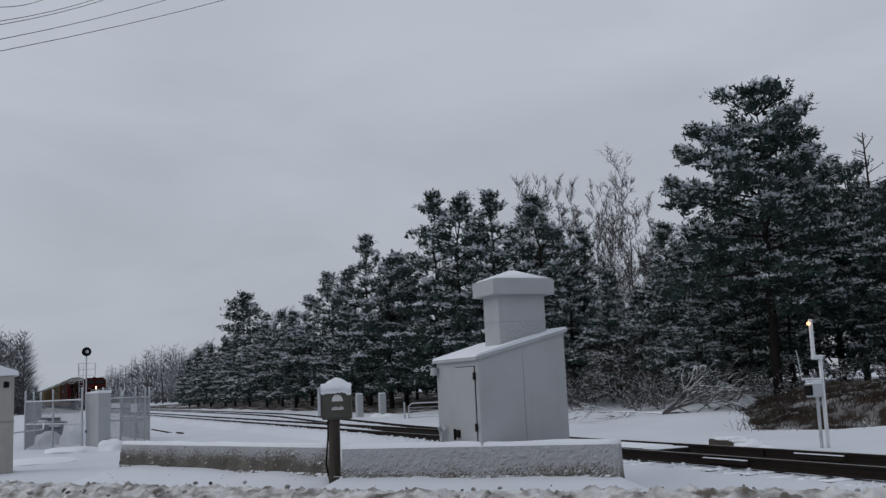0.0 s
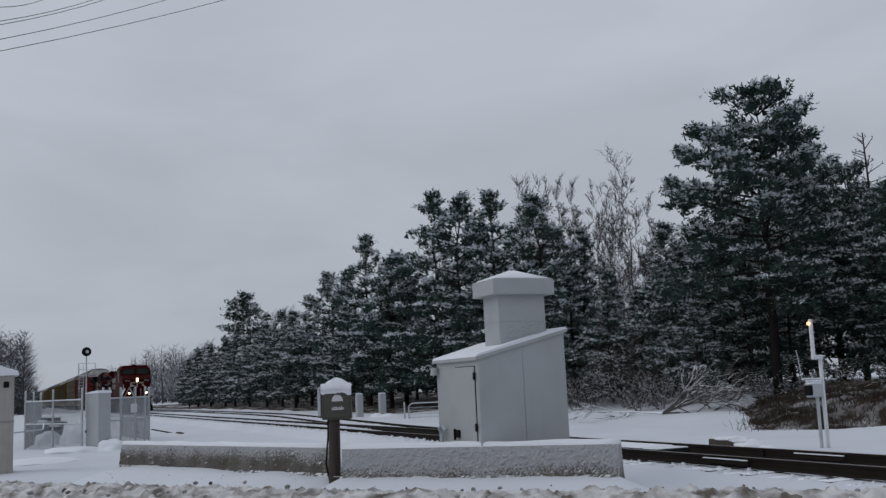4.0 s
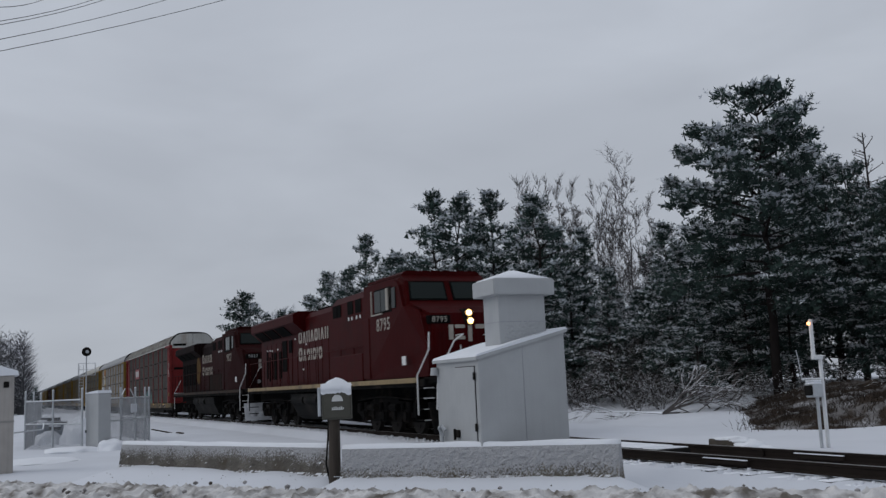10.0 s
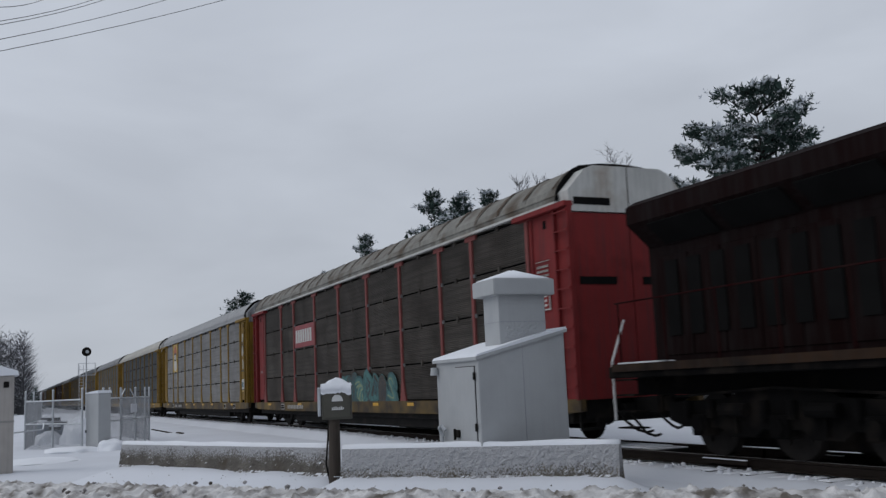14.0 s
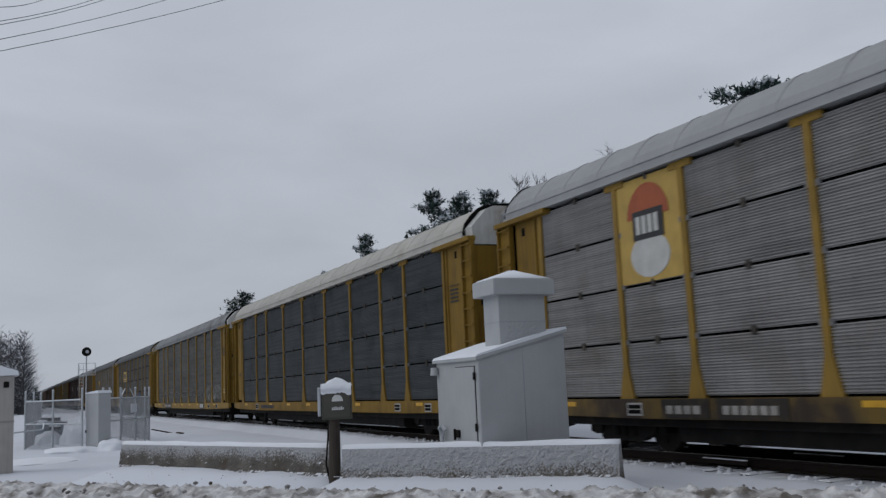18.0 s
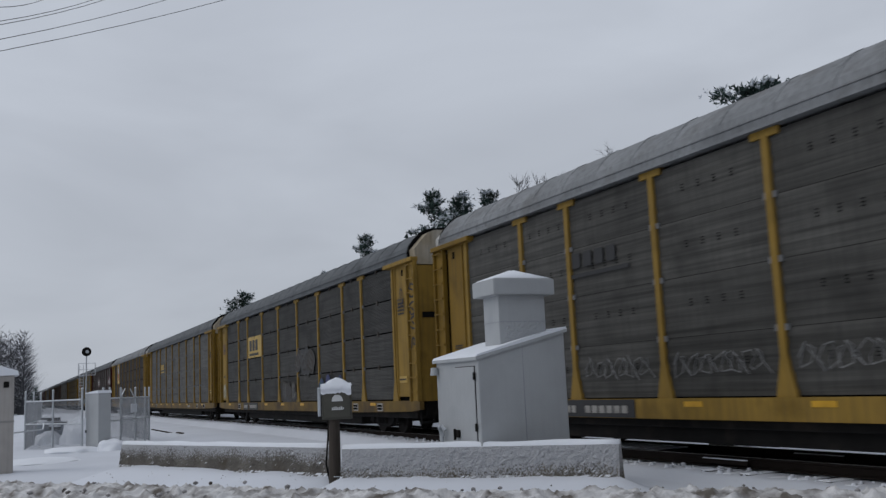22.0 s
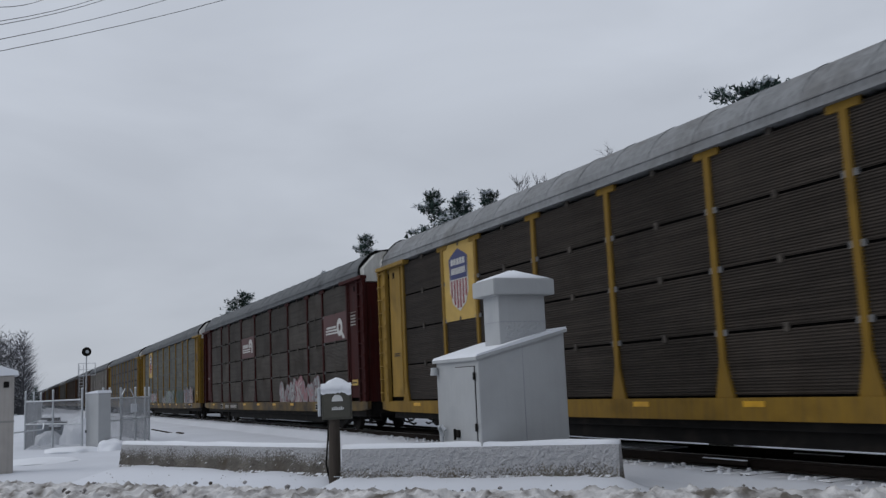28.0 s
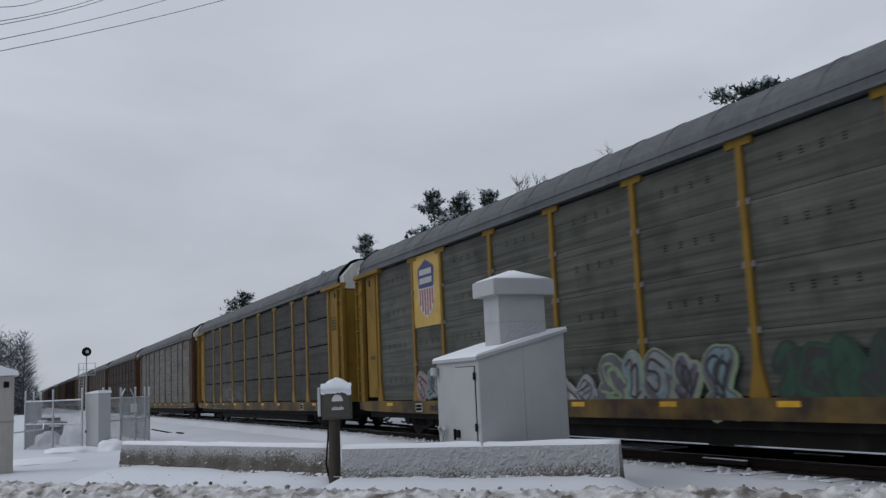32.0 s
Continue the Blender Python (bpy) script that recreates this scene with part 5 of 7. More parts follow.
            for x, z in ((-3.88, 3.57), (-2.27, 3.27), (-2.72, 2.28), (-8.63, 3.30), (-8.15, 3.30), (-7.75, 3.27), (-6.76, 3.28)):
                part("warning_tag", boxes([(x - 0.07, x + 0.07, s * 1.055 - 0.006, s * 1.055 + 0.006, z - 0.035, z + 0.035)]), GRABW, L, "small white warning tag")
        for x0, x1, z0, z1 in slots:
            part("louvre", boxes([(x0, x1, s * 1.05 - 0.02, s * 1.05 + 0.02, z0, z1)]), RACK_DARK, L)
        part("equipment_box", boxes([(2.3, 5.7, s * 1.36 - 0.14, s * 1.36 + 0.14, 1.64, 2.55)], 0.03), GRIME if emblem else red, L)
        part("marker_patches", boxes([(x, x + 0.10, s * 1.235 - 0.01, s * 1.235 + 0.01, 3.74, 3.86) for x in (3.62, 3.95, 4.45, 4.82)]), GRABW, L)
        bm = bmesh.new()
        pipe(bm, [(-10.5, s * 1.46, 2.78), (5.7, s * 1.46, 2.78)], 0.017, 5)
        for i in range(13):
            x = -10.4 + i * 1.38
            pipe(bm, [(x, s * 1.46, 1.6), (x, s * 1.46, 2.78)], 0.017, 5)
        part("side_handrail", bm, red, L)
        # two rows of plain cream shapes
        start = -2.30 if emblem else -3.36
        for row, z in (("OTVTOITV", 3.62), ("OTOIOIO", 2.90)):
            x = start
            for i, form in enumerate(row):
                big = i == 0
                wd, h = (0.49 if big else 0.12 if form == "I" else 0.41), (0.53 if big else 0.45)
                mx = (x + wd / 2) if s < 0 else -(x + wd / 2) + 2 * start + 4.35
                z0 = z - 0.28
                # ring, wedge, pair of uprights or single bar
                if form == "O":
                    out = [[(0.0, 0), (-0.32, 0), (-0.5, 0.18), (-0.5, 0.82), (-0.32, 1), (0.0, 1), (0.0, 0.76), (-0.16, 0.76), (-0.22, 0.68), (-0.22, 0.32), (-0.16, 0.24), (0.0, 0.24)]]
                    out.append([(-u, v) for u, v in out[0][::-1]])
                elif form == "T":
                    out = [[(-0.5, 0), (-0.24, 0), (0.0, 0.64), (0.24, 0), (0.5, 0), (0.14, 1), (-0.14, 1)]]
                elif form == "V":
                    out = [[(-0.5, 0), (-0.22, 0), (-0.22, 1), (-0.5, 1)], [(0.22, 0), (0.5, 0), (0.5, 1), (0.22, 1)]]
                else:
                    out = [[(-0.5, 0), (0.5, 0), (0.5, 1), (-0.5, 1)]]
                bm = bmesh.new()
                for loop in out:
                    prism(bm, [(mx + u * wd, z0 + v * h) for u, v in loop], s * 1.052 - 0.006, s * 1.052 + 0.006, "y")
                part("letter_shape", bm, LETTER2 if emblem else LETTER, L, "plain cream shape in a row")
                x += wd + 0.14
        if emblem:
            bm = bmesh.new()
            pts = [(-3.65 + 0.66 * math.cos(a) * (1 + 0.12 * math.cos(3 * a)), 2.98 + 0.86 * math.sin(a)) for a in (2 * math.pi * i / 28 for i in range(28))]
            prism(bm, pts, s * 1.05 - 0.006, s * 1.05 + 0.006, "y")
            part("crest", bm, mat("faded_gold", (0.085, 0.048, 0.012), 0.7, var=0.45, scale=3, second=(0.05, 0.02, 0.008), amount=0.5, spec=0.05), L, "faded gold crest")
    # roof fittings
    for name_, r_ in (("exhaust_hood", (-2.6, -1.4, -0.45, 0.45, 4.5, 4.72)), ("roof_hatch", (-0.6, 0.9, -0.5, 0.5, 4.5, 4.64)), ("roof_cover", (3.2, 5.6, -0.7, 0.7, 4.64, 4.74))):
        part(name_, boxes([r_], 0.04), FRAMEK, L)
    for x in (-8.6, -6.6, -4.7):
        part("roof_fan", B(tube, (x, 0, 4.6), (x, 0, 4.7), 0.75, n=20), FRAMEK, L)
    bm = bmesh.new()
    for i in range(3):
        tube(bm, (7.2, -0.15 + 0.15 * i, 4.9), (7.6 - 0.1 * i, -0.15 + 0.15 * i, 4.92), 0.03, 0.07, n=8)
    box(bm, 7.1, 7.3, -0.2, 0.2, 4.8, 4.92)
    part("horn", bm, FRAMEK, L)
    if emblem:
        part("roof_snow", boxes([(6.4, 8.5, -1.0, 1.0, 4.84, 4.88)], 0.02), SNOWSTUCK, L, "thin snow on the cab roof")
    fore = ("cab", "windshield", "side_window", "window_post", "quarter_window", "number_board", "nose_", "lamp_housing", "headlamp", "front_handrail", "horn")
    for o in L.children:
        if o.name.startswith(fore) and not o.name.startswith("cab_door"):
            o.location.x += 0.25
    for x in (6.75, -6.75):
        loco_truck(L, x)
    return L


locomotive("red diesel locomotive with lit headlights and cream lettering", 33.85, "8795", RED, True, False)
locomotive("grimy red diesel locomotive with unlit lamps and gold crest", 11.10, "9827", RED2, False, True)

# ---------------------------------------------------------------- trees
def from_lists(name, vs, fs, material, parent=None, smooth=False, label=""):
    m = bpy.data.meshes.new(name)
    m.from_pydata(vs, [], fs)
    if smooth:
        for f in m.polygons:
            f.use_smooth = True
    return put(name, m, material, parent, label=label)


def limb(vs, fs, p, q, r0, r1, n=5):
    d = q - p
    if d.length < 1e-5:
        return
    u = d.orthogonal().normalized()
    w = d.normalized().cross(u)
    k = len(vs)
    for c, r in ((p, r0), (q, r1)):
        for i in range(n):
            a = 2 * math.pi * i / n
            vs.append(c + u * (r * math.cos(a)) + w * (r * math.sin(a)))
    for i in range(n):
        fs.append((k + i, k + (i + 1) % n, k + n + (i + 1) % n, k + n + i))


def blades(vs, fs, rg, p, way, size, count, flat=0.0):
    """A bottle-brush tuft: short blades standing off a twig; flat > 0 lays them down."""
    for _ in range(count):
        o = p + way * (size * rg.uniform(-0.35, 0.45))
        d = Vector((rg.gauss(0, 1), rg.gauss(0, 1), rg.gauss(0, 1) * (1 - flat))).normalized() + way * 0.7
        d = d.normalized() * size * rg.uniform(0.42, 0.75)
        s = d.cross(Vector((rg.gauss(0, 1) * (1 - flat), rg.gauss(0, 1) * (1 - flat), 1 if flat else rg.gauss(0, 1))))
        s = s.normalized() * size * rg.uniform(0.08, 0.17)
        k = len(vs)
        vs.extend((o - s, o + s, o + d + s * 0.35))
        fs.append((k, k + 1, k + 2))


def snow_pad(vs, fs, rg, p, size, along=None):
    """A small uneven pad of snow lying on a bough."""
    n = 5
    k = len(vs)
    vs.append(p + Vector((rg.gauss(0, 0.1) * size, rg.gauss(0, 0.1) * size, size * 0.30)))
    a0 = rg.uniform(0, 6.28)
    for i in range(n):
        a = a0 + 2 * math.pi * i / n
        r = size * rg.uniform(0.45, 1.05)
        v = Vector((r * math.cos(a), r * math.sin(a), -size * rg.uniform(0.0, 0.3)))
        if along is not None:
            v += along * (v.dot(along) * 0.9)
        vs.append(p + v)
    for i in range(n):
        fs.append((k, k + 1 + i, k + 1 + (i + 1) % n))


def conifer(seed, H, R, bare, shape, step=0.42, size=0.34, count=8, snowy=0.55, label="", dead=True, limbs=(4, 6), fill=1.5):
    """A conifer: trunk, limbs in loose whorls, boughs of needle tufts, snow lying on them.
    bare: height of the clear trunk; shape: 'cone' or 'plume'; fill: spacing of the boughs in tuft sizes."""
    rg = random.Random(seed)
    tr = thing("pine_tree", None, label, "tree", "snowy conifers along the track")
    tv, tf, lv, lf, nv, nf, sv, sf = ([] for _ in range(8))
    pts = [Vector((0, 0, -0.4))]
    for i in range(1, 9):
        z = H * i / 8 * 0.98
        pts.append(Vector((rg.gauss(0, 0.012) * z, rg.gauss(0, 0.012) * z, z)))
    r0 = H * 0.0145 + 0.03
    for i, (a, b) in enumerate(zip(pts, pts[1:])):
        limb(tv, tf, a, b, r0 * (1 - i / 8.4), r0 * (1 - (i + 1) / 8.4), 8)

    def axis(z):
        f = max(0, min(7.999, z / (H * 0.98) * 8))
        i = int(f)
        return pts[i].lerp(pts[i + 1], f - i)

    z = bare
    lean = rg.uniform(0, 6.28)
    while z < H - 0.15:
        u = (z - bare) / (H - bare)
        if shape == "cone":
            prof = (1 - u) ** 0.95 * (0.70 + 0.42 * min(1, u * 5))
        elif shape == "dome":
            prof = (0.78 + 0.22 * math.sin(min(1.0, u * 2.6) * math.pi / 2)) * max(0.03, 1 - max(0.0, (u - 0.15) / 0.87) ** 1.8) ** 0.72
        else:
            prof = (0.74 + 0.26 * math.sin(min(1.0, u * 4.0) * math.pi / 2)) * (1 - u) ** 0.85
        prof = max(0.08, prof)
        k = rg.randint(*limbs)
        for j in range(k):
            a = lean + 2 * math.pi * j / k + rg.gauss(0, 0.35)
            Ln = R * prof * rg.choice((rg.uniform(0.40, 0.8), rg.uniform(0.8, 1.22)))
            rise = (0.40 * u - 0.10 if shape == "cone" else 0.62 * u - 0.02) + rg.gauss(0, 0.13)
            if u > 0.85:
                rise += 0.6
            rise = min(rise, (H - z) / max(Ln, 0.1) * 0.8 + 0.05)
            dirv = Vector((math.cos(a), math.sin(a), rise)).normalized()
            p0 = axis(z)
            p1 = p0 + dirv * Ln * 0.55
            p2 = p1 + (dirv + Vector((0, 0, -0.22 + 0.34 * u))).normalized() * Ln * 0.45
            rr = 0.012 + 0.016 * Ln
            limb(lv, lf, p0, p1, rr, rr * 0.6, 4)
            limb(lv, lf, p1, p2, rr * 0.6, rr * 0.2, 4)
            sidew = Vector((-dirv.y, dirv.x, 0)).normalized()
            white = rg.random() < snowy
            if rg.random() < 0.07:
                continue
            thick = 0.10 * Ln + 0.45 * size
            for q in range(max(3, int(0.62 * Ln * Ln / (size * fill) ** 2 + 0.9 * Ln / size * 0.45))):
                f = 0.22 + 0.78 * math.sqrt(rg.random())
                if q == 0:
                    f = 1.0
                c = p0.lerp(p1, f / 0.55) if f < 0.55 else p1.lerp(p2, (f - 0.55) / 0.45)
                w_ = rg.uniform(-1, 1) if q else 0.0
                v_ = rg.uniform(-1, 1) * (1 - 0.5 * w_ * w_)
                side = 0.50 * Ln * f * (1.25 - f) * w_
                hub = c + sidew * side + Vector((0, 0, v_ * thick * (1.15 - 0.6 * f) - abs(side) * 0.18))
                way = (dirv + sidew * w_ * 0.8 + Vector((0, 0, 0.15 + 0.5 * u + 0.3 * v_))).normalized()
                g = size * rg.uniform(0.75, 1.2)
                for _ in range(5):
                    off = Vector((rg.gauss(0, 0.42), rg.gauss(0, 0.42), rg.gauss(0.0, 0.26))) * g
                    blades(nv, nf, rg, hub + off, (way + off * 0.8 / g).normalized(), g * rg.uniform(0.5, 0.85), count)
                for _ in range(2):
                    o = hub + Vector((rg.gauss(0, 0.25), rg.gauss(0, 0.25), rg.gauss(-0.15, 0.12))) * g
                    n_ = len(nv)
                    for i in range(3):
                        nv.append(o + Vector((rg.gauss(0, 1), rg.gauss(0, 1), rg.gauss(0, 0.7))).normalized() * g * 0.55)
                    nf.append((n_, n_ + 1, n_ + 2))
                # snow lies on the upper side of the bough and thins towards its edge
                if rg.random() < (1.0 if white else 0.35) * max(0.0, min(1.0, 0.60 + 1.1 * v_)) * (0.30 + 0.85 * f) * max(0.55, min(1.0, (u + 0.08) * 2.6)):
                    for _ in range(5):
                        off = Vector((rg.gauss(0, 0.40), rg.gauss(0, 0.40), 0)) * g
                        off.z = (0.36 - 0.30 * off.length / g) * g
                        snow_pad(sv, sf, rg, hub + off, g * rg.uniform(0.16, 0.36), (way + off / g).normalized())
                    for _ in range(5):
                        off = Vector((rg.gauss(0, 0.5), rg.gauss(0, 0.5), rg.uniform(0.0, 0.36))) * g
                        blades(sv, sf, rg, hub + off, (way + off * 0.9 / g).normalized(), g * rg.uniform(0.45, 0.8), 4, 0.35)
        z += step * rg.uniform(0.7, 1.25)
        lean += 1.2
    for i in range(7):
        a, zt = rg.uniform(0, 6.28), H * rg.uniform(0.80, 1.0)
        r_ = R * (0.04 + 1.3 * (1 - zt / H)) * rg.uniform(0.4, 1.0)
        tip = axis(zt) + Vector((math.cos(a) * r_, math.sin(a) * r_, rg.uniform(-0.1, 0.25)))
        limb(lv, lf, axis(zt - 0.5), tip, 0.02, 0.008, 4)
        for j in range(4):
            blades(nv, nf, rg, tip + Vector((0, 0, -0.16 * j)), Vector((0, 0, 1)), size * 0.85, 7)
    for i in range(4):
        blades(nv, nf, rg, axis(H) + Vector((0, 0, -0.25 * i * size)), Vector((0, 0, 1)), size * 0.9, 9)
    if dead:
        for i in range(14):
            zz = rg.uniform(0.8, max(1.0, bare))
            a = rg.uniform(0, 6.28)
            limb(lv, lf, axis(zz), axis(zz) + Vector((math.cos(a), math.sin(a), rg.uniform(-0.3, 0.2))) * rg.uniform(0.4, 1.6), 0.025, 0.006, 4)
    from_lists("trunk", tv, tf, BARK, tr, True)
    tagged(from_lists("branchwork", lv, lf, BARK, tr), kind="stuff")
    tagged(from_lists("crown", nv, nf, NEEDLE, tr, label="dark green needle tufts"), kind="stuff")
    tagged(from_lists("bough_snow", sv, sf, TREE_SNOW, tr, label="fresh snow lying on the boughs"), kind="stuff")
    return tr


def branch_out(vs, fs, rg, p, d, ln, r, depth, spread=0.5, up=0.12):
    n = 3
    q = p
    for i in range(n):
        d2 = (d + Vector((rg.gauss(0, 0.12), rg.gauss(0, 0.12), rg.gauss(up * 0.5, 0.08)))).normalized()
        e = q + d2 * ln / n
        limb(vs, fs, q, e, r * (1 - 0.22 * i), r * (1 - 0.22 * (i + 1)), 5 if depth > 2 else 3)
        q, d = e, d2
        if depth > 0:
            for _ in range(1 if depth < 3 and i == 0 else 2):
                if rg.random() < 0.92:
                    s = (d + Vector((rg.gauss(0, 1), rg.gauss(0, 1), rg.gauss(up, 0.6))).normalized() * spread * 1.7).normalized()
                    branch_out(vs, fs, rg, q, s, ln * rg.uniform(0.5, 0.72), r * 0.5, depth - 1, spread, up)
        else:
            fine_twigs(vs, fs, rg, q, d, ln * 0.8, spread)


def fine_twigs(vs, fs, rg, p, d, ln, spread):
    """Thin single twigs that fray a branch's end."""
    for _ in range(4):
        s = (d + Vector((rg.gauss(0, 0.6), rg.gauss(0, 0.6), rg.gauss(0.15, 0.5))) * spread * 1.5).normalized() * ln * rg.uniform(0.5, 1.0)
        w = s.cross(Vector((rg.gauss(0, 1), rg.gauss(0, 1), rg.gauss(0, 1)))).normalized() * 0.012
        o = p - d * ln * rg.uniform(0, 0.7)
        k = len(vs)
        vs.extend((o - w, o + w, o + s))
        fs.append((k, k + 1, k + 2))


def bare_tree(seed, H, depth=3, spread=0.42, label="leafless tree with frosted grey-brown twigs", bark=TWIG, clear=0.2, fine=False):
    rg = random.Random(seed)
    tr = thing("bare_tree", None, label, "tree", "leafless trees behind the conifers")
    vs, fs, tv, tf = [], [], [], []
    p, d = Vector((0, 0, -0.4)), Vector((0, 0, 1))
    r = H * (0.0062 if fine else 0.0085)
    n = 14 if fine else 9
    tall = 0.84 if fine else 0.62
    for i in range(n):
        e = p + (d + Vector((rg.gauss(0, 0.05), rg.gauss(0, 0.05), 0))).normalized() * H * tall / n
        limb(tv, tf, p, e, r * (1 - i / (n + 1)), r * (1 - (i + 1) / (n + 1)), 6)
        p = e
        if i / n > clear:
            for _ in range(2 if fine and i > 8 else 1 if fine else 3):
                a = rg.uniform(0, 6.28)
                s = Vector((math.cos(a) * spread * 1.6, math.sin(a) * spread * 1.6, rg.uniform(0.7, 1.3))).normalized()
                branch_out(vs, fs, rg, p, s, H * rg.uniform(0.10, 0.17) * (1.15 - i / n * (0.75 if fine else 0.5)), r * (0.22 if fine else 0.27), depth - 1, spread, 0.3)
    branch_out(vs, fs, rg, p, Vector((0, 0, 1)), H * 0.12, r * 0.15, 2, spread, 0.4)
    from_lists("trunk", tv, tf, bark, tr, True)
    tagged(from_lists("branchwork", vs, fs, bark, tr), kind="stuff")
    return tr


def ground_at(x, y):
    return ground_height(x, y)


def planted(tr, x, y, s=1.0, turn=0.0, copy=True, z=None):
    m = pose(x, y, ground_at(x, y) if z is None else z, 0, 0, turn) @ Matrix.Diagonal((s, s, s, 1))
    if copy:
        return copy_thing(tr, m)
    tr.matrix_basis = m
    return tr



big = conifer(11, 13.6, 4.3, 4.0, "dome", step=0.52, size=0.40, count=8, snowy=0.88, fill=1.40, limbs=(4, 6), label="tall dark pine with snow-dusted boughs and clear lower trunk")
planted(big, -31.9, 18.0, 1.0, 40, copy=False)
KINDS = {
    "a": (conifer(21, 12.0, 4.4, 1.6, "plume", step=0.62, size=0.40, count=7, snowy=0.85, fill=1.4, limbs=(4, 5), label="dense snowy conifer with feathery top"), 12.4),
    "b": (conifer(22, 11.0, 4.2, 1.6, "plume", step=0.60, size=0.42, count=7, snowy=0.85, fill=1.4, limbs=(4, 5), label="dense snowy conifer with feathery top"), 11.6),
    "c": (conifer(23, 13.0, 3.6, 3.3, "dome", step=0.64, size=0.44, count=7, snowy=0.80, fill=1.4, limbs=(4, 5), label="spreading pine with snow on its boughs"), 13.6),
    "d": (conifer(26, 11.0, 3.6, 0.3, "cone", step=0.75, size=0.70, count=4, snowy=0.05, fill=1.5, label="dark conifer deep in the wood"), 11.4),
    "f": (conifer(24, 10.0, 3.3, 1.2, "cone", step=0.56, size=0.52, count=5, snowy=0.75, label="distant snowy conifer in the row along the track"), 10.3),
    "s": (conifer(25, 9.0, 2.0, 0.3, "cone", step=0.42, size=0.34, count=6, snowy=0.8, label="slender young conifer thick with snow"), 9.3),
    "p": (conifer(27, 13.0, 2.9, 6.5, "dome", step=0.5, size=0.55, count=6, snowy=0.2, fill=1.4, label="tall dark pine standing over the far row"), 13.4),
    "t": (bare_tree(31, 14.0, spread=0.68, bark=SLIM, label="tall slender leafless tree with a clear thin trunk", clear=0.34, fine=True), 15.0),
    "u": (bare_tree(32, 13.0, spread=0.50, bark=SLIM, label="leafless tree with upright grey twigs", clear=0.3, fine=True), 14.3),
    "k": (bare_tree(35, 9.0, depth=3, spread=0.62, label="small leafless tree thick with frost"), 8.0),
    "h": (bare_tree(34, 12.0, depth=3, spread=0.6, label="distant frosted leafless tree, its twigs paled for haze", bark=HAZED), 10.5),
}
rg = random.Random(77)
PLANTED = set()


def plant(kind, x, y, h):
    tr, full = KINDS[kind]
    turn = rg.uniform(0, 360)
    if kind not in PLANTED:
        PLANTED.add(kind)
        return planted(tr, x, y, h / full, turn, copy=False)
    return planted(tr, x, y, h / full / tr.scale.x, turn)


# the row of conifers that lines the track, from the clearing into the distance
for kind, x, y, h in (("b", -97.2, 12.0, 9.0), ("a", -93.0, 12.5, 9.6), ("b", -86.4, 12.0, 9.4), ("a", -84.6, 13.0, 10.2), ("b", -76.5, 12.5, 11.8), ("a", -77.1, 14.0, 11.5),
                      ("a", -69.3, 13.0, 13.3), ("b", -62.1, 12.0, 11.2), ("b", -64.4, 14.0, 11.6), ("a", -60.6, 15.0, 15.0), ("b", -54.9, 14.0, 14.2),
                      ("a", -57.6, 17.0, 12.6), ("a", -51.8, 15.0, 13.2), ("a", -49.6, 18.0, 10.5), ("b", -46.3, 15.0, 12.4),
                      ("f", -130.6, 11.0, 8.2), ("f", -124.5, 11.5, 8.4), ("f", -117.8, 12.0, 8.8), ("f", -112.3, 12.0, 8.2), ("f", -105.0, 12.0, 8.2), ("f", -143.3, 12.0, 7.4),
                      ("p", -142.6, 20, 16.6)):
    plant(kind, x, y, h)
# the wood behind and beside the clearing
for kind, x, y, h in (("c", -33.5, 25, 11.0), ("c", -28.0, 21, 8.8), ("c", -36.9, 27, 11.8), ("c", -40.4, 29, 15.0), ("b", -45.3, 23, 10.2), ("a", -46.2, 26, 10.3), ("c", -46.9, 29, 13.1), ("c", -45.4, 33, 13.0),
                      ("s", -52.7, 22, 10.9), ("s", -50.6, 19, 8.9), ("s", -45.4, 19, 7.4), ("c", -28.8, 24, 9.7), ("c", -36.7, 31, 11.0), ("a", -41.5, 25, 9.0), ("b", -38.0, 22.5, 7.5), ("s", -41.0, 17.5, 5.6),
                      ("s", -37.5, 20.5, 5.0), ("d", -33.5, 30, 10.0), ("d", -24.5, 25, 8.5), ("d", -50.0, 31, 10.5), ("s", -47.8, 14.5, 5.0), ("d", -29.0, 28, 9.0), ("d", -20.5, 27, 8.5), ("d", -38.5, 32, 10.0), ("d", -44.5, 29, 9.5), ("d", -55, 20, 9.5), ("d", -60, 20, 9.5), ("d", -66, 19, 9.0), ("d", -72, 18, 8.5), ("d", -26.0, 32, 9.5), ("d", -17.0, 24, 8.0), ("d", -36, 26, 7.5), ("d", -32.0, 27, 6.5), ("d", -41, 22, 6.0), ("d", -28, 23, 5.5), ("d", -23, 22, 5.0), ("d", -80, 17, 8.0), ("d", -90, 18, 8.0), ("c", -24.6, 19.5, 8.6), ("b", -37.5, 16.8, 7.2), ("a", -40.8, 15.6, 6.8), ("b", -43.6, 15.2, 7.6), ("a", -35.2, 19.5, 6.5), ("b", -39.2, 19.2, 8.2), ("a", -46.2, 13.2, 6.0), ("b", -33.6, 15.2, 4.6)):
    plant(kind, x, y, h)
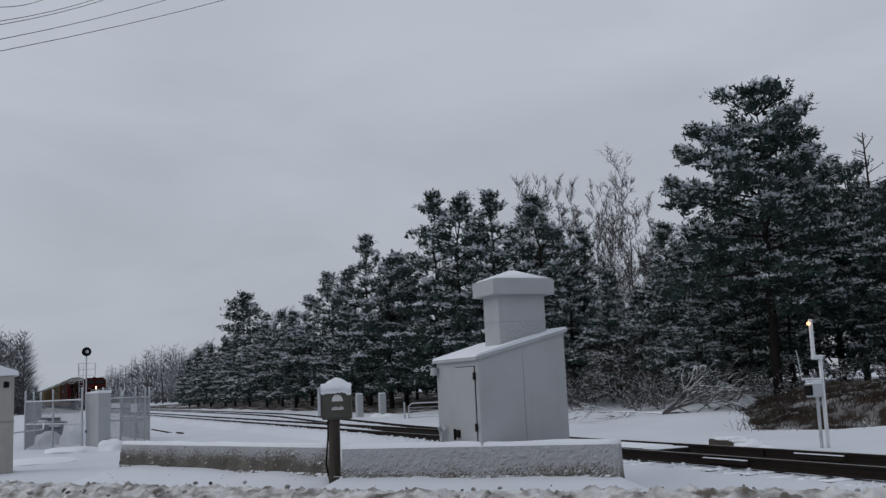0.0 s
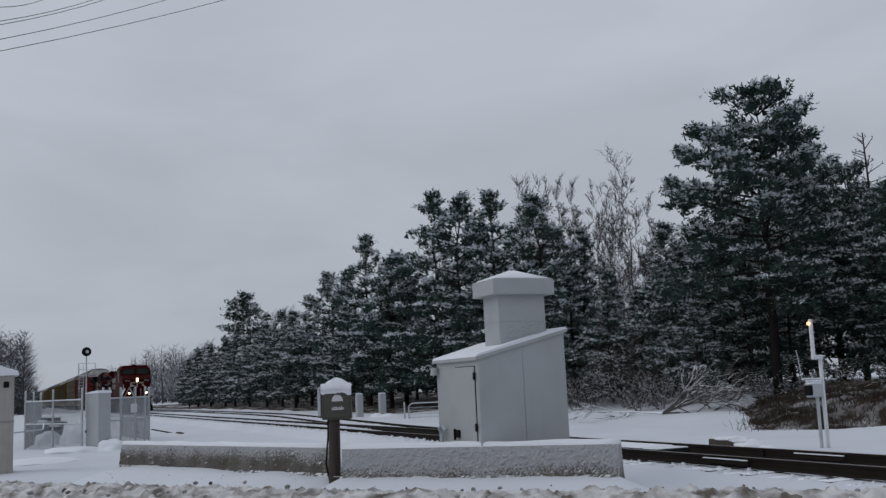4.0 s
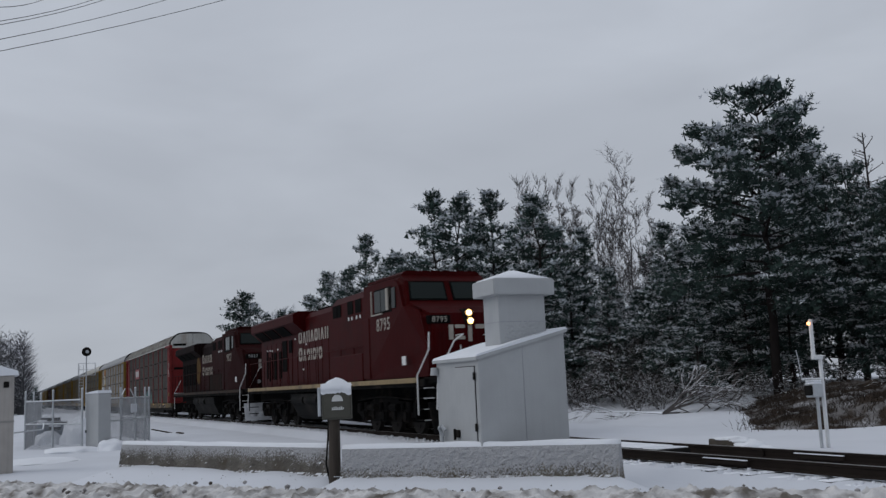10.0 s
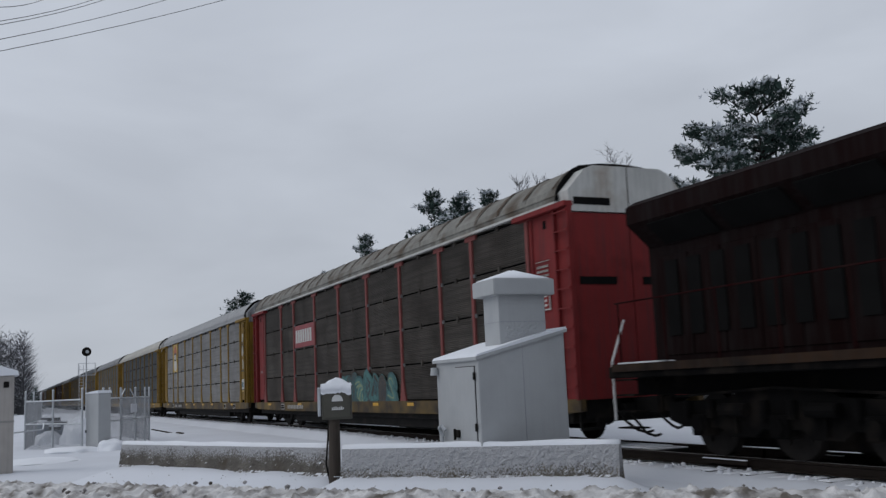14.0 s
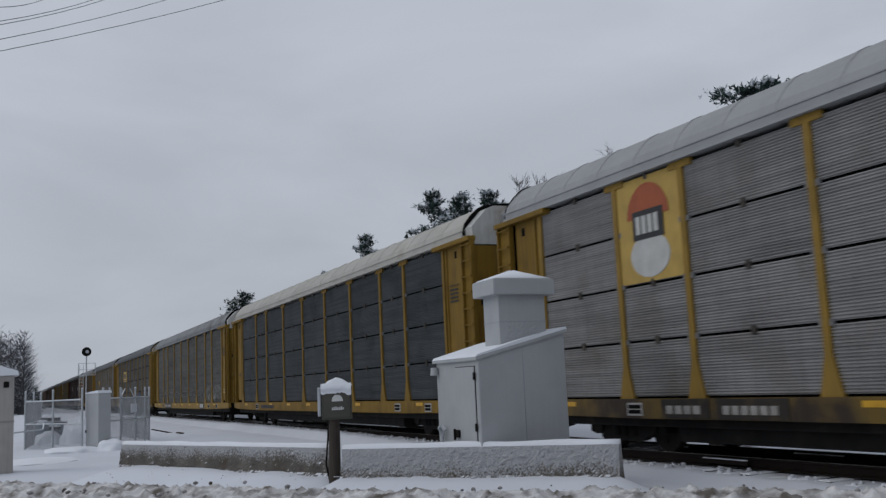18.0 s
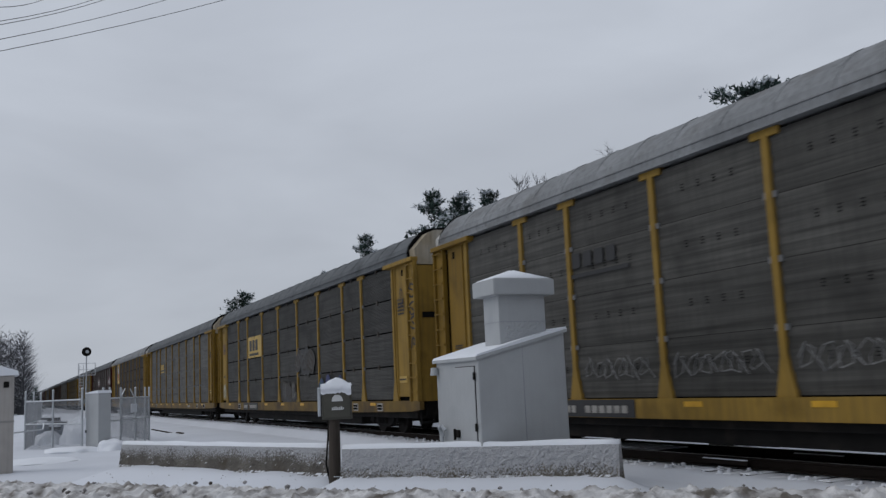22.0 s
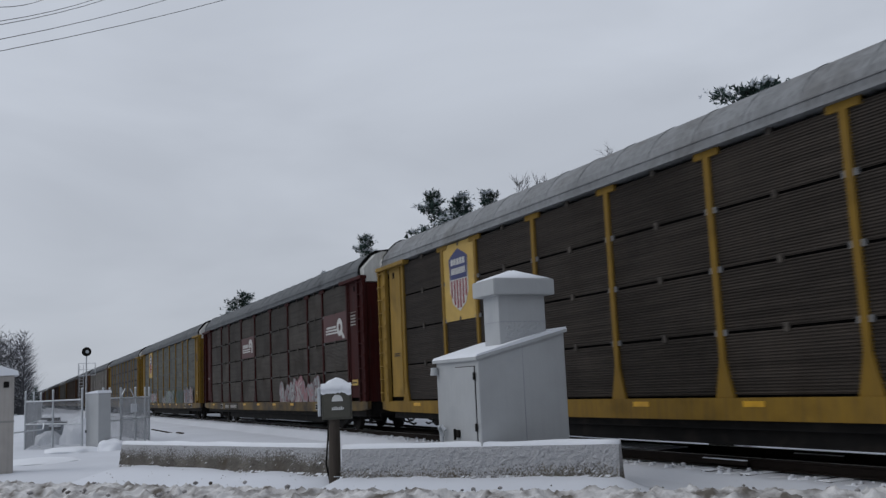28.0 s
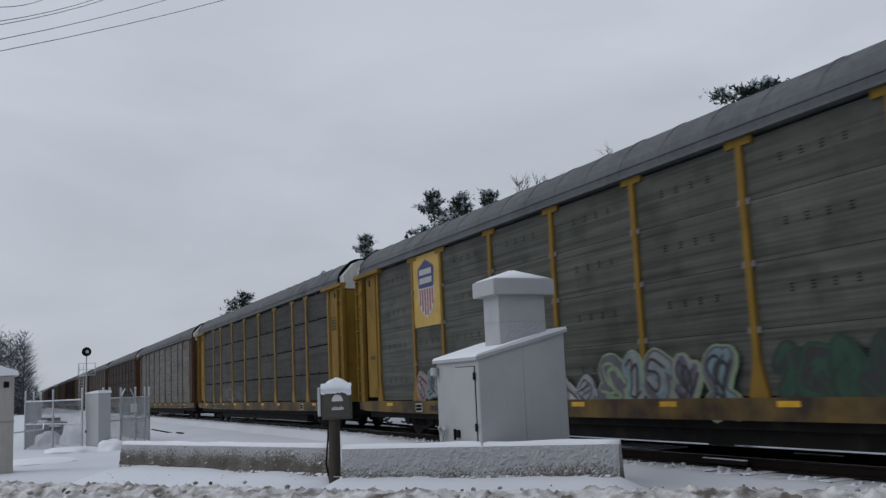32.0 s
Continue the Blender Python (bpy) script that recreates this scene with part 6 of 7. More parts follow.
for kind, x, y, h in (("u", -54.1, 25.0, 14.2), ("u", -51.5, 24.0, 13.0), ("u", -68.7, 27.0, 18.6), ("u", -65.4, 28.0, 18.0),
                      ("h", -239.2, 24.0, 10.7), ("h", -264.4, 30.0, 13.2), ("h", -265.9, 34.0, 15.6), ("h", -257.8, 36.0, 17.5), ("h", -174.5, 30.0, 16.2),
                      ("h", -171.9, 32.0, 17.5), ("h", -295.4, 30.0, 11.7), ("h", -171.4, 34.0, 18.7),
                      ("t", -42.95, 19, 14.2), ("k", -41.2, 20.5, 7.0), ("k", -44.6, 18, 7.5), ("k", -46.0, 21, 9.0), ("k", -43.4, 16.5, 5.5), ("u", -49.6, 25, 13.0), ("u", -56.9, 26, 15.6), ("u", -60.2, 26, 16.5), ("u", -67.0, 26, 18.4), ("u", -63.7, 26, 17.8),
                      ("h", -190, -11.6, 11.0), ("h", -196, -12.8, 12.0), ("h", -202, -10.6, 11.5), ("h", -186, -12.6, 11.0), ("h", -210, -11.6, 12.5), ("h", -205, -13.4, 12.0)):
    plant(kind, x, y, h)


def dead_tree(x, y, H):
    """A thin dead conifer whose bare, frosted tip stands over its neighbours."""
    r2 = random.Random(71)
    t = thing("dead_tree", pose(x, y, ground_height(x, y)), "thin dead conifer with short frosted stubs at the top", "tree")
    tv, tf, lv, lf = [], [], [], []
    limb(tv, tf, Vector((0, 0, -0.4)), Vector((0.1, 0, H * 0.6)), 0.10, 0.06, 6)
    limb(tv, tf, Vector((0.1, 0, H * 0.6)), Vector((0.0, 0, H)), 0.06, 0.025, 6)
    for i in range(26):
        z = H - 0.2 - 0.13 * i + r2.uniform(-0.07, 0.07)
        a = r2.uniform(0, 6.28)
        ln = r2.uniform(0.2, 0.5) + 0.025 * i
        e = Vector((math.cos(a) * ln, math.sin(a) * ln, z + ln * r2.uniform(0.1, 0.7)))
        limb(lv, lf, Vector((0.02, 0, z)), e, 0.028, 0.016, 4)
        blades(lv, lf, r2, e, Vector((0, 0, 1)), 0.16, 8)
    from_lists("trunk", tv, tf, BARK, t, True)
    tagged(from_lists("branchwork", lv, lf, TWIG, t), kind="stuff")


dead_tree(-29.7, 22.0, 11.0)
plant("f", -150, -8.3, 4.2)
plant("f", -158, -8.6, 3.6)


# dark undergrowth closes the wood behind the first row
for i in range(40):
    x = -26 - 4.0 * i
    plant("d", x + rg.uniform(-1.5, 1.5), (21 if x > -75 else 16.5) + rg.uniform(-1.5, 2.5), rg.uniform(4.5, 7.0))


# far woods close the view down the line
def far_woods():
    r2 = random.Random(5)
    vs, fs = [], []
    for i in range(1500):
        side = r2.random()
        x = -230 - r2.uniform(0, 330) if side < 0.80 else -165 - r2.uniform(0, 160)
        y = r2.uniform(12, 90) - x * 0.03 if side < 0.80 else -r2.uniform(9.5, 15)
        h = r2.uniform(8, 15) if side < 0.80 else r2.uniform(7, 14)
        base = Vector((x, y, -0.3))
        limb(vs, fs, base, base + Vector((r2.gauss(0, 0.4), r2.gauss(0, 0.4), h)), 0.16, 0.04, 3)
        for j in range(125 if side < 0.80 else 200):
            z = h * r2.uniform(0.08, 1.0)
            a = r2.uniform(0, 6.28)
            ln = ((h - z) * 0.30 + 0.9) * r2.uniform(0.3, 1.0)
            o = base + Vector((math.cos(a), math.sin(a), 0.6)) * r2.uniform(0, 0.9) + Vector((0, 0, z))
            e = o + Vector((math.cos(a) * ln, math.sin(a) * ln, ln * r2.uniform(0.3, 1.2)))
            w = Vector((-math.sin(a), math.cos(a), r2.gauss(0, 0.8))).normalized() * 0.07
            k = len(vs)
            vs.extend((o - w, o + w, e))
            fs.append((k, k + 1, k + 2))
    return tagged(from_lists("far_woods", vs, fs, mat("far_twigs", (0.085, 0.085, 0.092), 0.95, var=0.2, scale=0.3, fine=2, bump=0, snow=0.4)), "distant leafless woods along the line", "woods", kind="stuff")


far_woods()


# undergrowth at the wood's edge
def frosted_bush(seed, H):
    r2 = random.Random(seed)
    t = thing("frosted_bush", None, "leafless bush bent under fresh snow", "bush", "frosted bushes at the wood's edge")
    vs, fs, sv, sf = [], [], [], []
    for i in range(10):
        a = r2.uniform(0, 6.28)
        d = Vector((math.cos(a) * 0.7, math.sin(a) * 0.7, r2.uniform(0.5, 1.2))).normalized()
        branch_out(vs, fs, r2, Vector((math.cos(a) * 0.2, math.sin(a) * 0.2, -0.1)), d, H * r2.uniform(0.5, 0.8), 0.022, 2, 0.55, -0.05)
    for v in vs[::9]:
        if r2.random() < 0.28 and v.z > 0.3:
            snow_pad(sv, sf, r2, v + Vector((0, 0, 0.03)), r2.uniform(0.03, 0.08))
    tagged(from_lists("branchwork", vs, fs, BRUSH, t), kind="stuff")
    tagged(from_lists("bush_snow", sv, sf, TREE_SNOW, t, True), kind="stuff")
    return t


bush = [frosted_bush(41, 3.0), frosted_bush(42, 2.4), frosted_bush(43, 3.6)]
done = set()
for i, (x, y, s) in enumerate(((-36, 13.5, 0.7), (-33.5, 13, 0.6), (-38, 14.2, 0.8), (-40.5, 13.2, 0.7), (-39, 12.6, 0.5), (-42.5, 12.5, 0.6), (-31, 16.5, 0.5),
                               (-28.5, 17.5, 0.5), (-44, 13, 0.6), (-24, 16.5, 0.5), (-34, 12.2, 0.4), (-20, 15.5, 0.5))):
    b_ = bush[i % 3]
    planted(b_, x, y, s / (b_.scale.x if i % 3 in done else 1), rg.uniform(0, 360), copy=i % 3 in done)
    done.add(i % 3)


def fallen_tree():
    r2 = random.Random(9)
    t = thing("fallen_branch", pose(-30.6, 10.9, ground_at(-30.6, 10.9)), "fallen snow-covered branch leaning at the wood's edge", "branch")
    vs, fs = [], []
    for d in ((0.3, 0.9, 0.55), (0.35, 0.95, 0.36), (0.2, 0.85, 0.66), (0.45, 1.0, 0.15), (0.3, 0.9, 0.45), (0.1, 0.9, 0.26), (-0.3, -0.6, 0.08)):
        branch_out(vs, fs, r2, Vector((0, 0, 0.05)), Vector(d).normalized(), 1.9, 0.055, 2, 0.34, -0.10)
    tagged(from_lists("branchwork", vs, fs, mat("snowy_branch", (0.10, 0.09, 0.085), 0.95, var=0.3, scale=3, bump=0, snow=0.75), t), kind="stuff")
    return t


fallen_tree()


SOIL = mat("brown_bank", (0.040, 0.030, 0.023), 0.95, var=0.4, scale=1.2, fine=12, bump=0.6, second=(0.34, 0.34, 0.35), amount=0.50, spec=0.05)


def bank_z(x, y):
    u = ((x + 21.9) * 0.69 + (y - 5.85) * 0.72 + 0.5 * noise.noise((x * 0.5, y * 0.5, 6))) / 4.0
    v = (y - 5.7 - 0.95 * max(0.0, x + 21.9) + 0.7 * noise.noise((x * 0.6, y * 0.3, 2))) / 3.6
    k = max(0.0, min(1.0, u)) * max(0.0, min(1.0, v))
    k = k * k * (3 - 2 * k)
    return ground_at(x, y) - 0.05 + k * (0.50 + 0.28 * noise.noise((x * 0.7, y * 0.7, 1)) + 0.16 * noise.noise((x * 2.5, y * 2.5, 1)) + 0.05 * noise.noise((x * 6, y * 6, 1)))


def grass_bank():
    vs, fs = [], []
    n, k = 120, 70
    for i in range(n):
        for j in range(k):
            x, y = -33.0 + 24.0 * i / (n - 1), 5.0 + 13.0 * j / (k - 1)
            vs.append((x, y, bank_z(x, y)))
    for i in range(n - 1):
        for j in range(k - 1):
            q = i * k + j
            fs.append((q, q + k, q + k + 1, q + 1))
    tagged(from_lists("earth_bank", vs, fs, SOIL, smooth=True), "low earth bank with brown soil and snow patches", "bank", kind="structure")
    r2 = random.Random(13)
    vs, fs = [], []
    for i in range(34000):
        x, y = r2.uniform(-32.5, -11), 5.2 + 11.0 * r2.random() ** 1.1
        z = bank_z(x, y)
        if z < ground_at(x, y) + r2.uniform(-0.045, 0.05):
            continue
        d = Vector((r2.gauss(0, 0.6), r2.gauss(0, 0.6), 0.7)).normalized() * r2.uniform(0.10, 0.38)
        w = Vector((r2.gauss(0, 1), r2.gauss(0, 1), 0)).normalized() * 0.012
        k2 = len(vs)
        p = Vector((x, y, z - 0.02))
        vs.extend((p - w, p + w, p + d))
        fs.append((k2, k2 + 1, k2 + 2))
    tagged(from_lists("dry_grass", vs, fs, mat("dead_grass", (0.038, 0.030, 0.025), 0.95, var=0.4, scale=1.0, fine=8, bump=0, snow=0.12, spec=0.05)), "flattened brown grass and bracken under the trees", "grass", kind="stuff")


grass_bank()


def forest_floor():
    """Dark sheet with thin snow, standing in for the shade under the conifers."""
    vs, fs = [], []
    n, k = 110, 40
    for i in range(n):
        for j in range(k):
            x, y = -52.0 - 150.0 * i / (n - 1), 9.3 + 22.0 * j / (k - 1)
            edge = min(1.0, (y - 9.6 + 0.7 * noise.noise((x * 0.3, 1, 1))) / 0.8, (-53.0 - x + 2 * noise.noise((1, y * 0.4, 3))) / 2.0)
            vs.append((x, y, ground_at(x, y) + (0.03 if edge > 0 else -0.05) + 0.02 * noise.noise((x, y, 0))))
    for i in range(n - 1):
        for j in range(k - 1):
            q = i * k + j
            fs.append((q, q + 1, q + k + 1, q + k))
    tagged(from_lists("forest_floor", vs, fs, SOIL, smooth=True), "dark sheet with thin snow standing in for shade under the conifers", "ground", kind="structure")


forest_floor()

# ---------------------------------------------------------------- roadside things
def barrier(a, b, z0, zt, label, m_, rough=1.0):
    a, b = Vector(a), Vector(b)
    L = (b - a).length
    ang = math.degrees(math.atan2(b.y - a.y, b.x - a.x))
    t = thing("concrete_barrier", pose(a.x, a.y, z0, 0, 0, ang), label, "barrier", "concrete barriers beside the road")
    h = zt - z0
    bm = bmesh.new()
    out = [(-0.30, 0), (-0.30, 0.08), (-0.15, 0.33), (-0.085, h - 0.04), (-0.06, h), (0.06, h), (0.085, h - 0.04), (0.15, 0.33), (0.30, 0.08), (0.30, 0)]
    n = int(L / 0.25)
    fine_out = []
    for p, q in zip(out, out[1:] + out[:1]):
        k = max(1, int((Vector(q) - Vector(p)).length / 0.035)) if p[0] <= 0 and q[0] <= 0 and p[1] + q[1] > 0.1 else 1
        fine_out += [Vector(p).lerp(Vector(q), i / k) for i in range(k)]
    out = fine_out
    rows = []
    for i in range(int(L / 0.035) + 1):
        x = min(L, 0.035 * i)
        row = []
        for y, z in out:
            lump = 0.0
            if y < 0 and z > 0.05:
                soft_ = min(1.0, (h - z) / 0.12) * 0.75
                c1 = noise.noise((x * 9 + a.x, z * 12, 3.1))
                c2 = noise.noise((x * 17 + a.x, z * 22, 8.4))
                lump = rough * soft_ * (0.034 * max(-0.15, c1) + 0.030 * abs(c2) + 0.008 * noise.noise((x * 38, z * 44, 1)))
            row.append(bm.verts.new((x, y - lump, z)))
        rows.append(row)
    k = len(out)
    for r, s in zip(rows, rows[1:]):
        for i in range(k):
            bm.faces.new((r[i], r[(i + 1) % k], s[(i + 1) % k], s[i]))
    bm.faces.new(rows[0][::-1])
    bm.faces.new(rows[-1])
    bmesh.ops.recalc_face_normals(bm, faces=bm.faces[:])
    part("barrier_body", bm, m_, t)
    # crust of snow on the crest
    bm = bmesh.new()
    rows = []
    for i in range(n + 1):
        x = L * i / n
        w = 0.085 + 0.015 * noise.noise((x * 3, 1, 1))
        d = 0.045 + 0.018 * noise.noise((x * 1.2, 2, 5))
        rows.append([bm.verts.new(p) for p in ((x, -w, h - 0.03), (x, -w * 0.8, h + d * 0.7), (x, 0, h + d), (x, w * 0.8, h + d * 0.7), (x, w, h - 0.03))])
    for r, s in zip(rows, rows[1:]):
        for i in range(4):
            bm.faces.new((r[i], s[i], s[i + 1], r[i + 1]))
    for r in (rows[0], rows[-1]):
        bm.faces.new(r)
    bmesh.ops.recalc_face_normals(bm, faces=bm.faces[:])
    part("crest_snow", bm, SNOW, t, "crust of snow on the crest", smooth=True)
    # drift banked against the foot
    bm = bmesh.new()
    rows = []
    for i in range(-4, n + 5):
        x = L * i / n
        top = 0.30 + 0.07 * noise.noise((x * 0.7, 3, a.y)) + 0.03 * noise.noise((x * 3, 3, 0))
        fade = min(1.0, (i + 4) / 4, (n + 4 - i) / 4)
        rows.append([bm.verts.new((p[0], p[1], -0.14 + fade * (p[2] + 0.14))) for p in ((x, -1.7, -0.10), (x, -0.95, 0.12 + 0.03 * noise.noise((x * 2, 7, 0))), (x, -0.45, top * 0.80), (x, -0.16, top), (x, -0.02, top - 0.03), (x, 0.5, top - 0.12), (x, 1.2, -0.1))])
    for r, s in zip(rows, rows[1:]):
        for i in range(6):
            bm.faces.new((r[i], s[i], s[i + 1], r[i + 1]))
    bmesh.ops.recalc_face_normals(bm, faces=bm.faces[:])
    if bm.faces[0].normal.z < 0:
        bmesh.ops.reverse_faces(bm, faces=bm.faces[:])
    part("foot_drift", bm, GROUND, t, "snow drifted against the foot", smooth=True)
    return t


barrier((-22.56, -9.55), (-16.15, -6.80), -0.33, 0.45, "long weathered concrete road barrier crusted with snow", CONC)
barrier((-15.45, -6.85), (-12.14, -3.67), -0.33, 0.46, "concrete road barrier with wind-blown snow on its face", CONC2, 1.3)

# white equipment shed with a ventilator tower
shed = thing("equipment_shed", pose(-15.24, -5.22, -0.33), "white sheet-metal equipment shed with a capped ventilator tower", "shed")
W_, D_, LO, HI = 1.62, 1.60, 2.11, 2.50
bm = bmesh.new()
vs = [bm.verts.new(p) for p in ((0, 0, 0), (W_, 0, 0), (W_, D_, 0), (0, D_, 0), (0, 0, LO), (W_, 0, LO), (W_, D_, HI), (0, D_, HI))]
for q in ((0, 1, 5, 4), (1, 2, 6, 5), (2, 3, 7, 6), (3, 0, 4, 7), (4, 5, 6, 7), (3, 2, 1, 0)):
    bm.faces.new([vs[i] for i in q])
bmesh.ops.bevel(bm, geom=[e for e in bm.edges if abs(e.verts[0].co.z - e.verts[1].co.z) > 1], offset=0.015, segments=1, affect="EDGES")
part("shed_body", bm, WHITE, shed)
sl = (HI - LO) / D_
bm = bmesh.new()
prism(bm, [(-0.05, LO - 0.05 * sl), (D_ + 0.04, HI + 0.04 * sl), (D_ + 0.04, HI + 0.04 * sl + 0.05), (-0.05, LO - 0.05 * sl + 0.05)], -0.05, W_ + 0.04)
part("roof", bm, WHITE, shed, "white sloping roof with turned edge")
bm = bmesh.new()
prism(bm, [(-0.05, LO - 0.05 * sl + 0.052), (D_ + 0.04, HI + 0.04 * sl + 0.052), (D_ + 0.02, HI + 0.04 * sl + 0.085), (D_ * 0.5, (LO + HI) / 2 + 0.105), (-0.02, LO - 0.05 * sl + 0.09)], -0.05, W_ + 0.04)
part("roof_snow", bm, SNOW, shed, "layer of snow on the roof")
part("door", boxes([(0.80, 1.50, -0.022, 0.0, 0.12, 2.0)], 0.006), WHITE, shed)
part("door_gap", boxes([(0.785, 1.515, -0.008, 0.0, 0.10, 2.012)]), BLACK, shed)
for z in (0.35, 1.05, 1.85):
    part("hinge", boxes([(1.49, 1.54, -0.04, -0.01, z - 0.06, z + 0.06)], 0.006), BLACK, shed)
bm = bmesh.new()
pipe(bm, [(0.29, -0.05, 0.88), (0.24, -0.10, 1.02), (0.34, -0.10, 1.05), (0.40, -0.06, 0.98)], 0.03)
pipe(bm, [(0.27, -0.06, 0.4), (0.27, -0.06, 0.92)], 0.025)
part("cable_elbow", bm, STEEL, shed)
part("door_latch", boxes([(0.76, 0.92, -0.07, -0.02, 0.88, 1.0), (0.80, 0.84, -0.10, -0.06, 0.84, 1.02)], 0.01), BLACK, shed)
bm = bmesh.new()
tube(bm, (0.05, -0.06, 2.03), (0.05, -0.06, 1.90), 0.06, 0.075, n=12)
part("lamp", bm, WHITE, shed, "small white lamp under the eave")
part("wall_seam", boxes([(W_ - 0.002, W_ + 0.006, 0.80, 0.812, 0, LO + 0.2)]), mat("seam_grey", (0.30, 0.31, 0.33), 0.7, bump=0), shed)
TX0, TX1, TY0, TY1 = 0.86, 1.40, 0.53, 1.40
bm = bmesh.new()
box(bm, TX0, TX1, TY0, TY1, 2.05, 3.18, bev=0.01)
tower = part("ventilator_tower", bm, WHITE, shed)
part("tower_seam", boxes([(TX0 - 0.004, TX1 + 0.004, TY0 - 0.004, TY1 + 0.004, 2.70, 2.712)]), mat("seam_grey", (0.30, 0.31, 0.33)), tower)
vs, fs = [], []
for i in range(36):
    for j in range(26):
        y, z = TY0 + 0.04 + (TY1 - TY0 - 0.08) * i / 35, 2.40 + 0.34 * j / 25
        e = min(1.0, i / 5, (35 - i) / 5, j / 4, (25 - j) / 4)
        r_ = noise.noise((y * 16, z * 22, 2)) + 0.6 * noise.noise((y * 34, z * 40, 6))
        vs.append((TX1 - 0.004 + e * max(0.0, 0.010 + 0.016 * r_), y, z))
for i in range(35):
    for j in range(25):
        q = i * 26 + j
        fs.append((q, q + 26, q + 27, q + 1))
me = bpy.data.meshes.new("tower_rime")
me.from_pydata(vs, [], fs)
put("tower_rime", me, WHITE, tower, label="patch of wind-blown rime")
bm = bmesh.new()
c0 = (TX0 - 0.13, TX1 + 0.13, TY0 - 0.13, TY1 + 0.13)
low = [bm.verts.new((x, y, 3.14)) for x, y in ((c0[0], c0[2]), (c0[1], c0[2]), (c0[1], c0[3]), (c0[0], c0[3]))]
top = [bm.verts.new((x, y, 3.40)) for x, y in ((c0[0], c0[2]), (c0[1], c0[2]), (c0[1], c0[3]), (c0[0], c0[3]))]
pk = bm.verts.new(((TX0 + TX1) / 2, (TY0 + TY1) / 2, 3.55))
bm.faces.new(low[::-1])
for i in range(4):
    bm.faces.new((low[i], low[(i + 1) % 4], top[(i + 1) % 4], top[i]))
    bm.faces.new((top[i], top[(i + 1) % 4], pk))
bmesh.ops.bevel(bm, geom=[e for e in bm.edges], offset=0.012, segments=2, affect="EDGES")
part("tower_cap", bm, WHITE, shed, "white hipped cap")
bm = bmesh.new()
tp = [bm.verts.new((x * 1.0, y, 3.415)) for x, y in ((c0[0] + 0.02, c0[2] + 0.02), (c0[1] - 0.02, c0[2] + 0.02), (c0[1] - 0.02, c0[3] - 0.02), (c0[0] + 0.02, c0[3] - 0.02))]
lo_ = [bm.verts.new((v.co.x, v.co.y, 3.39)) for v in tp]
pk = bm.verts.new(((TX0 + TX1) / 2, (TY0 + TY1) / 2, 3.60))
for i in range(4):
    bm.faces.new((lo_[i], lo_[(i + 1) % 4], tp[(i + 1) % 4], tp[i]))
    bm.faces.new((tp[i], tp[(i + 1) % 4], pk))
bmesh.ops.bevel(bm, geom=[e for e in bm.edges], offset=0.03, segments=2, affect="EDGES")
part("cap_snow", bm, SNOW, shed, "snow on the cap", smooth=True)

# meter box on a wooden post between the barriers
OLIVE = mat("olive_box_paint", (0.060, 0.058, 0.046), 0.6, var=0.2, scale=3, fine=25, bump=0.15)
OLDWOOD = mat("old_post_wood", (0.050, 0.040, 0.032), 0.9, var=0.4, scale=3, fine=30, bump=0.5, stretch=(3, 3, 0.5))
ang = 68
mb = thing("meter_box", pose(-15.75, -6.86, -0.33, 0, 0, ang), "dark olive metal box on a wooden post, capped with snow", "meter box")
bm = bmesh.new()
tube(bm, (-0.07, 0.02, 0), (-0.05, 0, 1.28), 0.105, 0.095, n=12)
part("post", bm, OLDWOOD, mb, "weathered wooden post")
part("box_body", boxes([(-0.24, 0.25, -0.16, 0.14, 1.24, 1.80)], 0.012), OLIVE, mb)
part("box_door", boxes([(-0.20, 0.235, -0.185, -0.16, 1.27, 1.78)], 0.008), OLIVE, mb)
part("side_flange", boxes([(-0.31, -0.255, -0.15, 0.05, 1.30, 1.78)], 0.01), STEEL, mb)
bm = bmesh.new()
prism(bm, [(-0.07, 1.54), (0.12, 1.54), (0.10, 1.61), (0.055, 1.645), (-0.02, 1.645), (-0.06, 1.60)], -0.197, -0.185, "y")
part("notice", bm, GRABW, mb, "white warning notice")
part("notice_strip", boxes([(-0.07, 0.12, -0.197, -0.185, 1.40, 1.415)] + [(-0.07 + 0.03 * i, -0.052 + 0.03 * i, -0.197, -0.185, 1.415, 1.44 + 0.008 * (i % 3)) for i in range(7)]), GRABW, mb, "white strip of unreadable marks")
# wet snow: a peaked cap that slumps down the front
vs, fs = [], []
na, nb = 30, 26
for i in range(na):
    for k in range(nb):
        u, v = -0.25 + 0.51 * i / (na - 1), k / (nb - 1)
        wob = 0.022 * noise.noise((u * 12, v * 7, 1)) + 0.010 * noise.noise((u * 30, v * 22, 4))
        edge = max(0.0, 1 - (abs(u - 0.005) / 0.265) ** 4)
        if v < 0.6:
            f = v / 0.6
            y = 0.16 - 0.34 * f
            z = 1.795 + edge * (0.045 + 0.09 * math.exp(-((u - 0.01) / 0.15) ** 2) * math.sin(math.pi * min(1.0, f * 0.62 + 0.12))) + wob
        else:
            f = (v - 0.6) / 0.4
            y = -0.18 - 0.045 * math.sin(min(1.0, f * 1.25) * math.pi * 0.8) + wob * 0.5
            z = 1.84 - f * (0.17 + 0.05 * noise.noise((u * 7, 3, 3)) + 0.02 * noise.noise((u * 22, 3, 3))) + wob * (1 - f)
        vs.append((u, y, z))
for i in range(na - 1):
    for k in range(nb - 1):
        q = i * nb + k
        fs.append((q, q + 1, q + nb + 1, q + nb))
me = bpy.data.meshes.new("box_snow")
me.from_pydata(vs, [], fs)
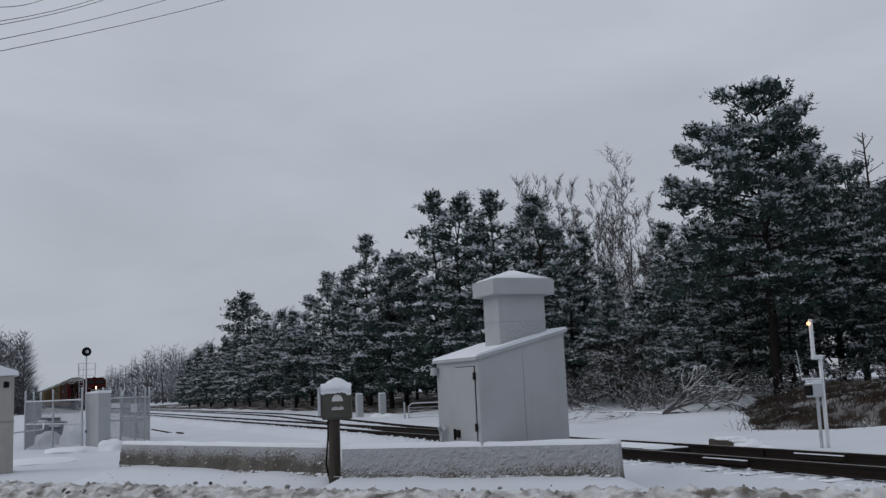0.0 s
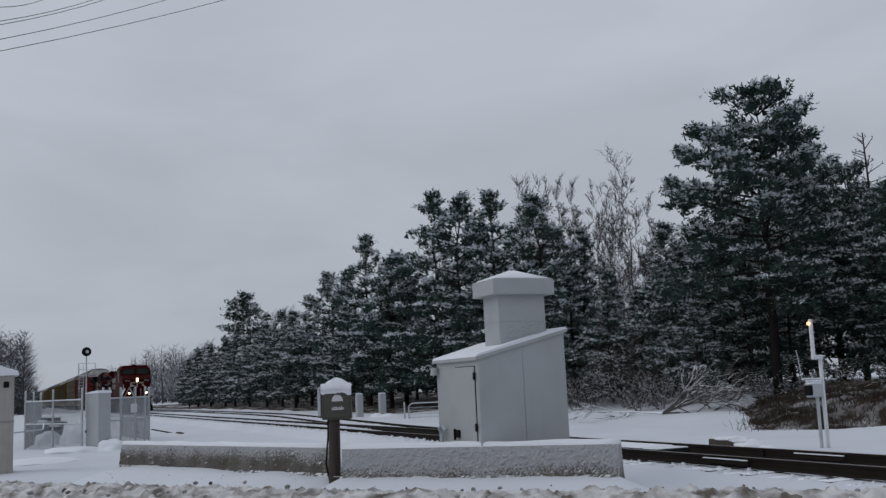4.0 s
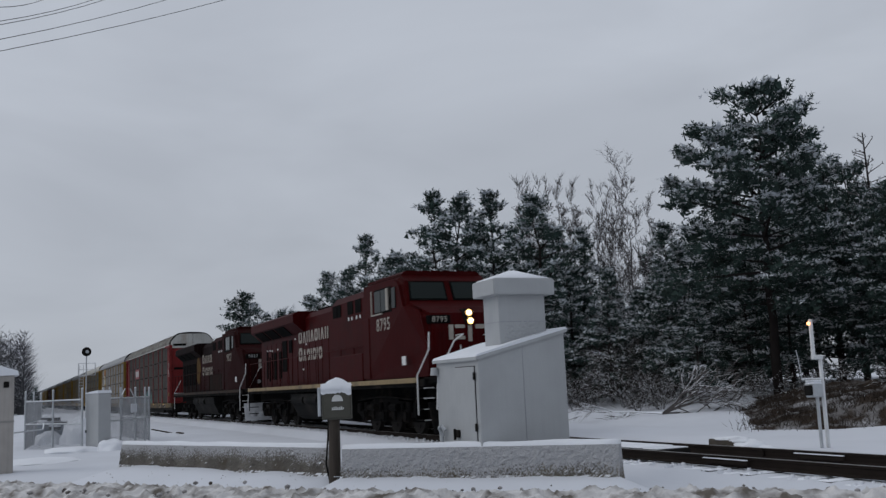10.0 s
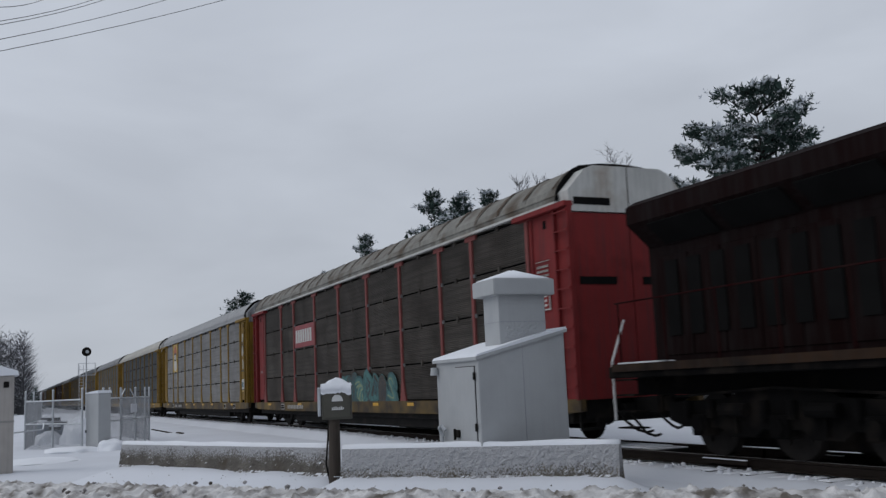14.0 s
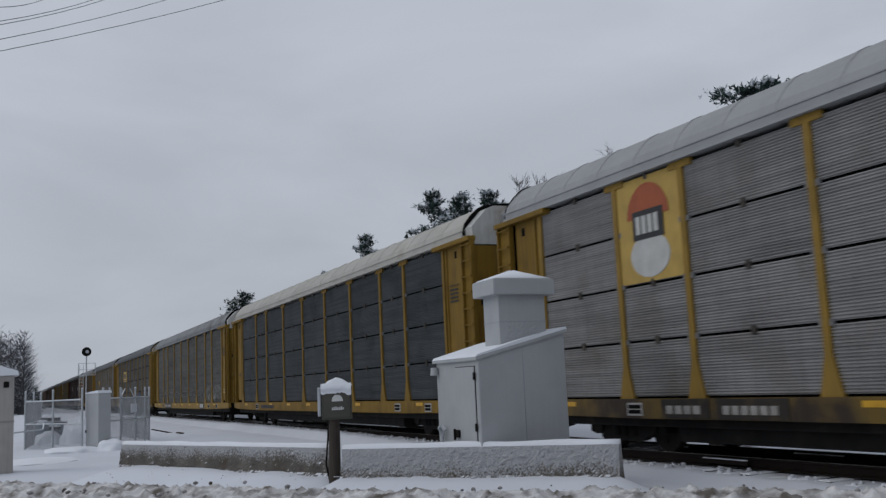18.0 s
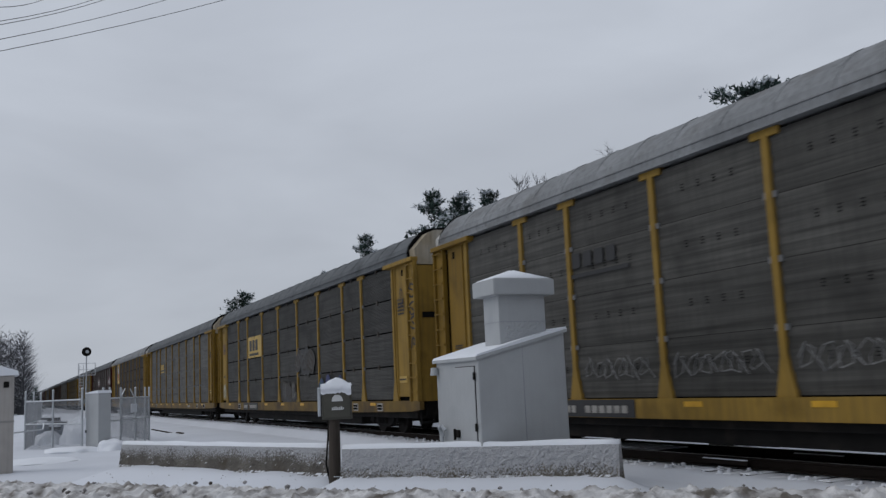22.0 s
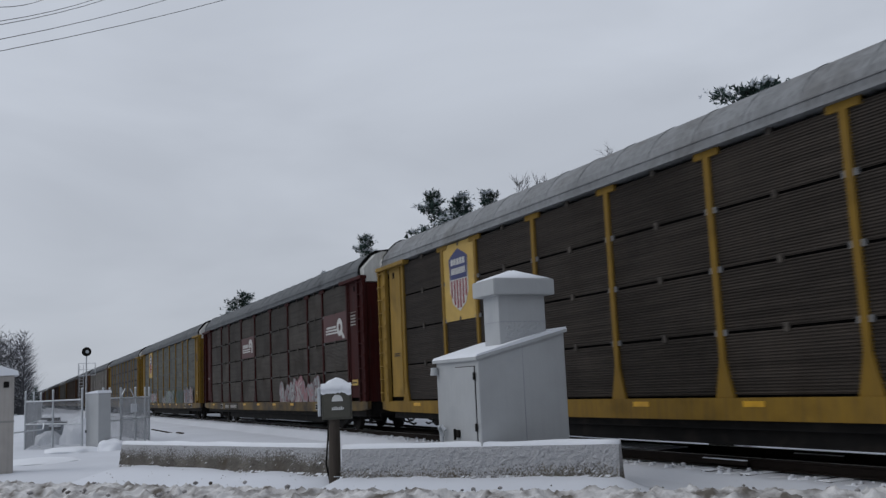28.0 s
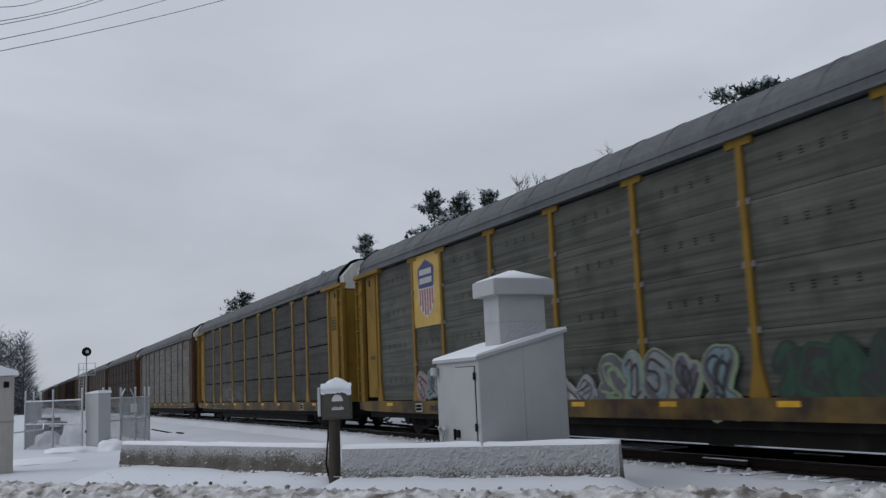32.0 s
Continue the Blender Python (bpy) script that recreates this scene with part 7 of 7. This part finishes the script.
if sum(f.normal.z for f in me.polygons) < 0:
    me.flip_normals()
for f in me.polygons:
    f.use_smooth = True
put("box_snow", me, SNOW, mb, label="peaked cap of wet snow")
bm = bmesh.new()
pipe(bm, [(-0.16, 0.1, 1.26), (-0.17, 0.1, 0.95), (-0.22, 0.16, 0.5), (-0.12, 0.15, 0.0)], 0.016)
part("cable", bm, BLACK, mb)
bm = bmesh.new()
pipe(bm, [(0.03, -0.11, 0.30), (-0.05, -0.11, 0.30), (-0.10, -0.05, 0.30)], 0.01)
part("strap", bm, STEEL, mb)

# utility cabinet at the picture's edge of the yard
TAUPE = mat("cabinet_taupe", (0.34, 0.32, 0.30), 0.7, var=0.1, scale=2, fine=20, streak=0.2)
cb = thing("utility_cabinet", pose(-27.2, -12.09, -0.33, 0, 0, 0), "tall beige utility cabinet with snow on its top", "cabinet")
part("cabinet_body", boxes([(-0.5, 0.5, -0.9, 0.30, 0, 2.45)], 0.015), TAUPE, cb)
bm = bmesh.new()
prism(bm, [(-0.98, 2.45), (0.40, 2.45), (0.38, 2.56), (-0.3, 2.80), (-0.96, 2.56)], -0.58, 0.58)
part("cabinet_snow", bm, SNOW, cb, "snow on the cabinet", smooth=False)
part("vent", boxes([(0.5, 0.52, 0.05, 0.18, 2.15, 2.30)]), BLACK, cb)
part("band", boxes([(0.5, 0.515, -0.9, 0.31, 1.28, 1.33)]), mat("band_grey", (0.25, 0.24, 0.23)), cb)
bm = bmesh.new()
pipe(bm, [(0.4, 0.32, 1.02), (-0.2, 1.0, 1.05), (-6.0, 1.2, 1.1)], 0.02)
part("pipe_rail", bm, STEEL, cb)

# chain-link yard: posts, rails, wire mesh, a gate and a white cabinet
LINK = STEEL


def mesh_panel(bm, a, b, z0, z1, step=0.075):
    a, b = Vector(a), Vector(b)
    L = (b - a).length
    d = (b - a).normalized()
    h = z1 - z0
    s = -h
    while s < L:
        for sign in (1, -1):
            p, q = (s, z0), (s + h, z1)
            if sign < 0:
                p, q = (s, z1), (s + h, z0)
            u0, u1 = max(p[0], 0.0), min(q[0], L)
            if u1 - u0 > 0.02:
                za = p[1] + (u0 - p[0]) * (q[1] - p[1]) / h
                zb = p[1] + (u1 - p[0]) * (q[1] - p[1]) / h
                tube(bm, (a.x + d.x * u0, a.y + d.y * u0, za), (a.x + d.x * u1, a.y + d.y * u1, zb), 0.0045, n=3, caps=False)
        s += step


fence = thing("chain_link_fence", pose(0, 0, 0), "galvanised chain-link yard fence with snow clinging to it", "fence")
FP = [(-39.6, -11.33), (-36.4, -9.55), (-37.6, -8.75), (-41.6, -6.62)]
back = [(-46.5, -10.6), (-46.5, -7.2)]
ZF = -0.32
runs = [(FP[0], FP[1]), (FP[2], FP[3]), (FP[0], back[0]), (FP[3], back[1])]
MESHM = mat("snowy_wire_mesh", (0.22, 0.23, 0.245), 0.7, var=0.3, scale=2, bump=0, snow=0.35)
for a, b in runs:
    bm = bmesh.new()
    mesh_panel(bm, a, b, ZF + 0.05, ZF + 1.75)
    part("wire_mesh", bm, MESHM, fence, "wire mesh clogged with snow")
    for z in (1.78, 0.95):
        bm = bmesh.new()
        tube(bm, (*a, ZF + z), (*b, ZF + z), 0.026, n=8)
        part("rail", bm, LINK, fence)
for p in (FP[0], FP[1], FP[2], (-38.1, -8.48), (-39.0, -8.0), (-40.3, -7.31), (-41.2, -6.83), FP[3], back[0], back[1], (-38.0, -10.44), (-43.0, -10.97)):
    bm = bmesh.new()
    tube(bm, (*p, ZF), (*p, ZF + 2.15), 0.038, n=10)
    tube(bm, (*p, ZF + 2.15), (*p, ZF + 2.19), 0.05, 0.02, n=10)
    part("post", bm, LINK, fence)
bm = bmesh.new()
for a, b in (((-39.0, -8.0, ZF + 1.80), (-39.4, -7.8, ZF + 2.12)), ((-40.2, -7.37, ZF + 1.8), (-39.8, -7.57, ZF + 2.12)), ((-38.1, -8.48, ZF + 1.4), (-37.6, -8.75, ZF + 1.42)), ((-38.1, -8.48, ZF + 1.0), (-37.6, -8.75, ZF + 1.02)), ((-38.1, -8.48, ZF + 0.5), (-37.6, -8.75, ZF + 0.5))):
    tube(bm, a, b, 0.022, n=6)
part("brace", bm, LINK, fence)
sg = part("sign", boxes([(-0.30, 0.30, -0.012, 0.012, -0.16, 0.18)], 0.004), mat("blank_white_sign", (0.55, 0.57, 0.60), 0.6, var=0.05), fence, "white sign with unreadable print", loc=(-39.82, -7.42, ZF + 1.36))
sg.rotation_euler = (0, 0, math.atan2(-6.62 + 8.75, -41.6 + 37.6))
yc = thing("yard_cabinet", pose(-36.3, -9.02, -0.33, 0, 0, 28), "plain white metal cabinet standing in the fence line", "cabinet")
part("cabinet_body", boxes([(-0.38, 0.38, -0.25, 0.25, 0, 1.98)], 0.012), WHITE, yc)
bm = bmesh.new()
prism(bm, [(-0.40, 1.98), (0.40, 1.98), (0.36, 2.08), (-0.36, 2.02)], -0.27, 0.27, "y")
part("cabinet_snow", bm, SNOW, yc, "snow on the cabinet")
part("marking", boxes([(-0.40, -0.33, -0.262, -0.25, 0.62, 0.72)]), BLACK, yc, "small dark marking")

# snow mounds and stored equipment in the yard
def mound(x, y, r, h, seed, label):
    bm = bmesh.new()
    bmesh.ops.create_icosphere(bm, subdivisions=4, radius=1.0)
    for v in bm.verts:
        n_ = 1 + 0.22 * noise.noise(v.co * 1.7 + Vector((seed, 0, 0))) + 0.06 * noise.noise(v.co * 6)
        v.co = Vector((v.co.x * r * n_, v.co.y * r * 0.8 * n_, max(-0.05, v.co.z) * h * n_))
    return tagged(part("snow_mound", bm, SNOW, None, loc=(x, y, -0.34), smooth=True), label, "snow mound", "snow mounds")


mound(-42.5, -9.3, 0.8, 1.05, 1, "rounded mound of fresh snow behind the fence")
mound(-43.5, -10.4, 0.7, 0.6, 5, "low mound of fresh snow in the yard")
mound(-35.6, -8.6, 0.7, 0.42, 2, "small heap of snow beside the cabinet")
mound(-36.2, -9.9, 1.2, 0.20, 3, "low heap of snow at the fence foot")
mound(-31.0, -11.2, 1.6, 0.14, 4, "low heap of snow by the cabinet")
eq = thing("stored_equipment", pose(-44.5, -10.3, -0.33, 0, 0, 10), "low grey steel crate covered with snow", "crate")
part("crate_body", boxes([(-0.5, 0.5, -0.45, 0.45, 0.1, 0.85)], 0.03), mat("blue_grey_steel", (0.12, 0.15, 0.18), 0.6, var=0.2, scale=3), eq)
part("skid", boxes([(-0.5, 0.5, -0.4, -0.3, 0, 0.1), (-0.5, 0.5, 0.3, 0.4, 0, 0.1)]), BLACK, eq)
part("crate_snow", boxes([(-0.52, 0.52, -0.47, 0.47, 0.85, 1.02)], 0.06), SNOW, eq, "thick snow on the crate")

for i, (x, y, z) in enumerate(((-43.6, -10.2, 0.62), (-43.6, -10.0, 0.80), (-43.8, -10.3, 0.98))):
    bk = thing("steel_beam", pose(x, y, -0.33 + z, 0, 0, 12 + 3 * i), "dark steel beam lying on a crate under snow", "beam", "stored steel beams")
    part("beam", boxes([(-0.9, 0.9, -0.07, 0.07, 0, 0.13)], 0.01), BLACK, bk)
    part("beam_snow", boxes([(-0.9, 0.9, -0.08, 0.08, 0.13, 0.17)], 0.015), SNOW, bk, "line of snow on the beam")

# wayside signal with a ladder
sigm = thing("wayside_signal", pose(-103.6, -4.8, -0.33), "slender railway signal mast with a round black target", "signal")
bm = bmesh.new()
tube(bm, (0, 0, 0), (0, 0, 6.3), 0.075, 0.06, n=10)
part("mast", bm, STEEL, sigm)
bm = bmesh.new()
tube(bm, (0.10, 0, 6.65), (0.14, 0, 6.65), 0.46, n=24)
tgt = part("target", bm, BLACK, sigm, "round black target")
bm = bmesh.new()
tube(bm, (0.14, 0.05, 6.65), (0.42, 0.05, 6.65), 0.16, n=14)
part("lamp_hood", bm, STEEL, tgt, "pale lamp hood")
bm = bmesh.new()
for y in (-0.95, -0.55):
    tube(bm, (-0.3, y + 0.3, 0.4), (-0.3, y + 0.3, 5.4), 0.022, n=5)
for i in range(16):
    tube(bm, (-0.3, -0.65, 0.5 + 0.31 * i), (-0.3, -0.25, 0.5 + 0.31 * i), 0.016, n=4)
part("ladder", bm, STEEL, sigm)
bm = bmesh.new()
for z in (4.3, 4.9, 5.5):
    pipe(bm, [(0.3, -0.75, z), (0.3, 0.85, z), (-0.4, 0.85, z), (-0.4, -0.75, z), (0.3, -0.75, z)], 0.018, 4)
for x, y in ((0.3, -0.75), (0.3, 0.85), (-0.4, 0.85), (-0.4, -0.75)):
    tube(bm, (x, y, 4.3), (x, y, 5.5), 0.018, n=4)
part("platform_rail", bm, STEEL, sigm)

# crossing gate beyond the track, its short arm raised
gt = thing("crossing_gate", pose(-15.95, 4.22, -0.30, -1.5, -1.2, 0), "white crossing gate mast with raised arm and small lit lamp", "crossing gate")
GW = mat("gate_white", (0.62, 0.63, 0.64), 0.6, var=0.1, scale=4, fine=30, snow=0.3)
part("mast", boxes([(-0.035, 0.035, 0.02, 0.09, 0, 2.0)], 0.01), GW, gt)
part("rear_mast", boxes([(-0.03, 0.03, -0.16, -0.10, 0, 1.3)], 0.01), STEEL, gt)
part("arm", boxes([(-0.03, 0.03, -0.17, -0.09, 1.95, 2.78)], 0.008), GW, gt, "white raised arm")
part("arm_bracket", boxes([(-0.05, 0.05, -0.17, 0.10, 1.90, 1.99)], 0.01), GW, gt)
mech = part("mechanism_box", boxes([(-0.14, 0.14, -0.34, -0.06, 1.08, 1.40)], 0.03), STEEL, gt)
part("box_snow", boxes([(-0.13, 0.13, -0.33, -0.08, 1.40, 1.45)], 0.02), SNOW, mech, "snow on the box")
part("counterweight", boxes([(-0.10, 0.10, -0.40, -0.20, 1.12, 1.34)], 0.02), BLACK, gt)
part("cross_bar", boxes([(-0.03, 0.03, -0.52, 0.10, 1.46, 1.50)], 0.008), GW, gt)
bm = bmesh.new()
pipe(bm, [(0, -0.52, 1.48), (0, -0.58, 1.9), (0, -0.62, 2.1)], 0.012)
part("conduit", bm, STEEL, gt)
bm = bmesh.new()
bmesh.ops.create_uvsphere(bm, u_segments=12, v_segments=8, radius=0.038)
bmesh.ops.translate(bm, verts=bm.verts[:], vec=(0.03, -0.22, 2.68))
part("lamp", bm, mat("lit_amber_lamp", (1.0, 0.42, 0.16), emit=4.0, bump=0), gt, "small glowing amber lamp", smooth=True)

# switch machine and point rodding
sw = thing("switch_machine", pose(-17.0, 2.45, -0.28, 0, 0, 4), "low dark switch machine half buried in snow", "switch machine")
part("machine_body", boxes([(-0.40, 0.35, -0.22, 0.22, 0, 0.25)], 0.03), mat("machine_brown", (0.055, 0.045, 0.035), 0.8, var=0.3, scale=4), sw)
part("motor_housing", boxes([(0.35, 0.75, -0.18, 0.18, 0, 0.18)], 0.04), BLACK, sw)
part("throw_rod", boxes([(-0.05, 0.05, -1.7, -0.22, 0.03, 0.07), (0.2, 0.28, -1.7, -0.22, 0.03, 0.07)]), BLACK, sw)
for cx, cy, cz, rx_, ry_, rz_ in ((0.0, 0.0, 0.24, 0.36, 0.22, 0.05), (0.62, 0.02, 0.06, 0.40, 0.34, 0.18), (0.25, -0.02, 0.22, 0.40, 0.20, 0.10), (0.98, 0.05, 0.02, 0.36, 0.30, 0.12)):
    bm = bmesh.new()
    bmesh.ops.create_icosphere(bm, subdivisions=3, radius=1)
    for q in bm.verts:
        k = 1 + 0.35 * noise.noise(q.co * 1.6 + Vector((cx * 9, 0, 0))) + 0.15 * noise.noise(q.co * 4.5)
        q.co = Vector((cx + q.co.x * rx_ * k, cy + q.co.y * ry_ * k, cz + max(-0.3, q.co.z) * rz_ * k))
    part("machine_snow", bm, SNOW, sw, "snow heaped on the machine", smooth=True)
pl = thing("point_heater_duct", pose(-16.4, -0.05, -0.15, 0, 0, 0), "long snow-covered duct between the switch rails", "duct", kind="")
part("duct_body", boxes([(-4.5, 0.9, -0.52, 0.30, 0, 0.13)], 0.02), BLACK, pl)
bm = boxes([(-4.5, 0.4, -0.50, 0.28, 0.13, 0.17)], 0.02)
part("duct_snow", bm, SNOW, pl, "snow on the duct")
part("duct_end", boxes([(0.42, 0.86, -0.50, 0.28, 0.13, 0.155)], 0.01), STEEL, pl, "bare steel end")
for x, y in ((-13.2, -0.80), (-12.6, 0.70)):
    jb = thing("rail_joint_bar", pose(x, y - 0.06 if y < 0 else y - 0.06, -0.10), "short steel joint bar bolted along a rail", "joint bar")
    part("bar", boxes([(-0.55, 0.55, -0.02, 0.02, -0.03, 0.05)], 0.008), RAILM, jb)
    part("bar_snow", boxes([(-0.55, 0.55, -0.03, 0.0, 0.05, 0.065)]), SNOW, jb, "thin snow on the bar")

# white bollards and a farm gate beyond the siding
for x, y, h, label in ((-49.55, 5.28, 1.42, "square white bollard capped with snow"), (-49.25, 6.48, 1.40, "square white bollard capped with snow")):
    bo = thing("bollard", pose(x, y, -0.32), label, "bollard", "white bollards beyond the track")
    part("shaft", boxes([(-0.17, 0.17, -0.17, 0.17, 0, h)], 0.02), WHITE, bo)
    part("bollard_snow", boxes([(-0.16, 0.16, -0.16, 0.16, h, h + 0.07)], 0.03), SNOW, bo)
mound(-48.6, 5.9, 0.55, 0.42, 8, "small heap of snow beside a bollard")
mound(-47.9, 6.3, 0.8, 0.40, 9, "small heap of snow beside a bollard")
fg = thing("farm_gate", pose(-42.6, 5.1, -0.30, 0, 0, 65), "tubular steel farm gate with frosted bars", "gate")
bm = bmesh.new()
pipe(bm, [(0.2, 0, 0.12), (0.2, 0, 0.78), (0.35, 0, 0.92), (3.6, 0, 0.92), (3.6, 0, 0.12), (0.2, 0, 0.12)], 0.028, 8)
part("gate_frame", bm, STEEL, fg)
for i in range(4):
    bm = bmesh.new()
    tube(bm, (0.2, 0, 0.27 + 0.15 * i), (3.6, 0, 0.27 + 0.15 * i), 0.014, n=6)
    part("bar", bm, STEEL, fg)
bm = bmesh.new()
tube(bm, (0, 0, 0), (0, 0, 1.0), 0.04, n=8)
part("gate_post", bm, STEEL, fg)

# broken boards lying on the snow
for x, y, a, l, tilt in ((-49.0, -4.9, 62, 1.4, 12), (-46.6, -4.6, 10, 0.7, 2), (-50.8, -6.0, 5, 1.2, 3)):
    bd = tagged(part("broken_board", boxes([(-l / 2, l / 2, -0.08, 0.08, 0, 0.05)], 0.008), OLDWOOD, None, loc=(x, y, -0.28)), "dark weathered board lying on the snow", "board", "broken boards")
    bd.rotation_euler = (0, radians(tilt), radians(a))

# overhead wires
for (x0, y0, z0), (x1, y1, z1) in (((-37.08, -12.42, 14.15), (-43.02, -3.0, 19.71)), ((-37.01, -12.43, 14.57), (-44.13, -5.48, 19.83)), ((-36.94, -12.44, 15.10), (-45.32, -8.14, 19.96)),
                                   ((-36.92, -12.44, 15.23), (-45.54, -8.62, 19.98)), ((-36.84, -12.45, 15.73), (-46.51, -10.79, 20.08))):
    p, q = Vector((x0, y0, z0)), Vector((x1, y1, z1))
    bm = bmesh.new()
    pts = []
    for i in range(17):
        t = -1.6 + 4.2 * i / 16
        pts.append(p + (q - p) * t + Vector((0, 0, 0.35 * (t - 0.0) * (t - 1.0))))
    ring = []
    for c in pts:
        ring.append([bm.verts.new(c + Vector((0.014 * math.cos(a), 0, 0.014 * math.sin(a)))) for a in (0, 1.257, 2.513, 3.770, 5.027)])
    for a, b in zip(ring, ring[1:]):
        for i in range(5):
            bm.faces.new((a[i], a[(i + 1) % 5], b[(i + 1) % 5], b[i]))
    tagged(part("overhead_wire", bm, BLACK), "thin dark overhead utility wire against the sky", "wire", "overhead wires")


# stones and clods thrown by the plough on to the drift before the barriers
def thrown_grit():
    r2 = random.Random(61)
    spots = []
    for i in range(80):
        f = r2.random()
        a, b = (Vector((-22.3, -9.5)), Vector((-16.2, -6.9))) if r2.random() < 0.75 else (Vector((-15.3, -6.8)), Vector((-12.3, -3.9)))
        d = (b - a).normalized()
        p = a.lerp(b, f) + Vector((d.y, -d.x)) * r2.uniform(0.14, 1.0)
        w = (p - a.lerp(b, f)).length
        spots.append((p.x, p.y, -0.33 + (0.30 if w < 0.2 else 0.30 - (w - 0.16) * 0.235) + r2.uniform(-0.01, 0.02), r2.choice((0.004, 0.005, 0.007, 0.010))))
    tagged(put("thrown_grit", lumps("thrown_grit", spots, r2), CLOD), "small dark clods thrown on to the snow", "grit", kind="stuff")


thrown_grit()


# ---------------------------------------------------------------- what moves
def train_front(t):
    """Where the first coupling behind the locomotives stands at t seconds."""
    return -197.907 + 12.5314 * t + 0.036745 * t ** 2 - 0.0002182 * t ** 3


def motions():
    times = [i * 1.0 for i in range(33)]
    for ob, off in MOVING:
        walk(ob, [(t, pose(train_front(t) + off, 0, 0)) for t in times])
    keyed = {}
    for ob, r, loc in SPINNING:
        key = (r, loc)
        if key not in keyed:
            rows = [(i / 30, pose(*loc, 0, math.degrees((train_front(i / 30) - train_front(0)) / r), 0)) for i in range(32 * 30 + 1)]
            walk(ob, rows)
            keyed[key] = ob.animation_data
        else:
            ob.rotation_mode = "QUATERNION"
            ad = ob.animation_data_create()
            ad.action = keyed[key].action
            ad.action_slot = keyed[key].action_slot


motions()
